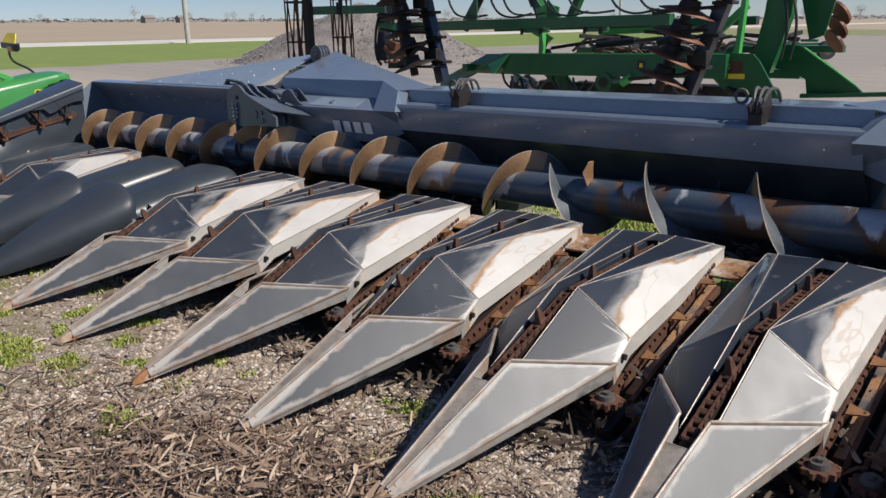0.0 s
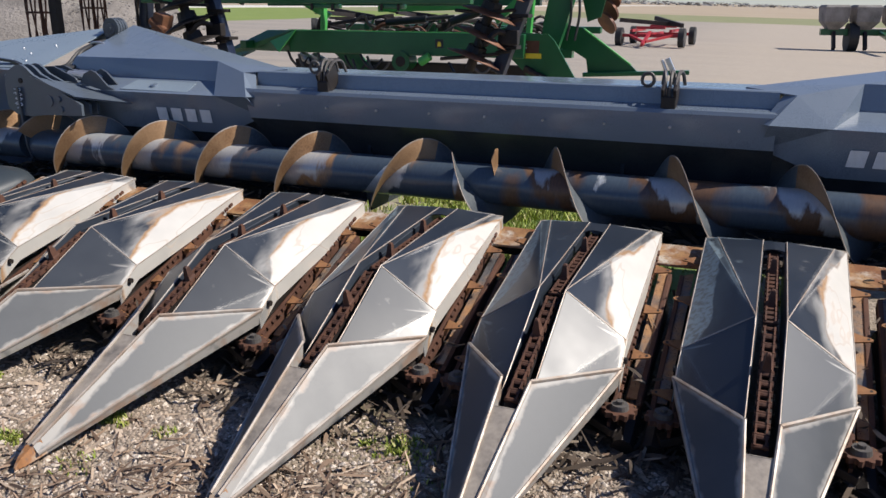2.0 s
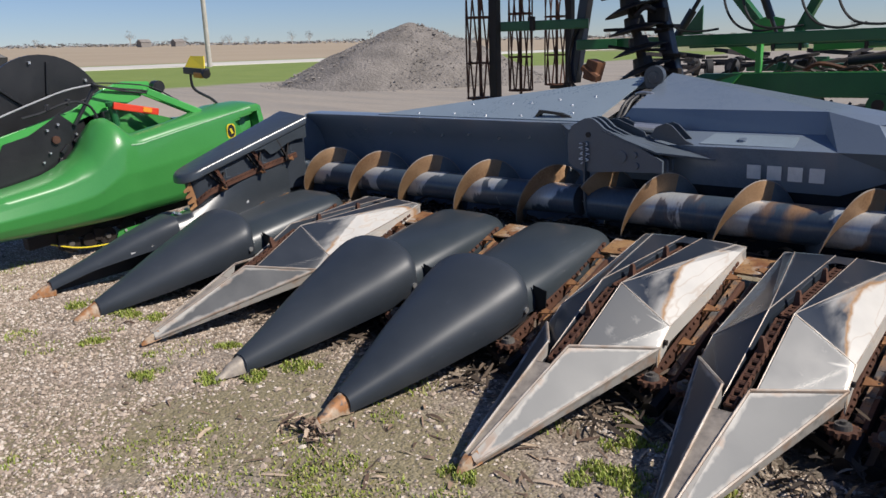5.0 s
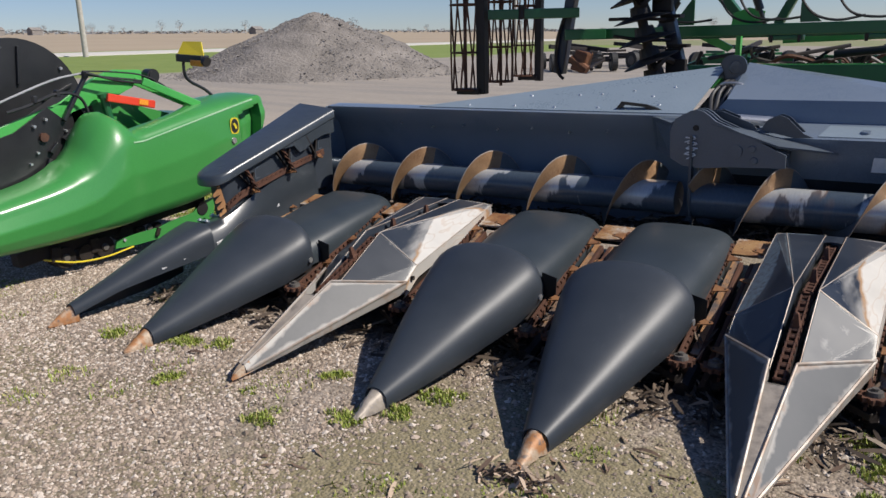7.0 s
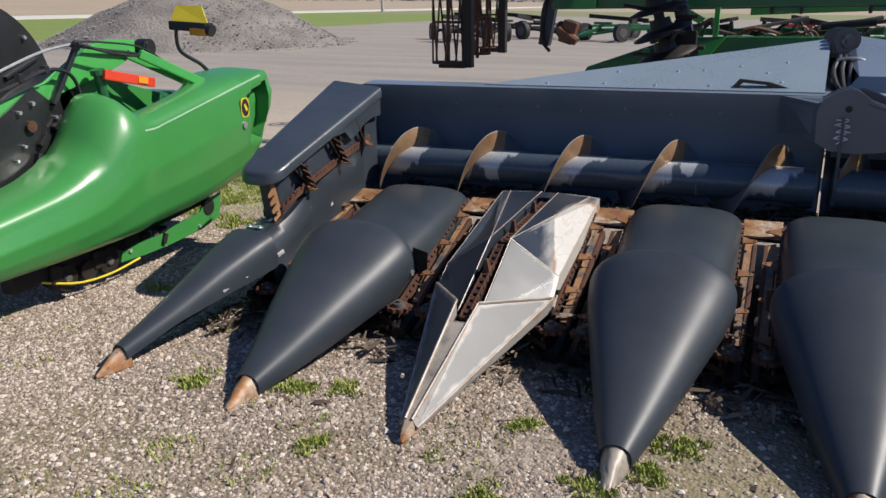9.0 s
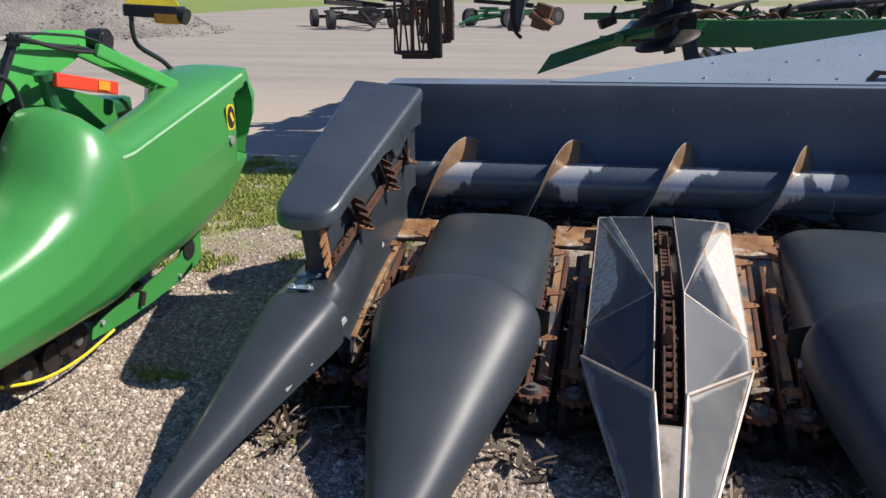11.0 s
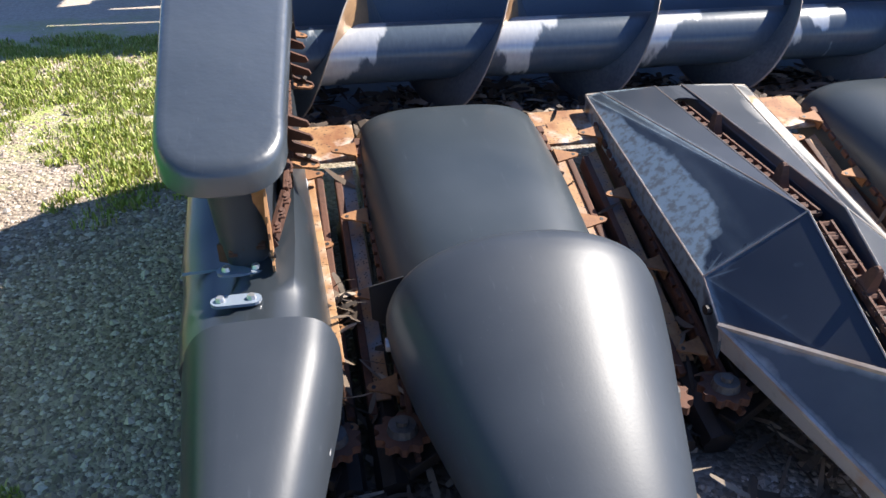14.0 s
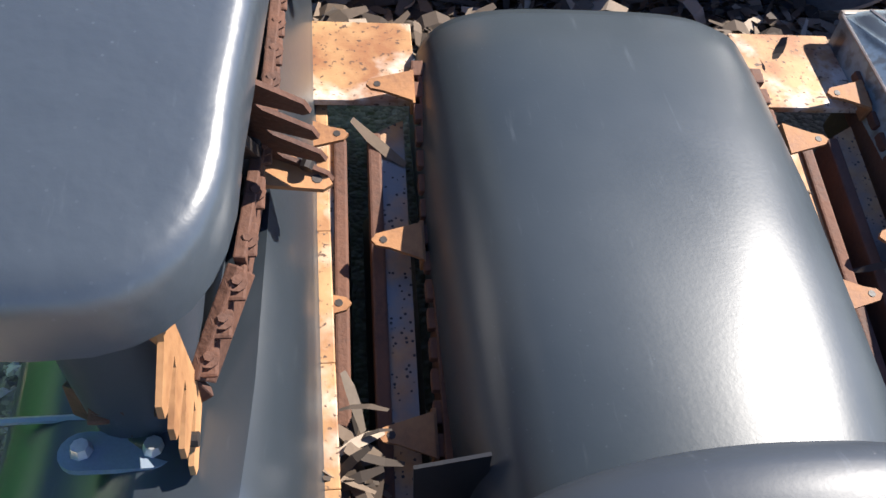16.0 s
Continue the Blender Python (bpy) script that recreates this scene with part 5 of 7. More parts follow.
# moulded shield: rows run from the low nose back to the tall rear end (y, inner x, outer x, low z, top z, edge z)
OUTER = [(-1.3, -0.98, -0.9, 0.2, 0.27, 0.25), (-0.9, -1.02, -0.82, 0.22, 0.4, 0.34), (-0.1, -1.05, -0.73, 0.28, 0.57, 0.5), (0.35, -1.05, -0.7, 0.285, 0.645, 0.57), (0.63, -1.05, -0.68, 0.29, 0.71, 0.62), (0.8, -1.05, -0.67, 0.3, 0.83, 0.68), (0.88, -1.05, -0.66, 0.305, 0.96, 0.75), (0.96, -1.05, -0.655, 0.31, 1.06, 0.82), (1.03, -1.05, -0.65, 0.315, 1.1, 0.87), (1.1, -1.05, -0.66, 0.32, 1.08, 0.885), (1.16, -0.9, -0.675, 0.325, 0.95, 0.865), (1.3, -0.88, -0.68, 0.335, 0.97, 0.89), (1.7, -0.9, -0.69, 0.365, 1.05, 0.97), (2.1, -1.14, -0.705, 0.45, 1.12, 1.045), (2.36, -1.14, -0.725, 0.6, 1.14, 1.09), (2.45, -1.12, -0.74, 0.74, 1.135, 1.1), (2.5, -1.08, -0.76, 0.86, 1.1, 1.08)]
rows = []
SIDE = ((0.0, 0.0), (0.35, 0.025), (0.65, 0.015), (0.9, -0.015), (1.0, -0.05))


def pocket(y, z):
    """Depth of the hand hold moulded into the side near the rear end."""
    if not (0.66 + 0.1 * blend(y, 2.36, 2.46) < z < lerp(0.965, 1.045, (y - 2.1) / 0.27)) or y > 2.445:
        return 0.0
    return 0.11 * blend(y, 2.14, 2.29)


def outer(y):
    """The shield's measures at y, rounded off between the rows."""
    w = 0.07 if y < 0.75 or 1.25 < y < 2.0 else 0.02
    return tuple(sum(v) / 5 for v in zip(*(table(y + w * k, OUTER) for k in (-2, -1, 0, 1, 2))))


for y in [-1.3 + 0.05 * k for k in range(42)] + [0.82 + 0.022 * k for k in range(17)] + [1.2 + 0.05 * k for k in range(18)] + [2.1 + 0.0175 * k for k in range(23)] + [2.5]:
    xin, out, low, top, brk = outer(y) if y < 2.09 else table(y, OUTER)
    side = []
    for k in range(31):
        f = k / 30
        z = lerp(brk - 0.03, low, f)
        side.append((out + table(f, SIDE)[0] - pocket(y, z), y, z))
    rows.append([(xin, y, top - 0.25), (xin, y, top - 0.05), (xin + 0.03, y, top - 0.008), (lerp(xin, out, 0.3), y, top), (lerp(xin, out, 0.6), y, lerp(top, brk, 0.15)), (lerp(xin, out, 0.85), y, lerp(top, brk, 0.42)), (lerp(xin, out, 0.975), y, brk + 0.016), (out - 0.004, y, brk - 0.004), *side, (out - 0.12, y, low - 0.02)])
shell(bm, rows, 0.01)
body = part("end_shield", bm, M_GREEN, platform, smooth=42)
bm = bmesh.new()
line = []
for k in range(14):
    y = lerp(1.13, 2.36, k / 13)
    xin, out, low, top, brk = outer(y) if y < 2.09 else table(y, OUTER)
    line.append((out + 0.001, y, brk + 0.006))
hose(bm, line, 0.008, 6, 3)
part("fold_edge", bm, M_PALE_GREEN, body, "pale rubbed fold edge")
bm = bmesh.new()
line = []
for k in range(11):
    f = k / 10
    y = 1.1 + 0.12 * f
    xin, out, low, top, brk = outer(y)
    line.append((out + table(f, SIDE)[0] + 0.001, y, lerp(brk - 0.03, low, f)))
hose(bm, line, 0.0035, 5, 3)
part("panel_seam", bm, M_PALE_GREEN, body, "pale seam between moulded panels")
bm = bmesh.new()
rings = [[(-0.672 + d - 0.004, 2.1 + 0.046 * math.copysign(abs(math.cos(a)) ** 0.6, math.cos(a)) * g, 0.905 + 0.066 * math.copysign(abs(math.sin(a)) ** 0.6, math.sin(a)) * g) for a in (q * math.tau / 20 for q in range(20))] for d, g in ((0, 1), (0.004, 1))]
loft(bm, rings)
badge = part("badge", bm, M_YELLOW, body, "small yellow shield badge")
bm = bmesh.new()
loft(bm, [[(x + 0.0045, y, z) for x, y, z in r] for r in [[(-0.672 + d - 0.004, 2.1 + 0.039 * math.cos(a), 0.905 + 0.058 * math.sin(a)) for a in (q * math.tau / 16 for q in range(16))] for d in (0, 0.002)]])
part("badge_field", bm, M_BLACK, badge)
bm = bmesh.new()
box(bm, (-0.6665, 2.1, 0.905), (0.003, 0.022, 0.05), Euler((0.5, 0, 0)).to_matrix(), 0.001)
part("badge_mark", bm, M_YELLOW, badge)
bm = bmesh.new()
rod(bm, (-0.7, 2.075, 0.79), (-0.66, 2.075, 0.79), 0.024, n=16)
part("round_sticker", bm, M_GALV, body)

bm = bmesh.new()
rod(bm, (-1.75, 0.95, 1.07), (-1.79, 0.95, 1.07), 0.56, n=48)
reel = part("reel_end_disc", bm, M_BLACK, platform, "large black reel end disc")
for k in range(6):
    a = k * math.tau / 6 + 0.4
    bm = bmesh.new()
    c = Vector((-1.74, 0.95 + 0.36 * math.cos(a), 1.07 + 0.36 * math.sin(a)))
    d = Vector((0, math.cos(a), math.sin(a))) * 0.14
    beam(bm, c - d, c + d, 0.02, 0.03, 0.004, up=(1, 0, 0))
    part("disc_rib", bm, M_BLACK, reel)
    bm = bmesh.new()
    c = Vector((-1.745, 0.95 + 0.5 * math.cos(a + 0.3), 1.07 + 0.5 * math.sin(a + 0.3)))
    rod(bm, c, c + Vector((0.02, 0, 0)), 0.012, n=8)
    part("disc_bolt", bm, M_GALV, reel)
bm = bmesh.new()
prism(bm, [(0.1, 0.6), (0.3, 0.95), (0.5, 1.0), (0.59, 1.05), (0.76, 1.15), (0.88, 1.05), (0.96, 0.92), (0.9, 0.82), (0.82, 0.72), (0.68, 0.64), (0.4, 0.55)], 0, -1.075, -1.058)
arm = part("reel_arm_plate", bm, M_BLACK, platform, "black bolted reel arm plate")
for y, z, r in ((0.64, 1.03, 0.011), (0.73, 1.07, 0.011), (0.7, 0.95, 0.032), (0.64, 0.85, 0.009), (0.58, 0.78, 0.009), (0.87, 0.98, 0.009)):
    bm = bmesh.new()
    rod(bm, (-1.035, y, z), (-1.07, y, z), r, n=10)
    part("plate_bolt", bm, M_GALV if r < 0.03 else M_RUST, arm, "" if r < 0.03 else "rusty pivot pin")
for (y0, z0), (y1, z1) in (((0.72, 0.8), (0.68, 0.7)), ((0.79, 0.9), (0.73, 0.84)), ((0.92, 0.98), (0.84, 0.92))):
    bm = bmesh.new()
    beam(bm, (-1.04, y0, z0), (-1.04, y1, z1), 0.03, 0.03, 0.004, up=(1, 0, 0))
    part("plate_rib", bm, M_BLACK, arm)
bm = bmesh.new()
box(bm, (-1.22, 0.9, 1.0), (0.2, 0.42, 0.3), Euler((0.5, 0, 0)).to_matrix(), 0.02)
box(bm, (-1.16, 1.08, 0.98), (0.08, 0.2, 0.34), Euler((0.2, 0, 0)).to_matrix(), 0.02)
part("reel_mount", bm, M_BLACK, platform, "black reel mounting bracket")
bm = bmesh.new()
prism(bm, [(0.1, 0.83), (0.1, 0.95), (0.5, 1.06), (0.89, 1.16), (1.02, 1.24), (1.16, 1.32), (1.26, 1.36), (1.36, 1.38), (1.59, 1.37), (1.585, 1.3), (1.48, 1.24), (1.33, 1.18), (1.17, 1.15), (1.0, 1.11), (0.62, 0.99)], 0, -1.13, -1.085)
bmesh.ops.bevel(bm, geom=bm.edges[:], offset=0.008, segments=2, affect="EDGES")
arm2 = part("lift_arm", bm, M_BRIGHT, platform, "bright green reel lift arm", 30)
for dx in (0.0, 0.1):
    bm = bmesh.new()
    beam(bm, (-1.08 + dx, 1.5, 1.29), (-0.97 + dx, 1.93, 1.08), 0.03, 0.06, 0.008)
    part("arm_brace", bm, M_BRIGHT, arm2)
bm = bmesh.new()
rod(bm, (-1.1, 1.64, 1.32), (-1.02, 1.64, 1.32), 0.055, n=20)
rod(bm, (-1.015, 1.64, 1.32), (-1.02, 1.64, 1.32), 0.04, n=16)
part("pivot_roller", bm, M_BLACK, arm2, "black pivot roller")
bm = bmesh.new()
beam(bm, (-1.04, 1.08, 1.36), (-1.04, 0.86, 1.05), 0.03, 0.026, 0.004)
part("support_bar", bm, M_BLACK, arm2, "black support bar")
bm = bmesh.new()
rod(bm, (-1.0, 1.17, 1.2), (-1.0, 1.2, 1.02), 0.03, n=12)
rod(bm, (-1.0, 1.165, 1.22), (-1.0, 1.17, 1.19), 0.042, n=12)
part("lift_cylinder", bm, M_FRAME, arm2, "green hydraulic cylinder")
bm = bmesh.new()
box(bm, (-1.5, 1.7, 0.75), (0.4, 1.0, 0.5), None, 0.03)
part("frame_end", bm, M_FRAME, platform, "dark green platform frame")
bm = bmesh.new()
prism(bm, [(1.22, 0.7), (1.22, 1.13), (1.34, 1.17), (1.9, 1.01), (1.95, 0.8)], 0, -1.235, -1.215)
part("inner_panel", bm, M_GREEN, platform, "green inner end panel")
bm = bmesh.new()
hose(bm, [(-1.05, 0.3, 1.16), (-1.05, 0.56, 1.25), (-1.05, 0.84, 1.335), (-1.05, 1.08, 1.37)], 0.008, 7, 6)
part("steel_line", bm, M_CLIP, platform, "grey steel hydraulic line")
for k, (up, sag, r) in enumerate(((0.0, 0.0, 0.008), (0.022, 0.02, 0.006), (0.012, -0.03, 0.009))):
    bm = bmesh.new()
    x = -1.05 + 0.03 * k
    hose(bm, [(x, 1.04, 1.36 + up), (x, 1.28, 1.325 + up + sag), (x, 1.55, 1.285 + up + sag), (x + 0.03, 1.74, 1.2 + up), (x + 0.05, 1.93, 1.08)], r, 7, 6)
    part("hydraulic_hose", bm, M_HOSE, platform, "black hydraulic hose")
bm = bmesh.new()
hose(bm, [(-1.02, 0.45, 1.14), (-1.03, 0.6, 1.17), (-1.02, 0.83, 1.24), (-1.03, 1.0, 1.2), (-1.04, 1.06, 1.05), (-1.02, 0.98, 0.9)], 0.011, 7, 8)
part("hydraulic_hose", bm, M_HOSE, platform, "black hydraulic hose")
for y, z in ((0.83, 1.24), (0.66, 1.21), (1.06, 1.355)):
    bm = bmesh.new()
    box(bm, (-1.03, y, z), (0.04, 0.03, 0.05), None, 0.006)
    part("hose_clamp", bm, M_BLACK, platform, "black hose clamp")
bm = bmesh.new()
box(bm, (-0.953, 1.365, 1.152), (0.028, 0.41, 0.058), Euler((-0.2, 0, 0)).to_matrix(), 0.006)
part("reflector_bar", bm, M_RED, platform, "red slow-moving reflector bar")
bm = bmesh.new()
box(bm, (-0.937, 1.46, 1.135), (0.008, 0.08, 0.04), Euler((-0.2, 0, 0)).to_matrix(), 0.002)
part("reflector_patch", bm, M_AMBER, platform)
bm = bmesh.new()
prism(bm, [(1.0, 0.11), (1.2, 0.1), (1.45, 0.105), (1.75, 0.125), (1.94, 0.17), (1.97, 0.33), (1.8, 0.3), (1.74, 0.24), (1.52, 0.215), (1.4, 0.19), (1.2, 0.185), (1.02, 0.17)], 0, -0.858, -0.842)
skid = part("skid_plate", bm, M_GREEN, platform, "green skid plate under the shield")
for y, z in ((1.08, 0.16), (1.72, 0.15)):
    bm = bmesh.new()
    rod(bm, (-0.843, y, z), (-0.832, y, z), 0.012, n=8)
    part("skid_bolt", bm, M_CLIP, skid)
bm = bmesh.new()
beam(bm, (-0.835, 1.36, 0.13), (-0.835, 1.39, 0.19), 0.025, 0.03, 0.004)
part("skid_latch", bm, M_DARK, skid, "dark latch")
bm = bmesh.new()
rod(bm, (-0.86, 1.83, 0.26), (-0.835, 1.83, 0.26), 0.055, n=16)
part("skid_roller", bm, M_BLACK, skid, "black roller")
bm = bmesh.new()
beam(bm, (-0.93, 0.3, 0.18), (-0.93, 1.9, 0.33), 0.1, 0.1, 0.01)
for y, z, r in ((0.62, 0.13, 0.075), (0.78, 0.13, 0.06), (0.93, 0.14, 0.075), (1.12, 0.2, 0.06)):
    rod(bm, (-0.98, y, z), (-0.86, y, z), r, n=14)
for y in (0.55, 0.85, 1.25, 1.4):
    box(bm, (-0.89, y, 0.17), (0.08, 0.07, 0.11), Euler((0.3 * (y - 1), 0, 0)).to_matrix(), 0.012)
part("cutter_drive", bm, M_DARK, platform, "dark greasy drive parts")
for y, z in ((0.62, 0.13), (0.93, 0.14), (1.32, 0.2)):
    bm = bmesh.new()
    rod(bm, (-0.86, y, z), (-0.845, y, z), 0.03, 0.022, n=10)
    part("drive_hub", bm, M_HUB, platform, "dull zinc hub")
bm = bmesh.new()
hose(bm, [(-1.0, 0.35, 0.2), (-0.87, 0.5, 0.14), (-0.83, 0.68, 0.09), (-0.83, 0.91, 0.075), (-0.84, 1.15, 0.095)], 0.007, 7, 8)
part("yellow_hose", bm, M_YELLOW, platform, "yellow hose hanging to the ground")
# warning lamp on its bent post
lamp = thing("marker_lamp", "yellow and black warning marker with amber lamp on a bent post", "marker lamp")
bm = bmesh.new()
hose(bm, [(-1.06, 2.27, 1.1), (-1.09, 2.2, 1.18), (-1.14, 2.06, 1.28), (-1.14, 2.04, 1.42), (-1.13, 2.05, 1.46)], 0.013, 8, 8)
part("post", bm, M_BLACK, lamp, "black bent tube post")
bm = bmesh.new()
plate(bm, ((-1.125, 1.97, 1.47), (-0.835, 1.99, 1.455), (-0.92, 2.05, 1.57), (-1.12, 2.04, 1.575)), 0.012, 0, (0, 1, 0))
part("flag", bm, M_YELLOW, lamp, "yellow reflective flag")
bm = bmesh.new()
box(bm, (-0.98, 2.0, 1.44), (0.3, 0.09, 0.06), Euler((0, 0.06, 0)).to_matrix(), 0.01)
rod(bm, (-0.83, 1.99, 1.42), (-0.8, 1.99, 1.41), 0.04, n=12)
part("lamp_housing", bm, M_BLACK, lamp)
bm = bmesh.new()
box(bm, (-0.895, 1.985, 1.405), (0.13, 0.07, 0.05), Euler((0, 0.06, 0)).to_matrix(), 0.012)
part("lens", bm, M_AMBER, lamp, "amber lens")

# ---- folded tillage tool behind the head ----
tool = thing("tillage_tool", "folded green tillage tool with upright disc gangs and rolling baskets", "tillage implement")


def green_beam(name, a, b, w, h, mat=None, label=""):
    bm = bmesh.new()
    beam(bm, a, b, w, h, 0.012)
    return part(name, bm, mat or M_FRAME, tool, label)


def green_plate(name, outline, y, thick=0.02, mat=None, label=""):
    """A flat cut sheet standing across the view; the outline gives x and z."""
    bm = bmesh.new()
    prism(bm, outline, 1, y, y + thick)
    return part(name, bm, mat or M_FRAME, tool, label)


# lower beam with its tongue, the folded face between them and the plate at its other end
bm = bmesh.new()
beam(bm, (1.95, 7.07, 1.06), (4.95, 7.07, 1.06), 0.13, 0.26, 0.012)
lower = part("lower_beam", bm, M_FRAME, tool, "long dark green lower beam")
bm = bmesh.new()
beam(bm, (1.95, 7.0, 1.196), (4.9, 7.0, 1.196), 0.012, 0.01, 0.002)
part("beam_edge", bm, M_BRIGHT, lower, "light green top edge of the beam")
bm = bmesh.new()
loft(bm, [[(x, y + dy, z) for x, y, z in ((2.0, 7.01, 0.93), (2.0, 7.01, 1.19), (1.5, 7.22, 1.18), (0.45, 7.5, 0.82), (0.3, 7.5, 0.6), (1.2, 7.3, 0.92))] for dy in (0, 0.12)])
part("tongue", bm, M_FRAME, tool, "dark green tapering tongue")
# sunlight on the folded face is put into its green
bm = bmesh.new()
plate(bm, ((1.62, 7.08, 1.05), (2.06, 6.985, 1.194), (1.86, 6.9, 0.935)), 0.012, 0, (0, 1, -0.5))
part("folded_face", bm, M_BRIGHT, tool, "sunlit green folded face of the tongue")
green_plate("end_plate", [(4.75, 0.95), (4.8, 1.21), (5.2, 1.19), (5.27, 1.12), (5.52, 0.72), (5.0, 0.72)], 7.1, 0.03)
green_plate("gusset", [(4.6, 0.95), (5.04, 1.27), (5.3, 1.24), (5.39, 1.19), (5.89, 0.83), (6.03, 0.7), (5.4, 0.68), (5.37, 0.86), (5.22, 0.95), (4.91, 1.0)], 8.3, 0.04, None, "large dark green triangular gusset")
bm = bmesh.new()
rod(bm, (5.33, 8.285, 1.22), (5.92, 8.285, 0.81), 0.012, n=6)
part("gusset_edge", bm, M_BRIGHT, tool, "light green gusset edge")
bm = bmesh.new()
beam(bm, (5.35, 8.25, 0.68), (6.6, 8.35, 0.74), 0.1, 0.05, 0.008)
part("drawbar", bm, M_FRAME, tool, "green drawbar with a pale top")
bm = bmesh.new()
beam(bm, (6.34, 8.3, 0.9), (6.44, 8.3, 0.7), 0.06, 0.06, 0.008)
rod(bm, (6.28, 8.28, 0.88), (6.36, 8.28, 0.7), 0.02, n=8)
part("drawbar_jack", bm, M_GALV, tool, "galvanised drawbar jack")

# upper beam, posts and their feet
green_beam("upper_beam", (0.42, 6.71, 1.56), (4.45, 6.71, 1.565), 0.12, 0.12)
for x, w, z0, z1 in ((1.735, 0.2, 1.19, 2.75), (2.62, 0.22, 1.44, 2.75), (3.48, 0.15, 1.48, 2.75), (0.62, 0.14, 1.2, 2.6)):
    green_beam("upright", (x, 6.85, z0), (x, 6.85, z1), w, 0.12)
for x, w in ((2.64, 0.34), (3.5, 0.26)):
    green_beam("post_foot", (x - w / 2, 6.74, 1.475), (x + w / 2, 6.74, 1.475), 0.16, 0.05)
    for s in (-1, 1):
        bm = bmesh.new()
        rod(bm, (x + s * w * 0.4, 6.65, 1.5), (x + s * w * 0.4, 6.65, 1.43), 0.018, n=6)
        part("foot_bolt", bm, M_DARK, tool)
green_plate("post_gusset", [(1.4, 1.63), (1.64, 1.63), (1.64, 1.95)], 6.84, 0.02)
green_plate("post_gusset", [(2.74, 1.63), (2.95, 1.63), (2.74, 1.85)], 6.84, 0.02)
# second frame behind: leaning brace, gussets and posts with sunlight in their green
green_beam("rear_brace", (1.25, 8.05, 2.45), (1.95, 8.05, 1.6), 0.16, 0.12)
green_beam("rear_brace", (2.3, 8.05, 1.62), (2.75, 8.05, 2.5), 0.12, 0.1)
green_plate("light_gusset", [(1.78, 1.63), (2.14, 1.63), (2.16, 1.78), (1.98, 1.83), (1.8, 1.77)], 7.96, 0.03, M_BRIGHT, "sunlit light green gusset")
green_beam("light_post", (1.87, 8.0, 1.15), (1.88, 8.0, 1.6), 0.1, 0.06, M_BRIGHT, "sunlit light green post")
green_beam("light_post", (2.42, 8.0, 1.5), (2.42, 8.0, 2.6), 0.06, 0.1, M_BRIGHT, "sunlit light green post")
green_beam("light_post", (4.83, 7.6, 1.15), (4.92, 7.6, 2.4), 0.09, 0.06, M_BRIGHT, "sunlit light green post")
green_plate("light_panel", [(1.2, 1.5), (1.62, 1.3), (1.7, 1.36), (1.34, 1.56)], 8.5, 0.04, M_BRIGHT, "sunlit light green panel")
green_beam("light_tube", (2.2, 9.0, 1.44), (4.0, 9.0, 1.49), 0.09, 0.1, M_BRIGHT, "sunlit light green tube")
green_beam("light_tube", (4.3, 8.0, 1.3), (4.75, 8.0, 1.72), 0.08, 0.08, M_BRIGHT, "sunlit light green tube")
green_beam("rear_beam", (0.9, 8.2, 1.52), (4.8, 8.2, 1.54), 0.12, 0.1)
green_beam("rear_rail", (0.6, 11.0, 1.12), (5.0, 11.0, 1.13), 0.14, 0.1)
green_beam("rear_rail", (0.9, 9.6, 0.85), (4.9, 9.6, 0.85), 0.14, 0.12)
for x in (1.2, 2.4, 3.7):
    green_beam("cross_member", (x, 7.1, 1.0), (x + 0.15, 10.9, 1.02), 0.1, 0.1)
# tall leaning mast over the gusset
bm = bmesh.new()
loft(bm, [[(x + sx * w, 8.0 + sy, z) for sx, sy in ((-1, -0.06), (1, -0.06), (1, 0.06), (-1, 0.06))] for x, z, w in ((4.98, 0.95, 0.1), (5.05, 1.3, 0.14), (5.12, 1.6, 0.15), (5.2, 2.6, 0.13))])
mast = part("mast", bm, M_FRAME, tool, "broad dark green mast")
for dx in (-0.08, 0.02):
    bm = bmesh.new()
    hose(bm, [(5.28 + dx, 7.92, 1.1), (5.33 + dx, 7.9, 1.4), (5.3 + dx, 7.88, 1.7), (5.18 + dx, 7.9, 1.95)], 0.016, 6, 6)
    part("mast_hose", bm, M_HOSE, mast, "black hose on the mast")
green_plate("mast_cheek", [(5.34, 1.3), (5.5, 1.36), (5.62, 1.9), (5.62, 2.5), (5.2, 2.5), (5.22, 1.75)], 8.4, 0.03)
for k in range(3):
    bm = bmesh.new()
    z = 1.28 + 0.16 * k
    rod(bm, (5.5 + 0.02 * k, 8.75, z), (5.52 + 0.02 * k, 8.77, z + 0.02), 0.16, 0.15, n=18)
    part("rear_disc", bm, M_DISC, tool, "rusty disc")

bm = bmesh.new()
plate(bm, [(4.88, 7.095, 0.99), (5.1, 7.095, 0.99), (5.1, 7.095, 1.12), (4.88, 7.095, 1.12)], 0.003, 0, (0, 1, 0))
dec = part("decal", bm, M_RUST, tool, "red-brown warning decal")
for z0, z1, mat in ((0.93, 0.985, M_YELLOW), (1.035, 1.05, M_WHITE), (1.075, 1.085, M_WHITE)):
    bm = bmesh.new()
    plate(bm, [(4.9, 7.09, z0), (5.13, 7.09, z0), (5.13, 7.09, z1), (4.9, 7.09, z1)] if mat is M_YELLOW else [(4.9, 7.09, z0), (4.96, 7.09, z0), (4.96, 7.09, z1), (4.9, 7.09, z1)], 0.002, 0, (0, 1, 0))
    part("decal_band", bm, mat, dec)
bm = bmesh.new()
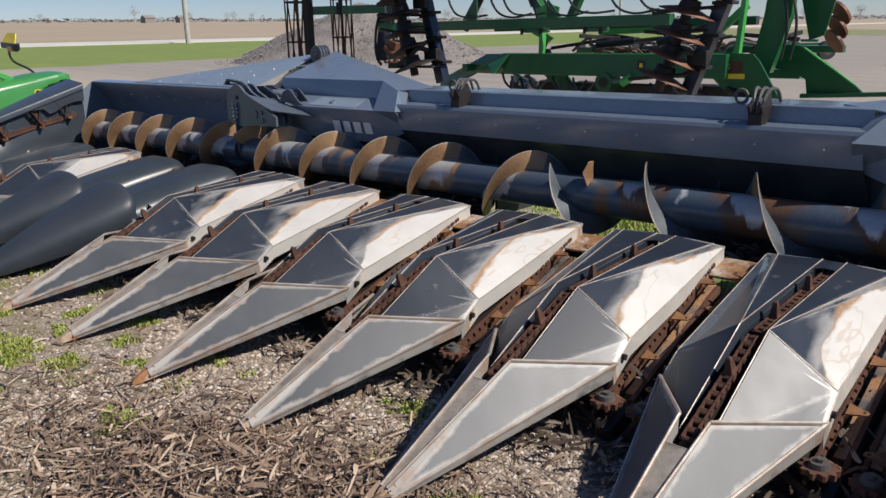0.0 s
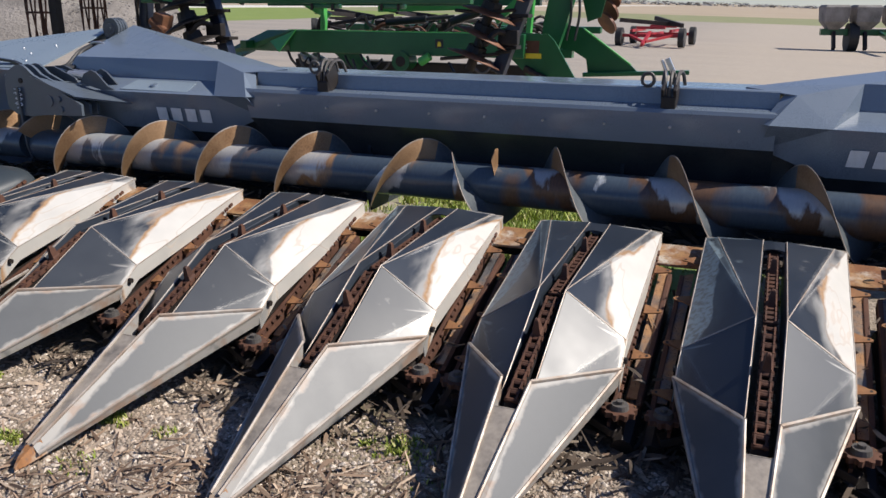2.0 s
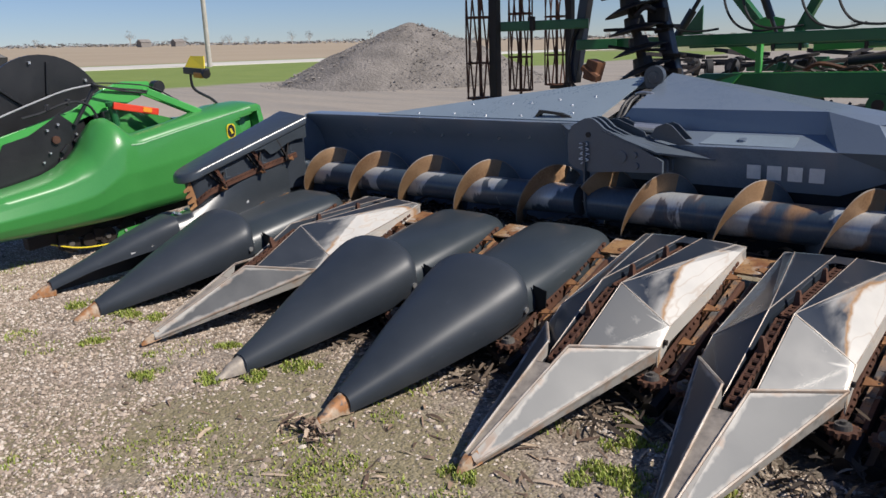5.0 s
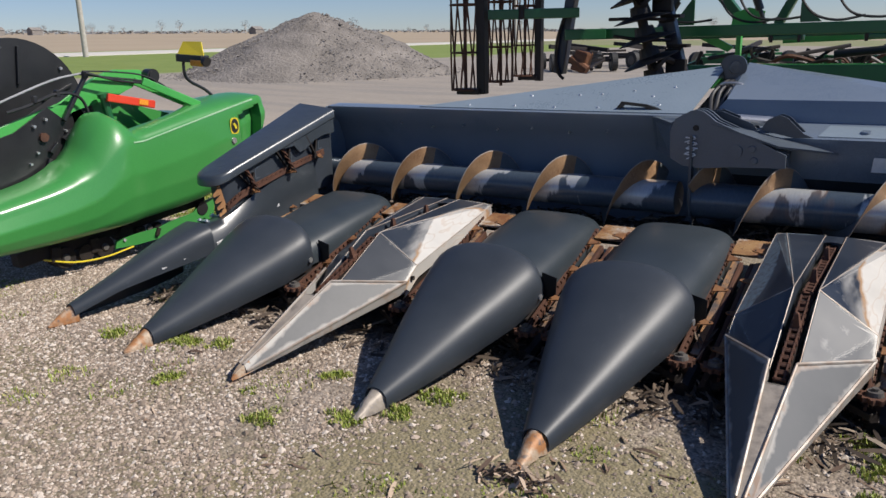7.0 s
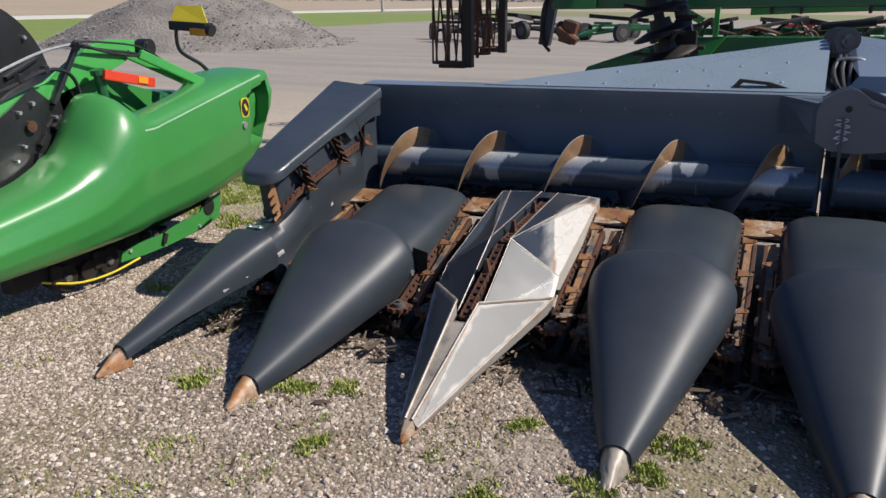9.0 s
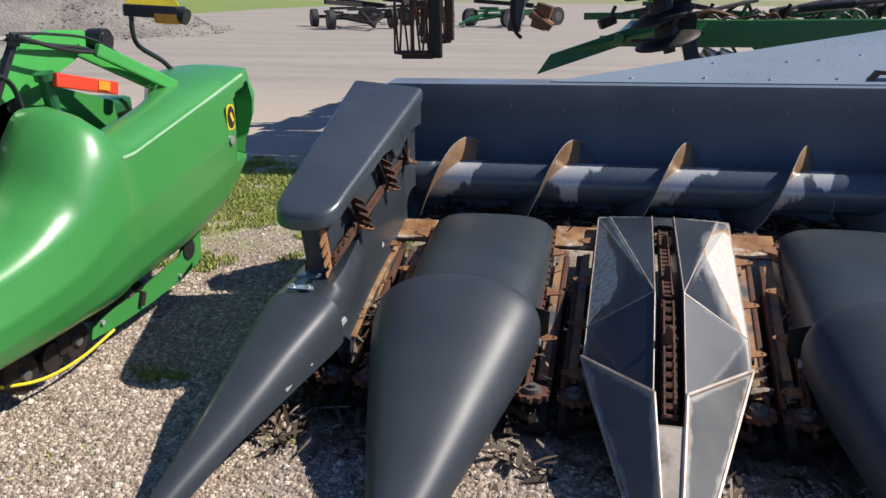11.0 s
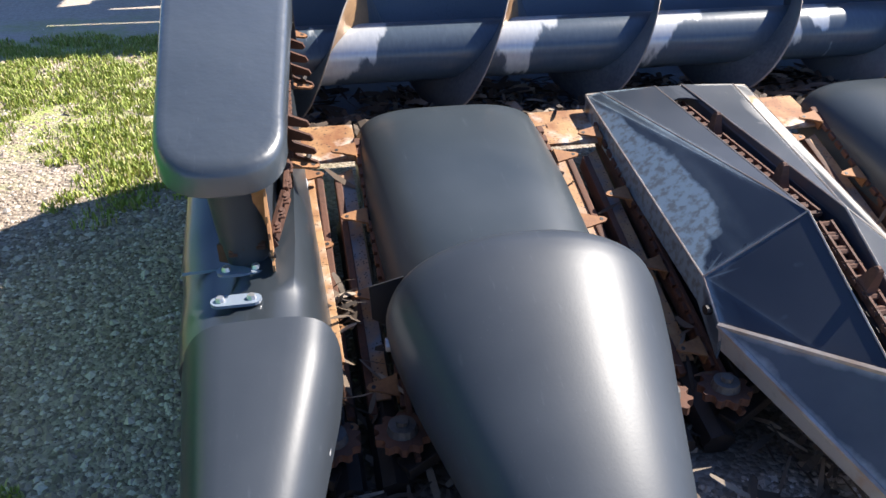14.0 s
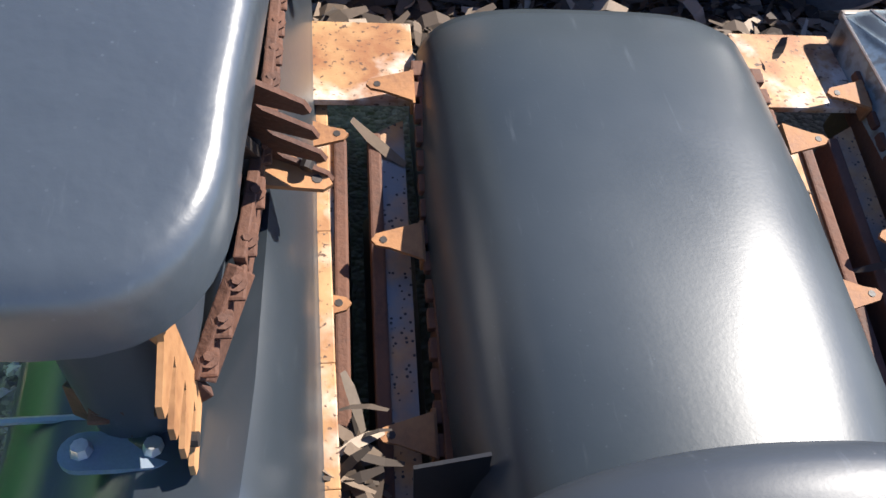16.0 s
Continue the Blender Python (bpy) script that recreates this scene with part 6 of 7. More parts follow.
plate(bm, [(3.9, 7.001, 1.02), (4.0, 7.001, 1.02), (4.0, 7.001, 1.12), (3.9, 7.001, 1.12)], 0.003, 0, (0, 1, 0))
dec = part("beam_badge", bm, M_BLACK, tool, "small dark badge on the beam")
bm = bmesh.new()
plate(bm, [(3.925, 6.998, 1.04), (3.975, 6.998, 1.04), (3.965, 6.998, 1.09), (3.935, 6.998, 1.09)], 0.002, 0, (0, 1, 0))
part("badge_mark", bm, M_YELLOW, dec)


def disc_mesh(mat):
    bm = bmesh.new()
    rings = []
    for r, d in ((0.03, 0.055), (0.12, 0.048), (0.2, 0.026), (0.28, 0.0)):
        rings.append([(r * math.cos(q * math.tau / 24), r * math.sin(q * math.tau / 24), d) for q in range(24)])
    back = [[(x, y, z - 0.007) for x, y, z in r] for r in reversed(rings)]
    loft(bm, rings + back, caps=False)
    me = bpy.data.meshes.new("disc")
    bmesh.ops.recalc_face_normals(bm, faces=bm.faces)
    bm.to_mesh(me)
    bm.free()
    me.materials.append(mat)
    me.polygons.foreach_set("use_smooth", [True] * len(me.polygons))
    return me


# second mesh: the left gang's shade is put into near-black discs
DISC, SHADED_DISC = disc_mesh(M_DISC), disc_mesh(M_DARK)


def gang(a, b, n, mesh, back):
    """A row of discs on a leaning shaft, with its spools and, beside it, the gang beam and bearing hangers."""
    a, b, back = Vector(a), Vector(b), Vector(back)
    bm = bmesh.new()
    rod(bm, a, b, 0.05, n=12)
    g = part("disc_gang", bm, M_DARK, tool, "upright gang of rusty discs")
    bm = bmesh.new()
    beam(bm, a + back - (b - a) * 0.02, b + back, 0.13, 0.13, 0.01, up=(0, 1, 0))
    bar = part("gang_beam", bm, M_NAVY, tool, "blue-black gang beam")
    turn = (b - a).to_track_quat("Z", "Y").to_matrix().to_4x4()
    d = (b - a).normalized()
    for k in range(n):
        at = a.lerp(b, (k + 0.5) / n)
        child("disc", mesh, g, Matrix.Translation(at) @ turn @ pose(0, 0, 0, 4 * math.sin(k * 1.7), 7 + 3 * math.cos(k), 0))
        bm = bmesh.new()
        rod(bm, at + d * 0.03, at + d * 0.13, 0.11, 0.095, n=12)
        part("spool", bm, M_DARK, g)
        if k % 3 == 1:
            bm = bmesh.new()
            q = at + back
            hose(bm, [at + d * 0.08, at + back * 0.3 + Vector((0, -0.16, -0.06)), at + back * 0.7 + Vector((0, -0.18, 0.06)), q], 0.032, 6, 6)
            box(bm, q + Vector((0, -0.09, 0)), (0.2, 0.09, 0.14), None, 0.012)
            part("bearing_hanger", bm, M_DARK, g, "dark greasy bearing hanger")
        else:
            bm = bmesh.new()
            hose(bm, [at + back * 0.9 + Vector((0, -0.06, 0.05)), at + back * 0.4 + Vector((-0.1, -0.2, 0.03)), at + Vector((-0.3 if back.x > 0 else 0.3, -0.12, 0.05 * math.sin(k)))], 0.018, 6, 5)
            part("scraper", bm, M_DARK, g, "dark steel scraper arm")
    for k in range(5):
        bm = bmesh.new()
        q = a.lerp(b, 0.1 + 0.18 * k) + back
        rod(bm, q + Vector((-0.08, -0.08, 0)), q + Vector((0.08, -0.08, 0.02)), 0.018, n=6)
        box(bm, q + Vector((0.03, 0.0, 0.05)), (0.2, 0.16, 0.035), None, 0.006)
        part("clamp", bm, M_DARK, bar)
    return g


gang((4.71, 5.95, 0.88), (5.32, 5.95, 2.55), 8, DISC, (0.27, 0.14, 0.0))
gang((1.66, 5.62, 0.98), (1.22, 5.62, 2.6), 8, SHADED_DISC, (0.2, 0.28, -0.06))
# smaller folded gang leaning beside the baskets
green_beam("wing_arm", (0.18, 6.5, 1.12), (0.4, 6.5, 2.4), 0.13, 0.12, M_NAVY, "blue-black folded arm")
bm = bmesh.new()
hose(bm, [(0.3, 6.42, 1.85), (0.2, 6.4, 1.55), (0.17, 6.4, 1.3), (0.2, 6.4, 1.14), (0.27, 6.4, 1.06)], 0.02, 6, 6)
part("curved_shank", bm, M_DARK, tool, "curved dark spring shank")
bm = bmesh.new()
box(bm, (0.46, 6.5, 1.26), (0.16, 0.2, 0.24), Euler((0, 0.3, 0)).to_matrix(), 0.02)
rod(bm, (0.36, 6.42, 1.3), (0.56, 6.42, 1.16), 0.05, n=10)
part("hanger_block", bm, M_DISC, tool, "rusty bearing block")


def basket(x, y, z, r, h):
    bm = bmesh.new()
    rod(bm, (x, y, z - 0.05), (x, y, z + h + 0.05), 0.02, n=8)
    g = part("rolling_basket", bm, M_RUST, tool, "upright rusty rolling basket")
    for z0 in (0.0, 0.22, 0.5, 0.78, 1.0):
        bm = bmesh.new()
        zz = z + h * z0
        hose(bm, [(x + r * math.cos(q * math.tau / 12), y + r * math.sin(q * math.tau / 12), zz) for q in range(13)], 0.012, 5, 2)
        for q in range(3):
            a = q * math.tau / 3
            rod(bm, (x, y, zz), (x + r * math.cos(a), y + r * math.sin(a), zz), 0.011, n=5)
        part("basket_ring", bm, M_RUST, g)
    for k in range(9):
        bm = bmesh.new()
        line = []
        for s in range(9):
            a = k * math.tau / 9 + s / 8 * 1.1
            line.append((x + r * math.cos(a), y + r * math.sin(a), z + h * s / 8))
        hose(bm, line, 0.011, 5, 2)
        part("basket_bar", bm, M_RUST, g)


basket(-0.66, 5.72, 0.97, 0.165, 1.9)
basket(-0.62, 6.5, 1.02, 0.15, 1.9)
basket(-1.02, 7.95, 1.02, 0.17, 1.9)
bm = bmesh.new()
box(bm, (-0.44, 5.73, 1.85), (0.11, 0.1, 1.86), None, 0.01)
box(bm, (-0.6, 5.73, 0.95), (0.3, 0.16, 0.07), None, 0.01)
part("basket_post", bm, M_DARK, tool, "dark steel basket post")
bm = bmesh.new()
box(bm, (-0.8, 7.95, 1.85), (0.1, 0.1, 1.8), None, 0.01)
box(bm, (-0.95, 7.95, 0.99), (0.3, 0.14, 0.06), None, 0.01)
part("basket_post", bm, M_DARK, tool, "dark steel basket post")
green_beam("basket_arm", (-0.44, 5.8, 1.8), (0.5, 6.3, 1.8), 0.09, 0.11)
green_beam("basket_arm", (0.3, 6.35, 1.56), (0.7, 6.6, 1.56), 0.1, 0.12)
green_beam("arm_block", (-0.42, 5.84, 1.64), (-0.42, 5.84, 2.1), 0.13, 0.14)
bm = bmesh.new()
rod(bm, (-0.05, 5.95, 1.74), (-0.05, 5.95, 1.9), 0.035, n=8)
part("arm_pin", bm, M_DARK, tool)

# gear in the shade under the lower beam
bm = bmesh.new()
beam(bm, (1.2, 7.6, 0.5), (5.4, 7.6, 0.5), 0.2, 0.2, 0.02)
beam(bm, (1.9, 7.25, 0.74), (5.3, 7.25, 0.74), 0.1, 0.2, 0.02)
part("axle_tube", bm, M_DARK, tool, "dark axle tube")
for k, x in enumerate((2.0, 2.6, 3.05, 4.3, 4.75)):
    bm = bmesh.new()
    rings = []
    for dx, r in ((0, 0.33), (0.02, 0.39), (0.06, 0.41), (0.22, 0.41), (0.26, 0.39), (0.28, 0.33)):
        rings.append([(x + dx, 7.75 + r * math.cos(q * math.tau / 28), 0.41 + r * math.sin(q * math.tau / 28)) for q in range(28)])
    loft(bm, rings)
    t = part("wheel", bm, M_RUBBER, tool, "black rubber tyre")
    bm = bmesh.new()
    rod(bm, (x - 0.012, 7.75, 0.41), (x + 0.292, 7.75, 0.41), 0.2, n=20)
    part("rim", bm, M_FRAME, t)
green_plate("hanger_plate", [(2.5, 0.94), (2.85, 0.94), (3.15, 0.62), (2.9, 0.6)], 7.12, 0.03)
bm = bmesh.new()
rod(bm, (3.47, 6.98, 0.86), (3.47, 7.2, 0.86), 0.115, n=22)
hub = part("pivot_hub", bm, M_FRAME, tool, "round dark green pivot hub")
bm = bmesh.new()
rod(bm, (3.47, 6.97, 0.86), (3.47, 7.0, 0.86), 0.06, n=16)
part("hub_bore", bm, M_DARK, hub)
# lit green: the sun on the cylinder is in its colour
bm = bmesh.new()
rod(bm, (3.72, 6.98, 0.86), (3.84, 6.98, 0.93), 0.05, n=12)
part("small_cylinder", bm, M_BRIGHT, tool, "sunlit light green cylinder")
for k in range(10):
    bm = bmesh.new()
    x, z = (2.0, 2.15, 2.3, 2.42, 2.8, 2.9, 3.0, 3.1, 4.15, 4.4)[k], 0.86 - 0.04 * (k % 3)
    hose(bm, [(x - 0.1, 7.05, z + 0.08), (x, 6.98, z - 0.03 - 0.03 * (k % 2)), (x + 0.1, 7.0, z - 0.1), (x + 0.2, 7.05, z + 0.02)], 0.016, 6, 6)
    part("lower_hose", bm, M_HUB if k % 2 else M_HOSE, tool, "slack hose under the beam")
for x, z, s in ((2.12, 0.86, 0.1), (2.3, 0.82, 0.13), (4.55, 0.82, 0.1), (5.0, 0.8, 0.08)):
    bm = bmesh.new()
    box(bm, (x, 7.12, z), (s * 1.7, 0.1, s), Euler((0.2, 0.4, 0)).to_matrix(), 0.02)
    rod(bm, (x, 7.05, z), (x + 0.2, 7.06, z - 0.08), 0.03, n=8)
    part("lower_bracket", bm, M_STEEL if x < 3 else M_DARK, tool, "pale steel bracket" if x < 3 else "dark bracket")

# hoses, cylinders and spring shanks crowded between the frames
for k in range(7):
    bm = bmesh.new()
    x = (1.35, 2.05, 2.25, 2.85, 3.2, 3.75, 4.1)[k]
    hose(bm, [(x - 0.15, 6.78, 2.3), (x - 0.12, 6.74, 1.95), (x + 0.02, 6.72, 1.72), (x + 0.25, 6.72, 1.66 - 0.02 * (k % 2)), (x + 0.5, 6.8, 1.68)], 0.014, 6, 6)
    part("hydraulic_line", bm, M_HOSE, tool, "looped black hydraulic line")
for a, b, r in (((1.05, 7.3, 1.5), (1.45, 7.4, 2.2), 0.05), ((2.1, 7.2, 2.2), (2.35, 7.3, 1.5), 0.045), ((3.0, 7.6, 1.28), (3.9, 7.6, 1.36), 0.045), ((3.9, 7.5, 1.3), (4.5, 7.5, 1.5), 0.05)):
    bm = bmesh.new()
    a, b = Vector(a), Vector(b)
    rod(bm, a, a.lerp(b, 0.6), r, n=12)
    rod(bm, a.lerp(b, 0.55), b, r * 0.5, n=10)
    part("wing_cylinder", bm, M_BLACK, tool, "black hydraulic wing cylinder")
gear = random.Random(8)
for k in range(26):
    bm = bmesh.new()
    x, y, z = gear.uniform(1.1, 4.6), gear.uniform(8.4, 10.8), gear.uniform(0.95, 1.18)
    hose(bm, [(x, y, z), (x + gear.uniform(0.1, 0.3), y, z + gear.uniform(0.05, 0.2)), (x + gear.uniform(0.3, 0.5), y + 0.1, z + gear.uniform(-0.05, 0.12)), (x + gear.uniform(0.5, 0.8), y, z - 0.05)], gear.uniform(0.012, 0.03), 5, 5)
    part("spring_shank", bm, (M_DARK, M_HUB, M_RUST, M_DARK)[k % 4], tool, "bent spring shank")
for k in range(9):
    bm = bmesh.new()
    x, y = 1.0 + 0.42 * k, gear.uniform(8.8, 10.4)
    box(bm, (x, y, 1.1 + 0.05 * (k % 3)), (0.22, 0.14, 0.12), Euler((0, gear.uniform(-0.4, 0.4), 0.3)).to_matrix(), 0.015)
    rod(bm, (x, y - 0.08, 1.05), (x + 0.1, y - 0.08, 1.3), 0.025, n=7)
    part("shank_clamp", bm, (M_DARK, M_FRAME, M_DARK)[k % 3], tool)
for k in range(3):
    green_beam("spring_row", (1.2 + 0.9 * k, 9.2, 1.2), (2.0 + 0.9 * k, 9.9, 1.34), 0.05, 0.05, M_DARK, "dark cross bar")

# folded wing overhead, which shades the yard beside the tool
for y, w, end in ((5.73, 0.42, 3.4), (6.17, 0.42, 3.4), (6.62, 0.42, 3.4), (7.17, 0.64, 1.45), (7.67, 0.28, 3.4), (8.36, 1.0, 0.6), (9.1, 0.4, 3.4), (9.53, 0.42, 3.4), (9.97, 0.4, 3.4), (10.4, 0.42, 3.4), (10.76, 0.28, 3.4)):
    green_beam("wing_beam", (0.06 * math.sin(y * 5), y, 3.0), (end, y + 0.03 * math.sin(y * 3), 3.0), w, 0.12)
for x in (0.3, 3.2):
    green_beam("wing_tie", (x, 5.6, 3.11), (x, 10.8, 3.11), 0.07, 0.1)

# ---- yard beyond ----
rng = random.Random(4)
bm = bmesh.new()
rows = []
NR, NA = 26, 64
for i in range(NR + 1):
    f = i / NR
    ring = []
    for k in range(NA):
        a = k * math.tau / NA
        r = f * 5.6 * (1 + 0.12 * noise.noise((math.cos(a) * 1.5, math.sin(a) * 1.5, 3)))
        h = 2.35 * max(0, 1 - f ** 1.2) + (0.24 * noise.noise((r * math.cos(a) * 0.7, r * math.sin(a) * 0.7, 1)) + 0.1 * noise.noise((r * math.cos(a) * 2.4, r * math.sin(a) * 2.4, 6))) * (1 - f ** 6)
        x, y = -18 + r * math.cos(a) * 0.9, 23.2 + r * math.sin(a) * 1.1
        ring.append((x, y, ground_z(x, y) + h - 0.1 * f))
    rows.append(ring)
loft(bm, rows)
tagged(part("gravel_mound", bm, surface("grey_crushed_stone", (0.11, 0.098, 0.086), (0.25, 0.225, 0.2), 0.95, 0, 0.8, 9, 1.0, 0, 0.1, 0.08), smooth=60), "heap of grey crushed stone at the edge of the yard", "gravel mound")
st = []
fs = []
for k in range(2600):
    a, f = rng.random() * math.tau, math.sqrt(rng.random()) * 1.12
    r = f * 5.6
    x, y = -18 + r * math.cos(a) * 0.9, 23.2 + r * math.sin(a) * 1.1
    z = ground_z(x, y) + 2.35 * max(0, 1 - f ** 1.2)
    s = rng.uniform(0.02, 0.06) * (1.8 if rng.random() < 0.05 else 1)
    b = len(st)
    for p in ((1, 0, 0), (0, 1, 0), (-1, 0, 0), (0, -1, 0), (0, 0, 0.8), (0, 0, -0.5)):
        st.append((x + p[0] * s * rng.uniform(0.7, 1.2), y + p[1] * s * rng.uniform(0.7, 1.2), z + p[2] * s))
    fs += [(b + i, b + (i + 1) % 4, b + 4) for i in range(4)] + [(b + (i + 1) % 4, b + i, b + 5) for i in range(4)]
me = bpy.data.meshes.new("pile_stones")
me.from_pydata(st, [], fs)
me.materials.append(M_STONE)
tagged(new("pile_stones", me), "loose grey stones lying on the heap", "stones", kind="stuff")

for x, y, h in ((-46, 31.5, 9.5), (-47, 96, 9.5), (-46, -28, 9.5)):
    s = thing("utility_pole", "weathered grey wooden utility pole beside the road", "utility pole", "poles along the road", pose(x, y, ground_z(x, y) - 0.2, 0, 0, 0))
    bm = bmesh.new()
    rod(bm, (0, 0, 0), (-0.1, 0, h), 0.19, 0.14, n=14)
    part("shaft", bm, M_POLE, s)
    bm = bmesh.new()
    beam(bm, (-0.1, -1.1, h - 0.5), (-0.1, 1.1, h - 0.5), 0.1, 0.12, 0.01)
    part("crossarm", bm, M_POLE, s)


def wagon(x, y, turn, mat, word):
    s = thing("running_gear", word + " wagon running gear without a box", "wagon", "wagon gears in the yard", pose(x, y, ground_z(x, y), 0, 0, turn))
    bm = bmesh.new()
    beam(bm, (-1.1, 0, 0.42), (1.1, 0, 0.42), 0.12, 0.12)
    beam(bm, (-1.1, 2.6, 0.42), (1.1, 2.6, 0.42), 0.12, 0.12)
    beam(bm, (0, 0, 0.46), (0, 2.6, 0.46), 0.12, 0.12)
    beam(bm, (-0.5, 0, 0.46), (0, 1.3, 0.46), 0.08, 0.08)
    beam(bm, (0.5, 0, 0.46), (0, 1.3, 0.46), 0.08, 0.08)
    for sx in (-0.85, 0.85):
        beam(bm, (sx, 0, 0.44), (sx * 0.06, -1.2, 0.24), 0.09, 0.09)
    beam(bm, (0, -0.1, 0.55), (0, -1.5, 0.14), 0.11, 0.11)
    beam(bm, (-0.75, 2.6, 0.6), (-0.75, 0, 0.6), 0.1, 0.1)
    beam(bm, (0.75, 2.6, 0.6), (0.75, 0, 0.6), 0.1, 0.1)
    for y0 in (0, 2.6):
        beam(bm, (-0.55, y0, 0.72), (0.55, y0, 0.72), 0.1, 0.1)
        for sx in (-0.4, 0.4):
            beam(bm, (sx, y0, 0.44), (sx, y0, 0.72), 0.08, 0.08)
    part("gear_frame", bm, mat, s)
    for a, b in (((-1.3, 0.3, 1.0), (0.9, 1.6, 0.8)), ((-0.3, 2.4, 1.05), (1.1, 0.5, 0.8))):
        bm = bmesh.new()
        beam(bm, a, b, 0.13, 0.16)
        part("bolster", bm, M_DARK, s, "dark cross beam")
    for sx in (-1.2, 1.2):
        for y0 in (0, 2.6):
            bm = bmesh.new()
            rod(bm, (sx - 0.11, y0, 0.36), (sx + 0.11, y0, 0.36), 0.36, n=24)
            w = part("wheel", bm, M_RUBBER, s)
            bm = bmesh.new()
            rod(bm, (sx - 0.12, y0, 0.36), (sx + 0.12, y0, 0.36), 0.19, n=18)
            part("rim", bm, M_HUB, w)
    return s


wagon(2.9, 31.2, -3, surface("faded_red_frame_paint", (0.33, 0.016, 0.024), (0.42, 0.035, 0.04), 0.45, 0, 3, 90, 0.05), "red")
wagon(-4.4, 31.5, -40, M_FRAME, "green")
wagon(-7.2, 32.5, 60, M_DARK, "black")
wagon(-8.6, 28, 35, M_DARK, "black")
w = thing("grain_cart", "old grey-green farm machine parked at the yard's edge", "farm machine", "", pose(11.2, 35, ground_z(11.2, 35), 0, 0, 10))
bm = bmesh.new()
beam(bm, (-2.2, 0, 0.75), (2.2, 0, 0.75), 0.25, 0.25)
beam(bm, (0, 0, 0.75), (-0.4, -3.4, 0.5), 0.16, 0.16)
part("frame", bm, M_FRAME, w, "green steel frame")
for x in (-1.75, -0.6, 0.6, 1.75):
    bm = bmesh.new()
    loft(bm, [[(x + sx * wx, 0.1 + sy * wy, z) for sx, sy in ((-1, -1), (1, -1), (1, 1), (-1, 1))] for z, wx, wy in ((0.85, 0.2, 0.3), (1.15, 0.42, 0.55), (1.7, 0.46, 0.6), (1.78, 0.4, 0.52))])
    part("hopper", bm, M_STONE, w, "grey seed hopper")
    bm = bmesh.new()
    beam(bm, (x, -0.2, 0.75), (x, -0.55, 0.12), 0.12, 0.2)
    part("row_leg", bm, M_DARK, w, "dark opener leg")
bm = bmesh.new()
rod(bm, (-1.2, 0, 0.55), (-0.85, 0, 0.55), 0.55, n=28)
part("tyre", bm, M_RUBBER, w)
bm = bmesh.new()
rod(bm, (0.85, 0, 0.55), (1.2, 0, 0.55), 0.55, n=28)
part("tyre", bm, M_RUBBER, w)
# car far off by the road
c = thing("parked_car", "dark car parked far off beside the road", "car", "", pose(-52, 17.5, ground_z(-52, 17.5) + 0.05, 0, 0, 4))
bm = bmesh.new()
loft(bm, [[(sx * w, sy * l, z) for sx, sy in ((-1, -1), (1, -1), (1, 1), (-1, 1))] for z, w, l in ((0.3, 0.85, 2.2), (0.9, 0.9, 2.3), (1.0, 0.85, 2.1), (1.55, 0.65, 1.2))])
part("body", bm, M_BLACK, c)
for sx in (-0.8, 0.8):
    for sy in (-1.4, 1.4):
        bm = bmesh.new()
        rod(bm, (sx - 0.1, sy, 0.32), (sx + 0.1, sy, 0.32), 0.32, n=20)
        part("wheel", bm, M_RUBBER, c)


def tree(x, y, h, seed):
    r = random.Random(seed)
    s = thing("tree", "bare-branched spring tree far across the field", "tree", "trees on the horizon", pose(x, y, ground_z(x, y) - 0.2))
    bm = bmesh.new()
    rod(bm, (0, 0, 0), (0, 0, h * 0.5), h * 0.03, h * 0.018, n=6)
    for k in range(12):
        a, z = r.random() * math.tau, h * r.uniform(0.3, 0.55)
        rod(bm, (0, 0, z), (h * 0.3 * math.cos(a), h * 0.3 * math.sin(a), z + h * r.uniform(0.15, 0.4)), h * 0.01, h * 0.003, n=4)
    part("trunk", bm, M_POLE, s)
    bm = bmesh.new()
    for k in range(150):
        a, e = r.random() * math.tau, r.uniform(-0.5, 1.3)
        d = r.random() ** 0.5 * h * 0.36
        p = Vector((d * math.cos(a) * math.cos(e), d * math.sin(a) * math.cos(e), h * 0.62 + d * math.sin(e)))
        q = r.uniform(0.02, 0.05) * h
        face(bm, [p + Vector((r.uniform(-q, q), r.uniform(-q, q), r.uniform(-q, q))) for _ in range(3)])
    part("crown", bm, M_LEAF, s)


rng = random.Random(11)
for k in range(46):
    a = radians(rng.uniform(95, 185))
    d = rng.uniform(420, 640)
    tree(d * math.cos(a), d * math.sin(a), rng.choice((5, 6, 7, 9)) * rng.uniform(0.8, 1.2), k)
vs, fs = [], []
rng = random.Random(12)
for k in range(9000):
    a = radians(rng.uniform(20, 200))
    d = rng.uniform(640, 700)
    x, y = d * math.cos(a), d * math.sin(a)
    hh = 3.2 * (0.45 + 0.9 * abs(noise.noise((a * 9, 0, 0))))
    z = ground_z(x, y) + rng.uniform(0, hh)
    b = len(vs)
    vs += [(x + rng.uniform(-2.5, 2.5), y + rng.uniform(-2.5, 2.5), z + rng.uniform(-0.8, 1.2)) for _ in range(3)]
    fs.append((b, b + 1, b + 2))
me = bpy.data.meshes.new("far_woods")
me.from_pydata(vs, [], fs)
me.materials.append(M_LEAF)
tagged(new("far_woods", me), "low hazy line of woods along the horizon", "woods", kind="stuff")
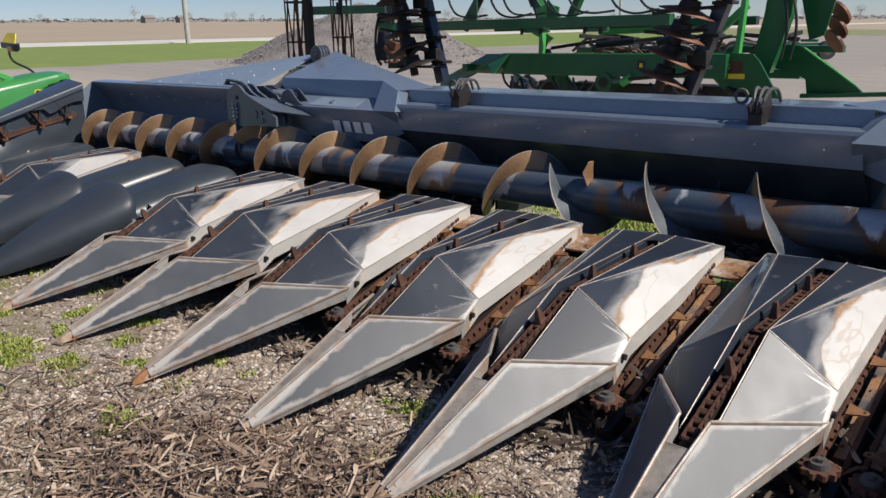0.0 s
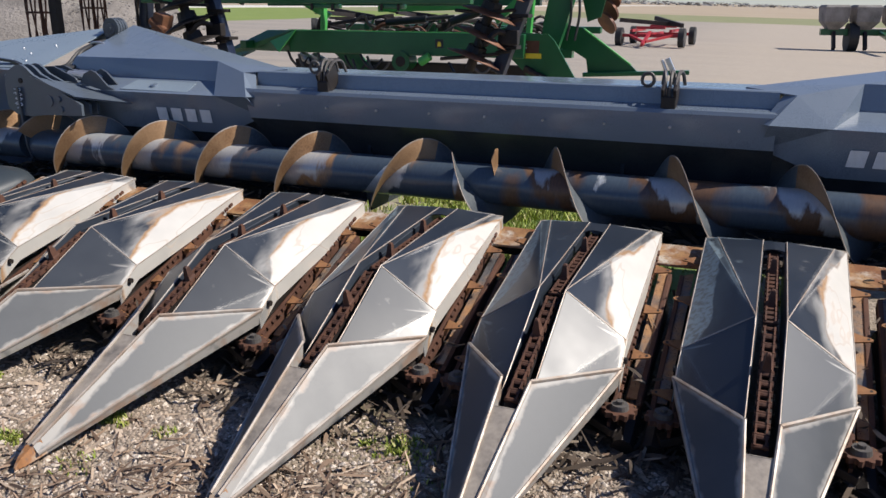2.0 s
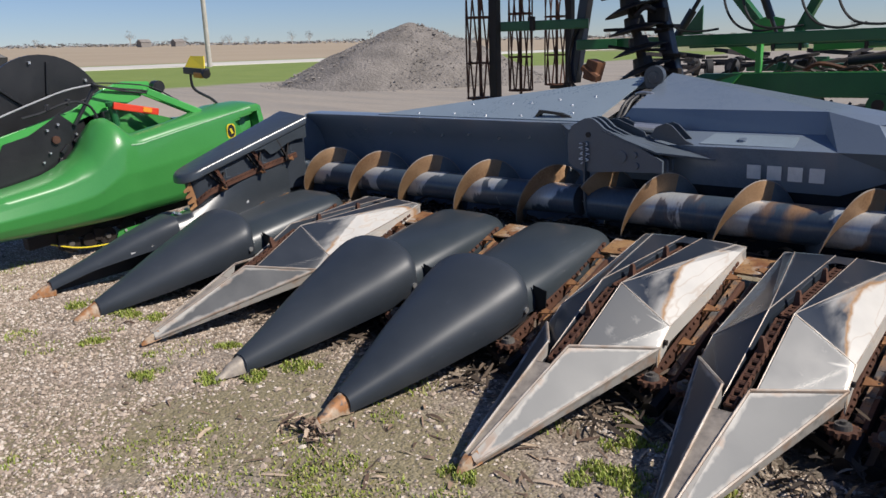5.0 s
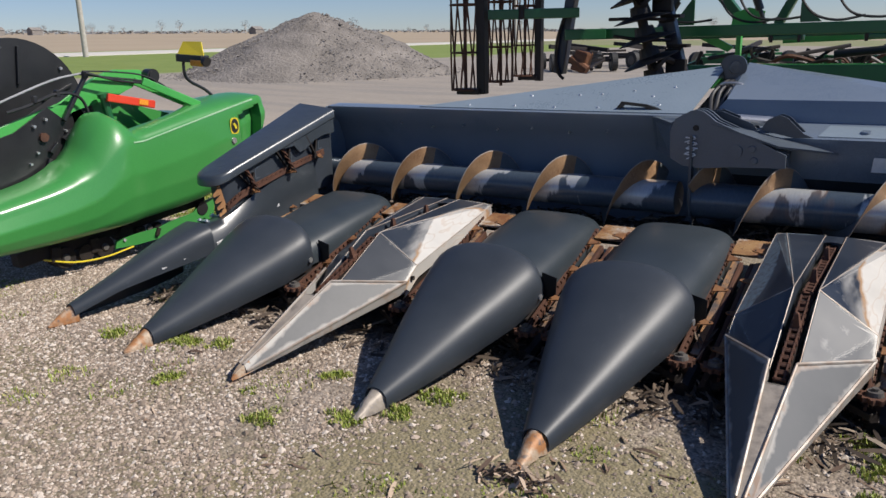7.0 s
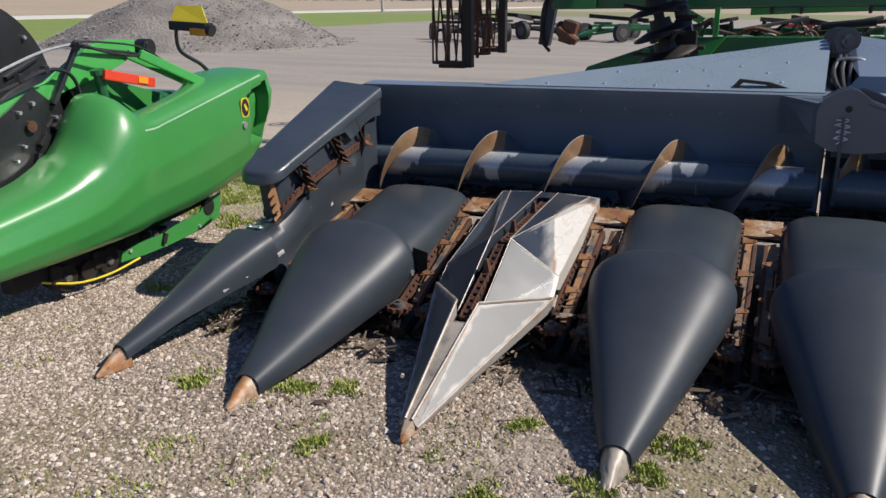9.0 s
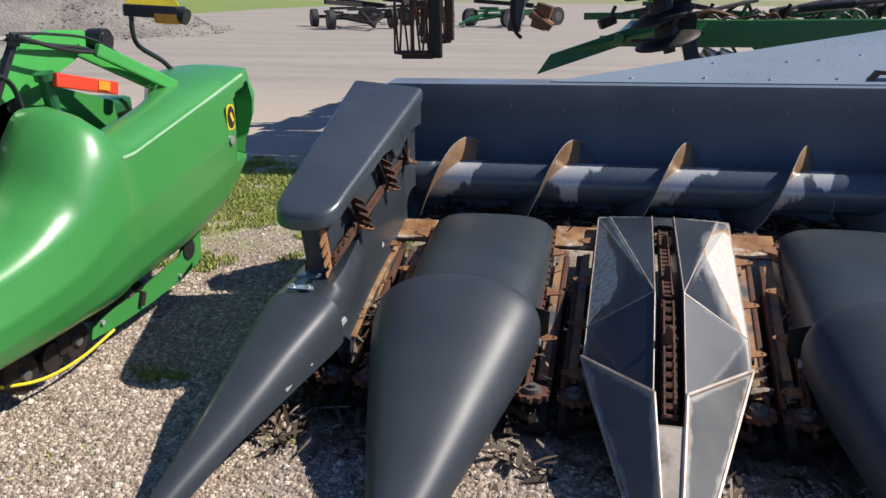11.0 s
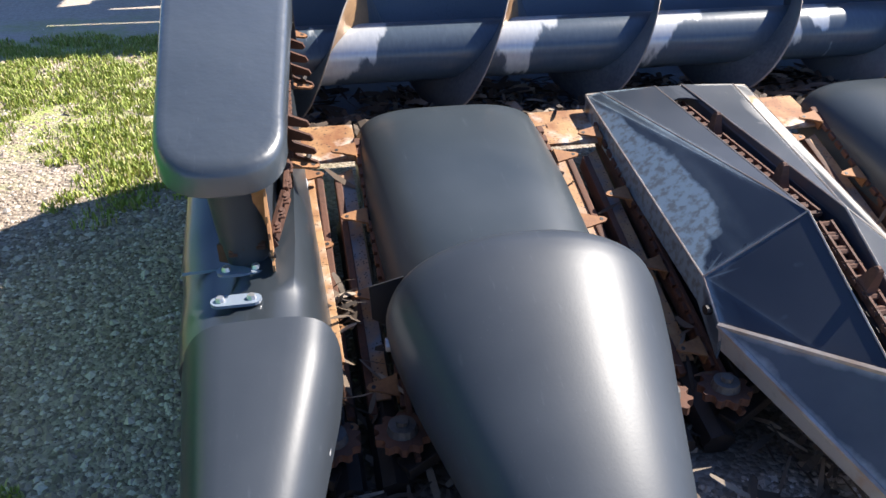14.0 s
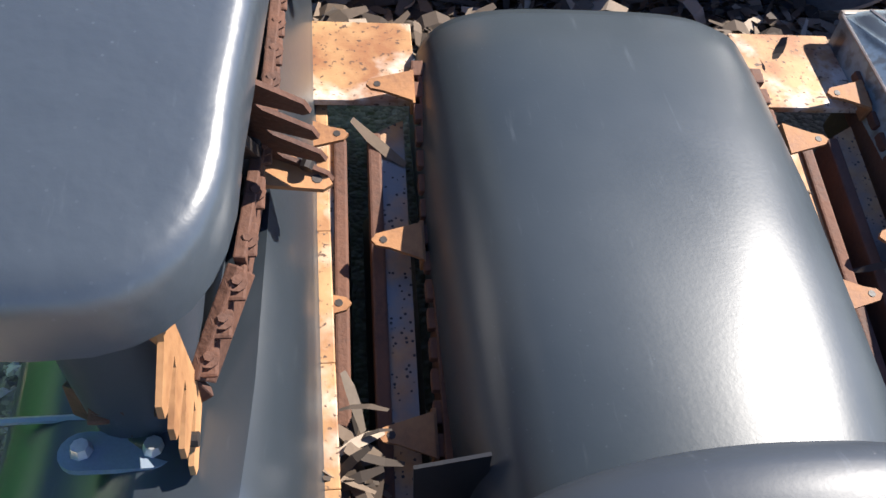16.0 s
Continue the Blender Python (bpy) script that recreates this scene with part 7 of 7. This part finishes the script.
for k, (x, y) in enumerate(((-420, 235), (-430, 262), (-330, 330))):
    s = thing("farmhouse", "small pale farm building on the horizon", "house", "farm buildings on the horizon", pose(x, y, ground_z(x, y)))
    bm = bmesh.new()
    box(bm, (0, 0, 1.2), (5, 6, 3))
    part("wall", bm, M_STONE, s)
    bm = bmesh.new()
    prism(bm, [(-2.8, 2.6), (2.8, 2.6), (0, 4.2)], 1, -3.3, 3.3)
    part("roof", bm, M_STONE, s)

# ---- loose cover on the ground ----
rng = random.Random(21)


def mesh_of(name, vs, fs, mat, label, category, smooth=False):
    me = bpy.data.meshes.new(name)
    me.from_pydata(vs, [], fs)
    me.materials.append(mat)
    if smooth:
        me.polygons.foreach_set("use_smooth", [True] * len(me.polygons))
    return tagged(new(name, me), label, category, kind="stuff")


def island(name, cols, rough=0.9):
    """Many small pieces in one mesh, each with its own tone."""
    n = Nodes(name)
    r = n.add("ShaderNodeNewGeometry").outputs["Random Per Island"]
    c = n.mix(r, cols[0], cols[1])
    second = n.math("FRACT", n.math("MULTIPLY", r, 7.13))
    c = n.mix(n.math("GREATER_THAN", second, 0.8), c, cols[2])
    n.set(Base_Color=n.mix(n.math("MULTIPLY", n.noise(120, 3), 0.35), c, tuple(v * 0.5 for v in cols[0])), Roughness=rough)
    return n.mat


M_PEBBLE = island("crushed_gravel", ((0.2, 0.155, 0.115), (0.56, 0.45, 0.355), (0.69, 0.6, 0.505)))
M_HUSK = island("dry_corn_husk", ((0.085, 0.052, 0.036), (0.38, 0.265, 0.18), (0.56, 0.43, 0.31)))
# husk tones turned down: shade under the machine is in this colour
M_HUSK_SHADED = island("shaded_corn_leaves", ((0.03, 0.022, 0.017), (0.16, 0.115, 0.08), (0.3, 0.24, 0.18)))
M_GRASS = island("spring_grass", ((0.2, 0.265, 0.03), (0.39, 0.45, 0.09), (0.5, 0.45, 0.18)), 0.6)

vs, fs = [], []


def pebble(x, y, s):
    b = len(vs)
    a = rng.random() * math.tau
    z = ground_z(x, y)
    h = s * rng.uniform(0.35, 0.8)
    for k in range(5):
        q = a + k * math.tau / 5
        r = s * rng.uniform(0.7, 1.15)
        vs.append((x + r * math.cos(q), y + r * math.sin(q), z + h * rng.uniform(0.0, 0.5)))
    vs.append((x + s * rng.uniform(-0.3, 0.3), y + s * rng.uniform(-0.3, 0.3), z + h * 1.3))
    for k in range(5):
        fs.append((b + k, b + (k + 1) % 5, b + 5))


for k in range(150000):
    x, y = rng.uniform(-2.0, 8.4), -1.7 + 2.7 * rng.random()
    e = math.hypot((x - 3.5) / 1.7, (y + 0.2) / 0.85)
    if e < 1 and noise.noise((x * 2, y * 2, 3)) > e - 1.0 and rng.random() < 0.82:
        continue
    if y > 0.7 and x > 0.2:
        continue
    pebble(x, y, rng.uniform(0.004, 0.012) * (1.8 if rng.random() < 0.06 else 1))
for k in range(18000):
    x, y = rng.uniform(-2.1, 0.2), rng.uniform(0.6, 4.6)
    pebble(x, y, rng.uniform(0.004, 0.011) * (1.9 if rng.random() < 0.06 else 1))
for k in range(24000):
    x, y = rng.uniform(-2.0, 0.12), rng.uniform(-0.4, 2.4)
    pebble(x, y, rng.uniform(0.004, 0.011) * (1.8 if rng.random() < 0.05 else 1))
mesh_of("gravel", vs, fs, M_PEBBLE, "loose pale crushed stones on the yard", "gravel")

vs, fs = [], []


def husk(x, y, z, length, width, lift=0.5):
    """A curled strip of dry leaf or stalk."""
    a = rng.random() * math.tau
    t = rng.uniform(-lift, lift)
    c, s = math.cos(a), math.sin(a)
    curl = rng.uniform(-0.4, 0.8)
    b = len(vs)
    n = 3
    for k in range(n + 1):
        u = (k / n - 0.5) * length
        up = z + u * math.sin(t) + curl * width * (1 - (2 * k / n - 1) ** 2) + 0.004
        w = width * (1 - 0.55 * abs(2 * k / n - 1)) / 2
        for sx in (-1, 1):
            vs.append((x + c * u * math.cos(t) - s * sx * w, y + s * u * math.cos(t) + c * sx * w, max(ground_z(x, y) + 0.002, up + sx * w * 0.5)))
    for k in range(n):
        q = b + 2 * k
        fs.append((q, q + 1, q + 3, q + 2))


for k in range(9500):
    x, y = rng.gauss(6.9, 0.85), rng.gauss(-0.42, 0.34)
    if y > 0.75:
        continue
    m = math.exp(-((x - 6.7) / 0.9) ** 2 - ((y + 0.35) / 0.36) ** 2)
    husk(x, y, ground_z(x, y) + 0.1 * m * rng.random() + 0.004, rng.uniform(0.04, 0.17), rng.uniform(0.004, 0.012) * (1.8 if rng.random() < 0.1 else 1))
for k in range(1500):
    x, y = rng.uniform(1.0, 9.2), rng.uniform(-0.6, 0.9)
    if rng.random() < 0.25 + 0.75 * blend(x, 2.0, 6.0):
        husk(x, y, ground_z(x, y), rng.uniform(0.03, 0.12), rng.uniform(0.006, 0.02), 0.25)
for k in range(90):
    x, y = rng.gauss(3.05, 0.07), rng.gauss(-0.19, 0.035)
    husk(x, y, ground_z(x, y) + rng.uniform(0, 0.03), rng.uniform(0.03, 0.09), rng.uniform(0.006, 0.02), 0.5)
mesh_of("corn_trash", vs, fs, M_HUSK, "heap of dry brown corn husks and broken stalks", "crop residue")
# leaves beneath rows and auger, with the shade there in their tone
vs, fs = [], []
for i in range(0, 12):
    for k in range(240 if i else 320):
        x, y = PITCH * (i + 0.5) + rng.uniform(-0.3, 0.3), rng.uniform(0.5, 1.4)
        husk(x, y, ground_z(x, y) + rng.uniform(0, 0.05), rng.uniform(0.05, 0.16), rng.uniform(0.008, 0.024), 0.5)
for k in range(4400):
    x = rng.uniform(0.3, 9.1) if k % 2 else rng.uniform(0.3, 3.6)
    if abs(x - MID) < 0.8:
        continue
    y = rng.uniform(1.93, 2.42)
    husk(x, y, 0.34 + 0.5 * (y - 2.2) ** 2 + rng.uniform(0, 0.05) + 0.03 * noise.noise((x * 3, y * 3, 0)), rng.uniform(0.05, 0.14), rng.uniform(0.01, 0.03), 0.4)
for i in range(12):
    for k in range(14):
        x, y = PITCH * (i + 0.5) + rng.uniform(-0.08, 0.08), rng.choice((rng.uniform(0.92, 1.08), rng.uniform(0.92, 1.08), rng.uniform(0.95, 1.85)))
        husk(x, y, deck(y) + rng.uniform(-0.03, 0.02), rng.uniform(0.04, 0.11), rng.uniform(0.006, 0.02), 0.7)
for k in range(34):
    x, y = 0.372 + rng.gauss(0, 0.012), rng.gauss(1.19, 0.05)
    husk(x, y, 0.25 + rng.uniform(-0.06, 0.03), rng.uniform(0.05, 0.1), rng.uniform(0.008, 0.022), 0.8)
mesh_of("shaded_trash", vs, fs, M_HUSK_SHADED, "corn leaves under the rows and in the trough, darkened for shade", "crop residue")

vs, fs = [], []


def tuft(x, y, n, h, spread):
    for k in range(n):
        a, r = rng.random() * math.tau, spread * math.sqrt(rng.random())
        px, py = x + r * math.cos(a), y + r * math.sin(a)
        z = ground_z(px, py)
        hh = h * rng.uniform(0.4, 1.0)
        lean = rng.uniform(0.1, 0.8) * hh
        q = rng.random() * math.tau
        w = rng.uniform(0.002, 0.0048) * (1.5 if h > 0.05 else 1)
        b = len(vs)
        c, s = math.cos(q), math.sin(q)
        vs.extend([(px - s * w, py + c * w, z), (px + s * w, py - c * w, z), (px + c * lean * 0.45 + s * w * 0.8, py + s * lean * 0.45 - c * w * 0.8, z + hh * 0.65), (px + c * lean * 0.45 - s * w * 0.8, py + s * lean * 0.45 + c * w * 0.8, z + hh * 0.65), (px + c * lean, py + s * lean, z + hh)])
        fs.extend([(b, b + 1, b + 2, b + 3), (b + 3, b + 2, b + 4)])


# low mats between the snouts and in the gravel
for x, y, r in ((4.27, 0.25, 0.13), (4.2, 0.53, 0.1), (4.12, 0.7, 0.08), (4.61, 0.33, 0.08), (4.79, 0.15, 0.07), (4.42, 0.0, 0.09), (4.44, -0.27, 0.16), (4.59, -0.33, 0.1), (4.83, -0.18, 0.1), (3.84, -0.09, 0.08), (5.38, 0.3, 0.06), (5.11, 0.05, 0.06), (2.49, 0.24, 0.08), (3.54, -0.86, 0.1), (3.79, -0.73, 0.1), (0.91, 0.14, 0.1), (1.12, 0.21, 0.08), (1.23, -0.22, 0.07), (1.92, 0.22, 0.07), (0.48, 0.04, 0.08), (1.91, -0.31, 0.07), (2.39, 0.05, 0.08), (2.21, -0.11, 0.08), (-0.5, 0.95, 0.1), (5.6, -0.3, 0.12), (7.05, 0.1, 0.09), (6.45, 0.5, 0.08)):
    tuft(x, y, int(18000 * r * r), 0.034, r * 0.55)
    for k in range(7):
        q, d = rng.random() * math.tau, r * rng.uniform(0.4, 1.3)
        tuft(x + d * math.cos(q), y + 0.8 * d * math.sin(q), int(4200 * r * r) + 10, 0.026, r * 0.4)
for k in range(170):
    x, y = rng.uniform(-2.2, 8.0), rng.uniform(-1.7, 0.6)
    if noise.noise((x * 0.9, y * 0.9, 5)) > 0.0:
        tuft(x, y, rng.randint(20, 70), rng.uniform(0.015, 0.035), rng.uniform(0.04, 0.14))
for k in range(1500):
    x, y = rng.uniform(-2.6, 0.05), rng.uniform(2.2, 5.4)
    edge = blend(y, 2.2, 3.1) * (1 - blend(y, 4.6, 5.4))
    if noise.noise((x * 1.6, y * 1.6, 9)) + 0.35 * noise.noise((x * 6, y * 6, 2)) > 0.18 - 0.5 * edge:
        tuft(x, y, rng.randint(35, 90), rng.uniform(0.02, 0.045), rng.uniform(0.04, 0.12))
for k in range(300):
    x, y = rng.gauss(6.1, 0.75), rng.gauss(3.6, 0.6)
    if y < 2.6:
        continue
    tuft(x, y, 45, rng.uniform(0.04, 0.1), 0.14)
for k in range(80):
    x, y = rng.gauss(3.6, 0.5), rng.gauss(-0.6, 0.28)
    tuft(x, y, rng.randint(30, 90), rng.uniform(0.012, 0.022), rng.uniform(0.06, 0.16))
mesh_of("grass_tufts", vs, fs, M_GRASS, "short green spring grass and weeds in the gravel", "grass")
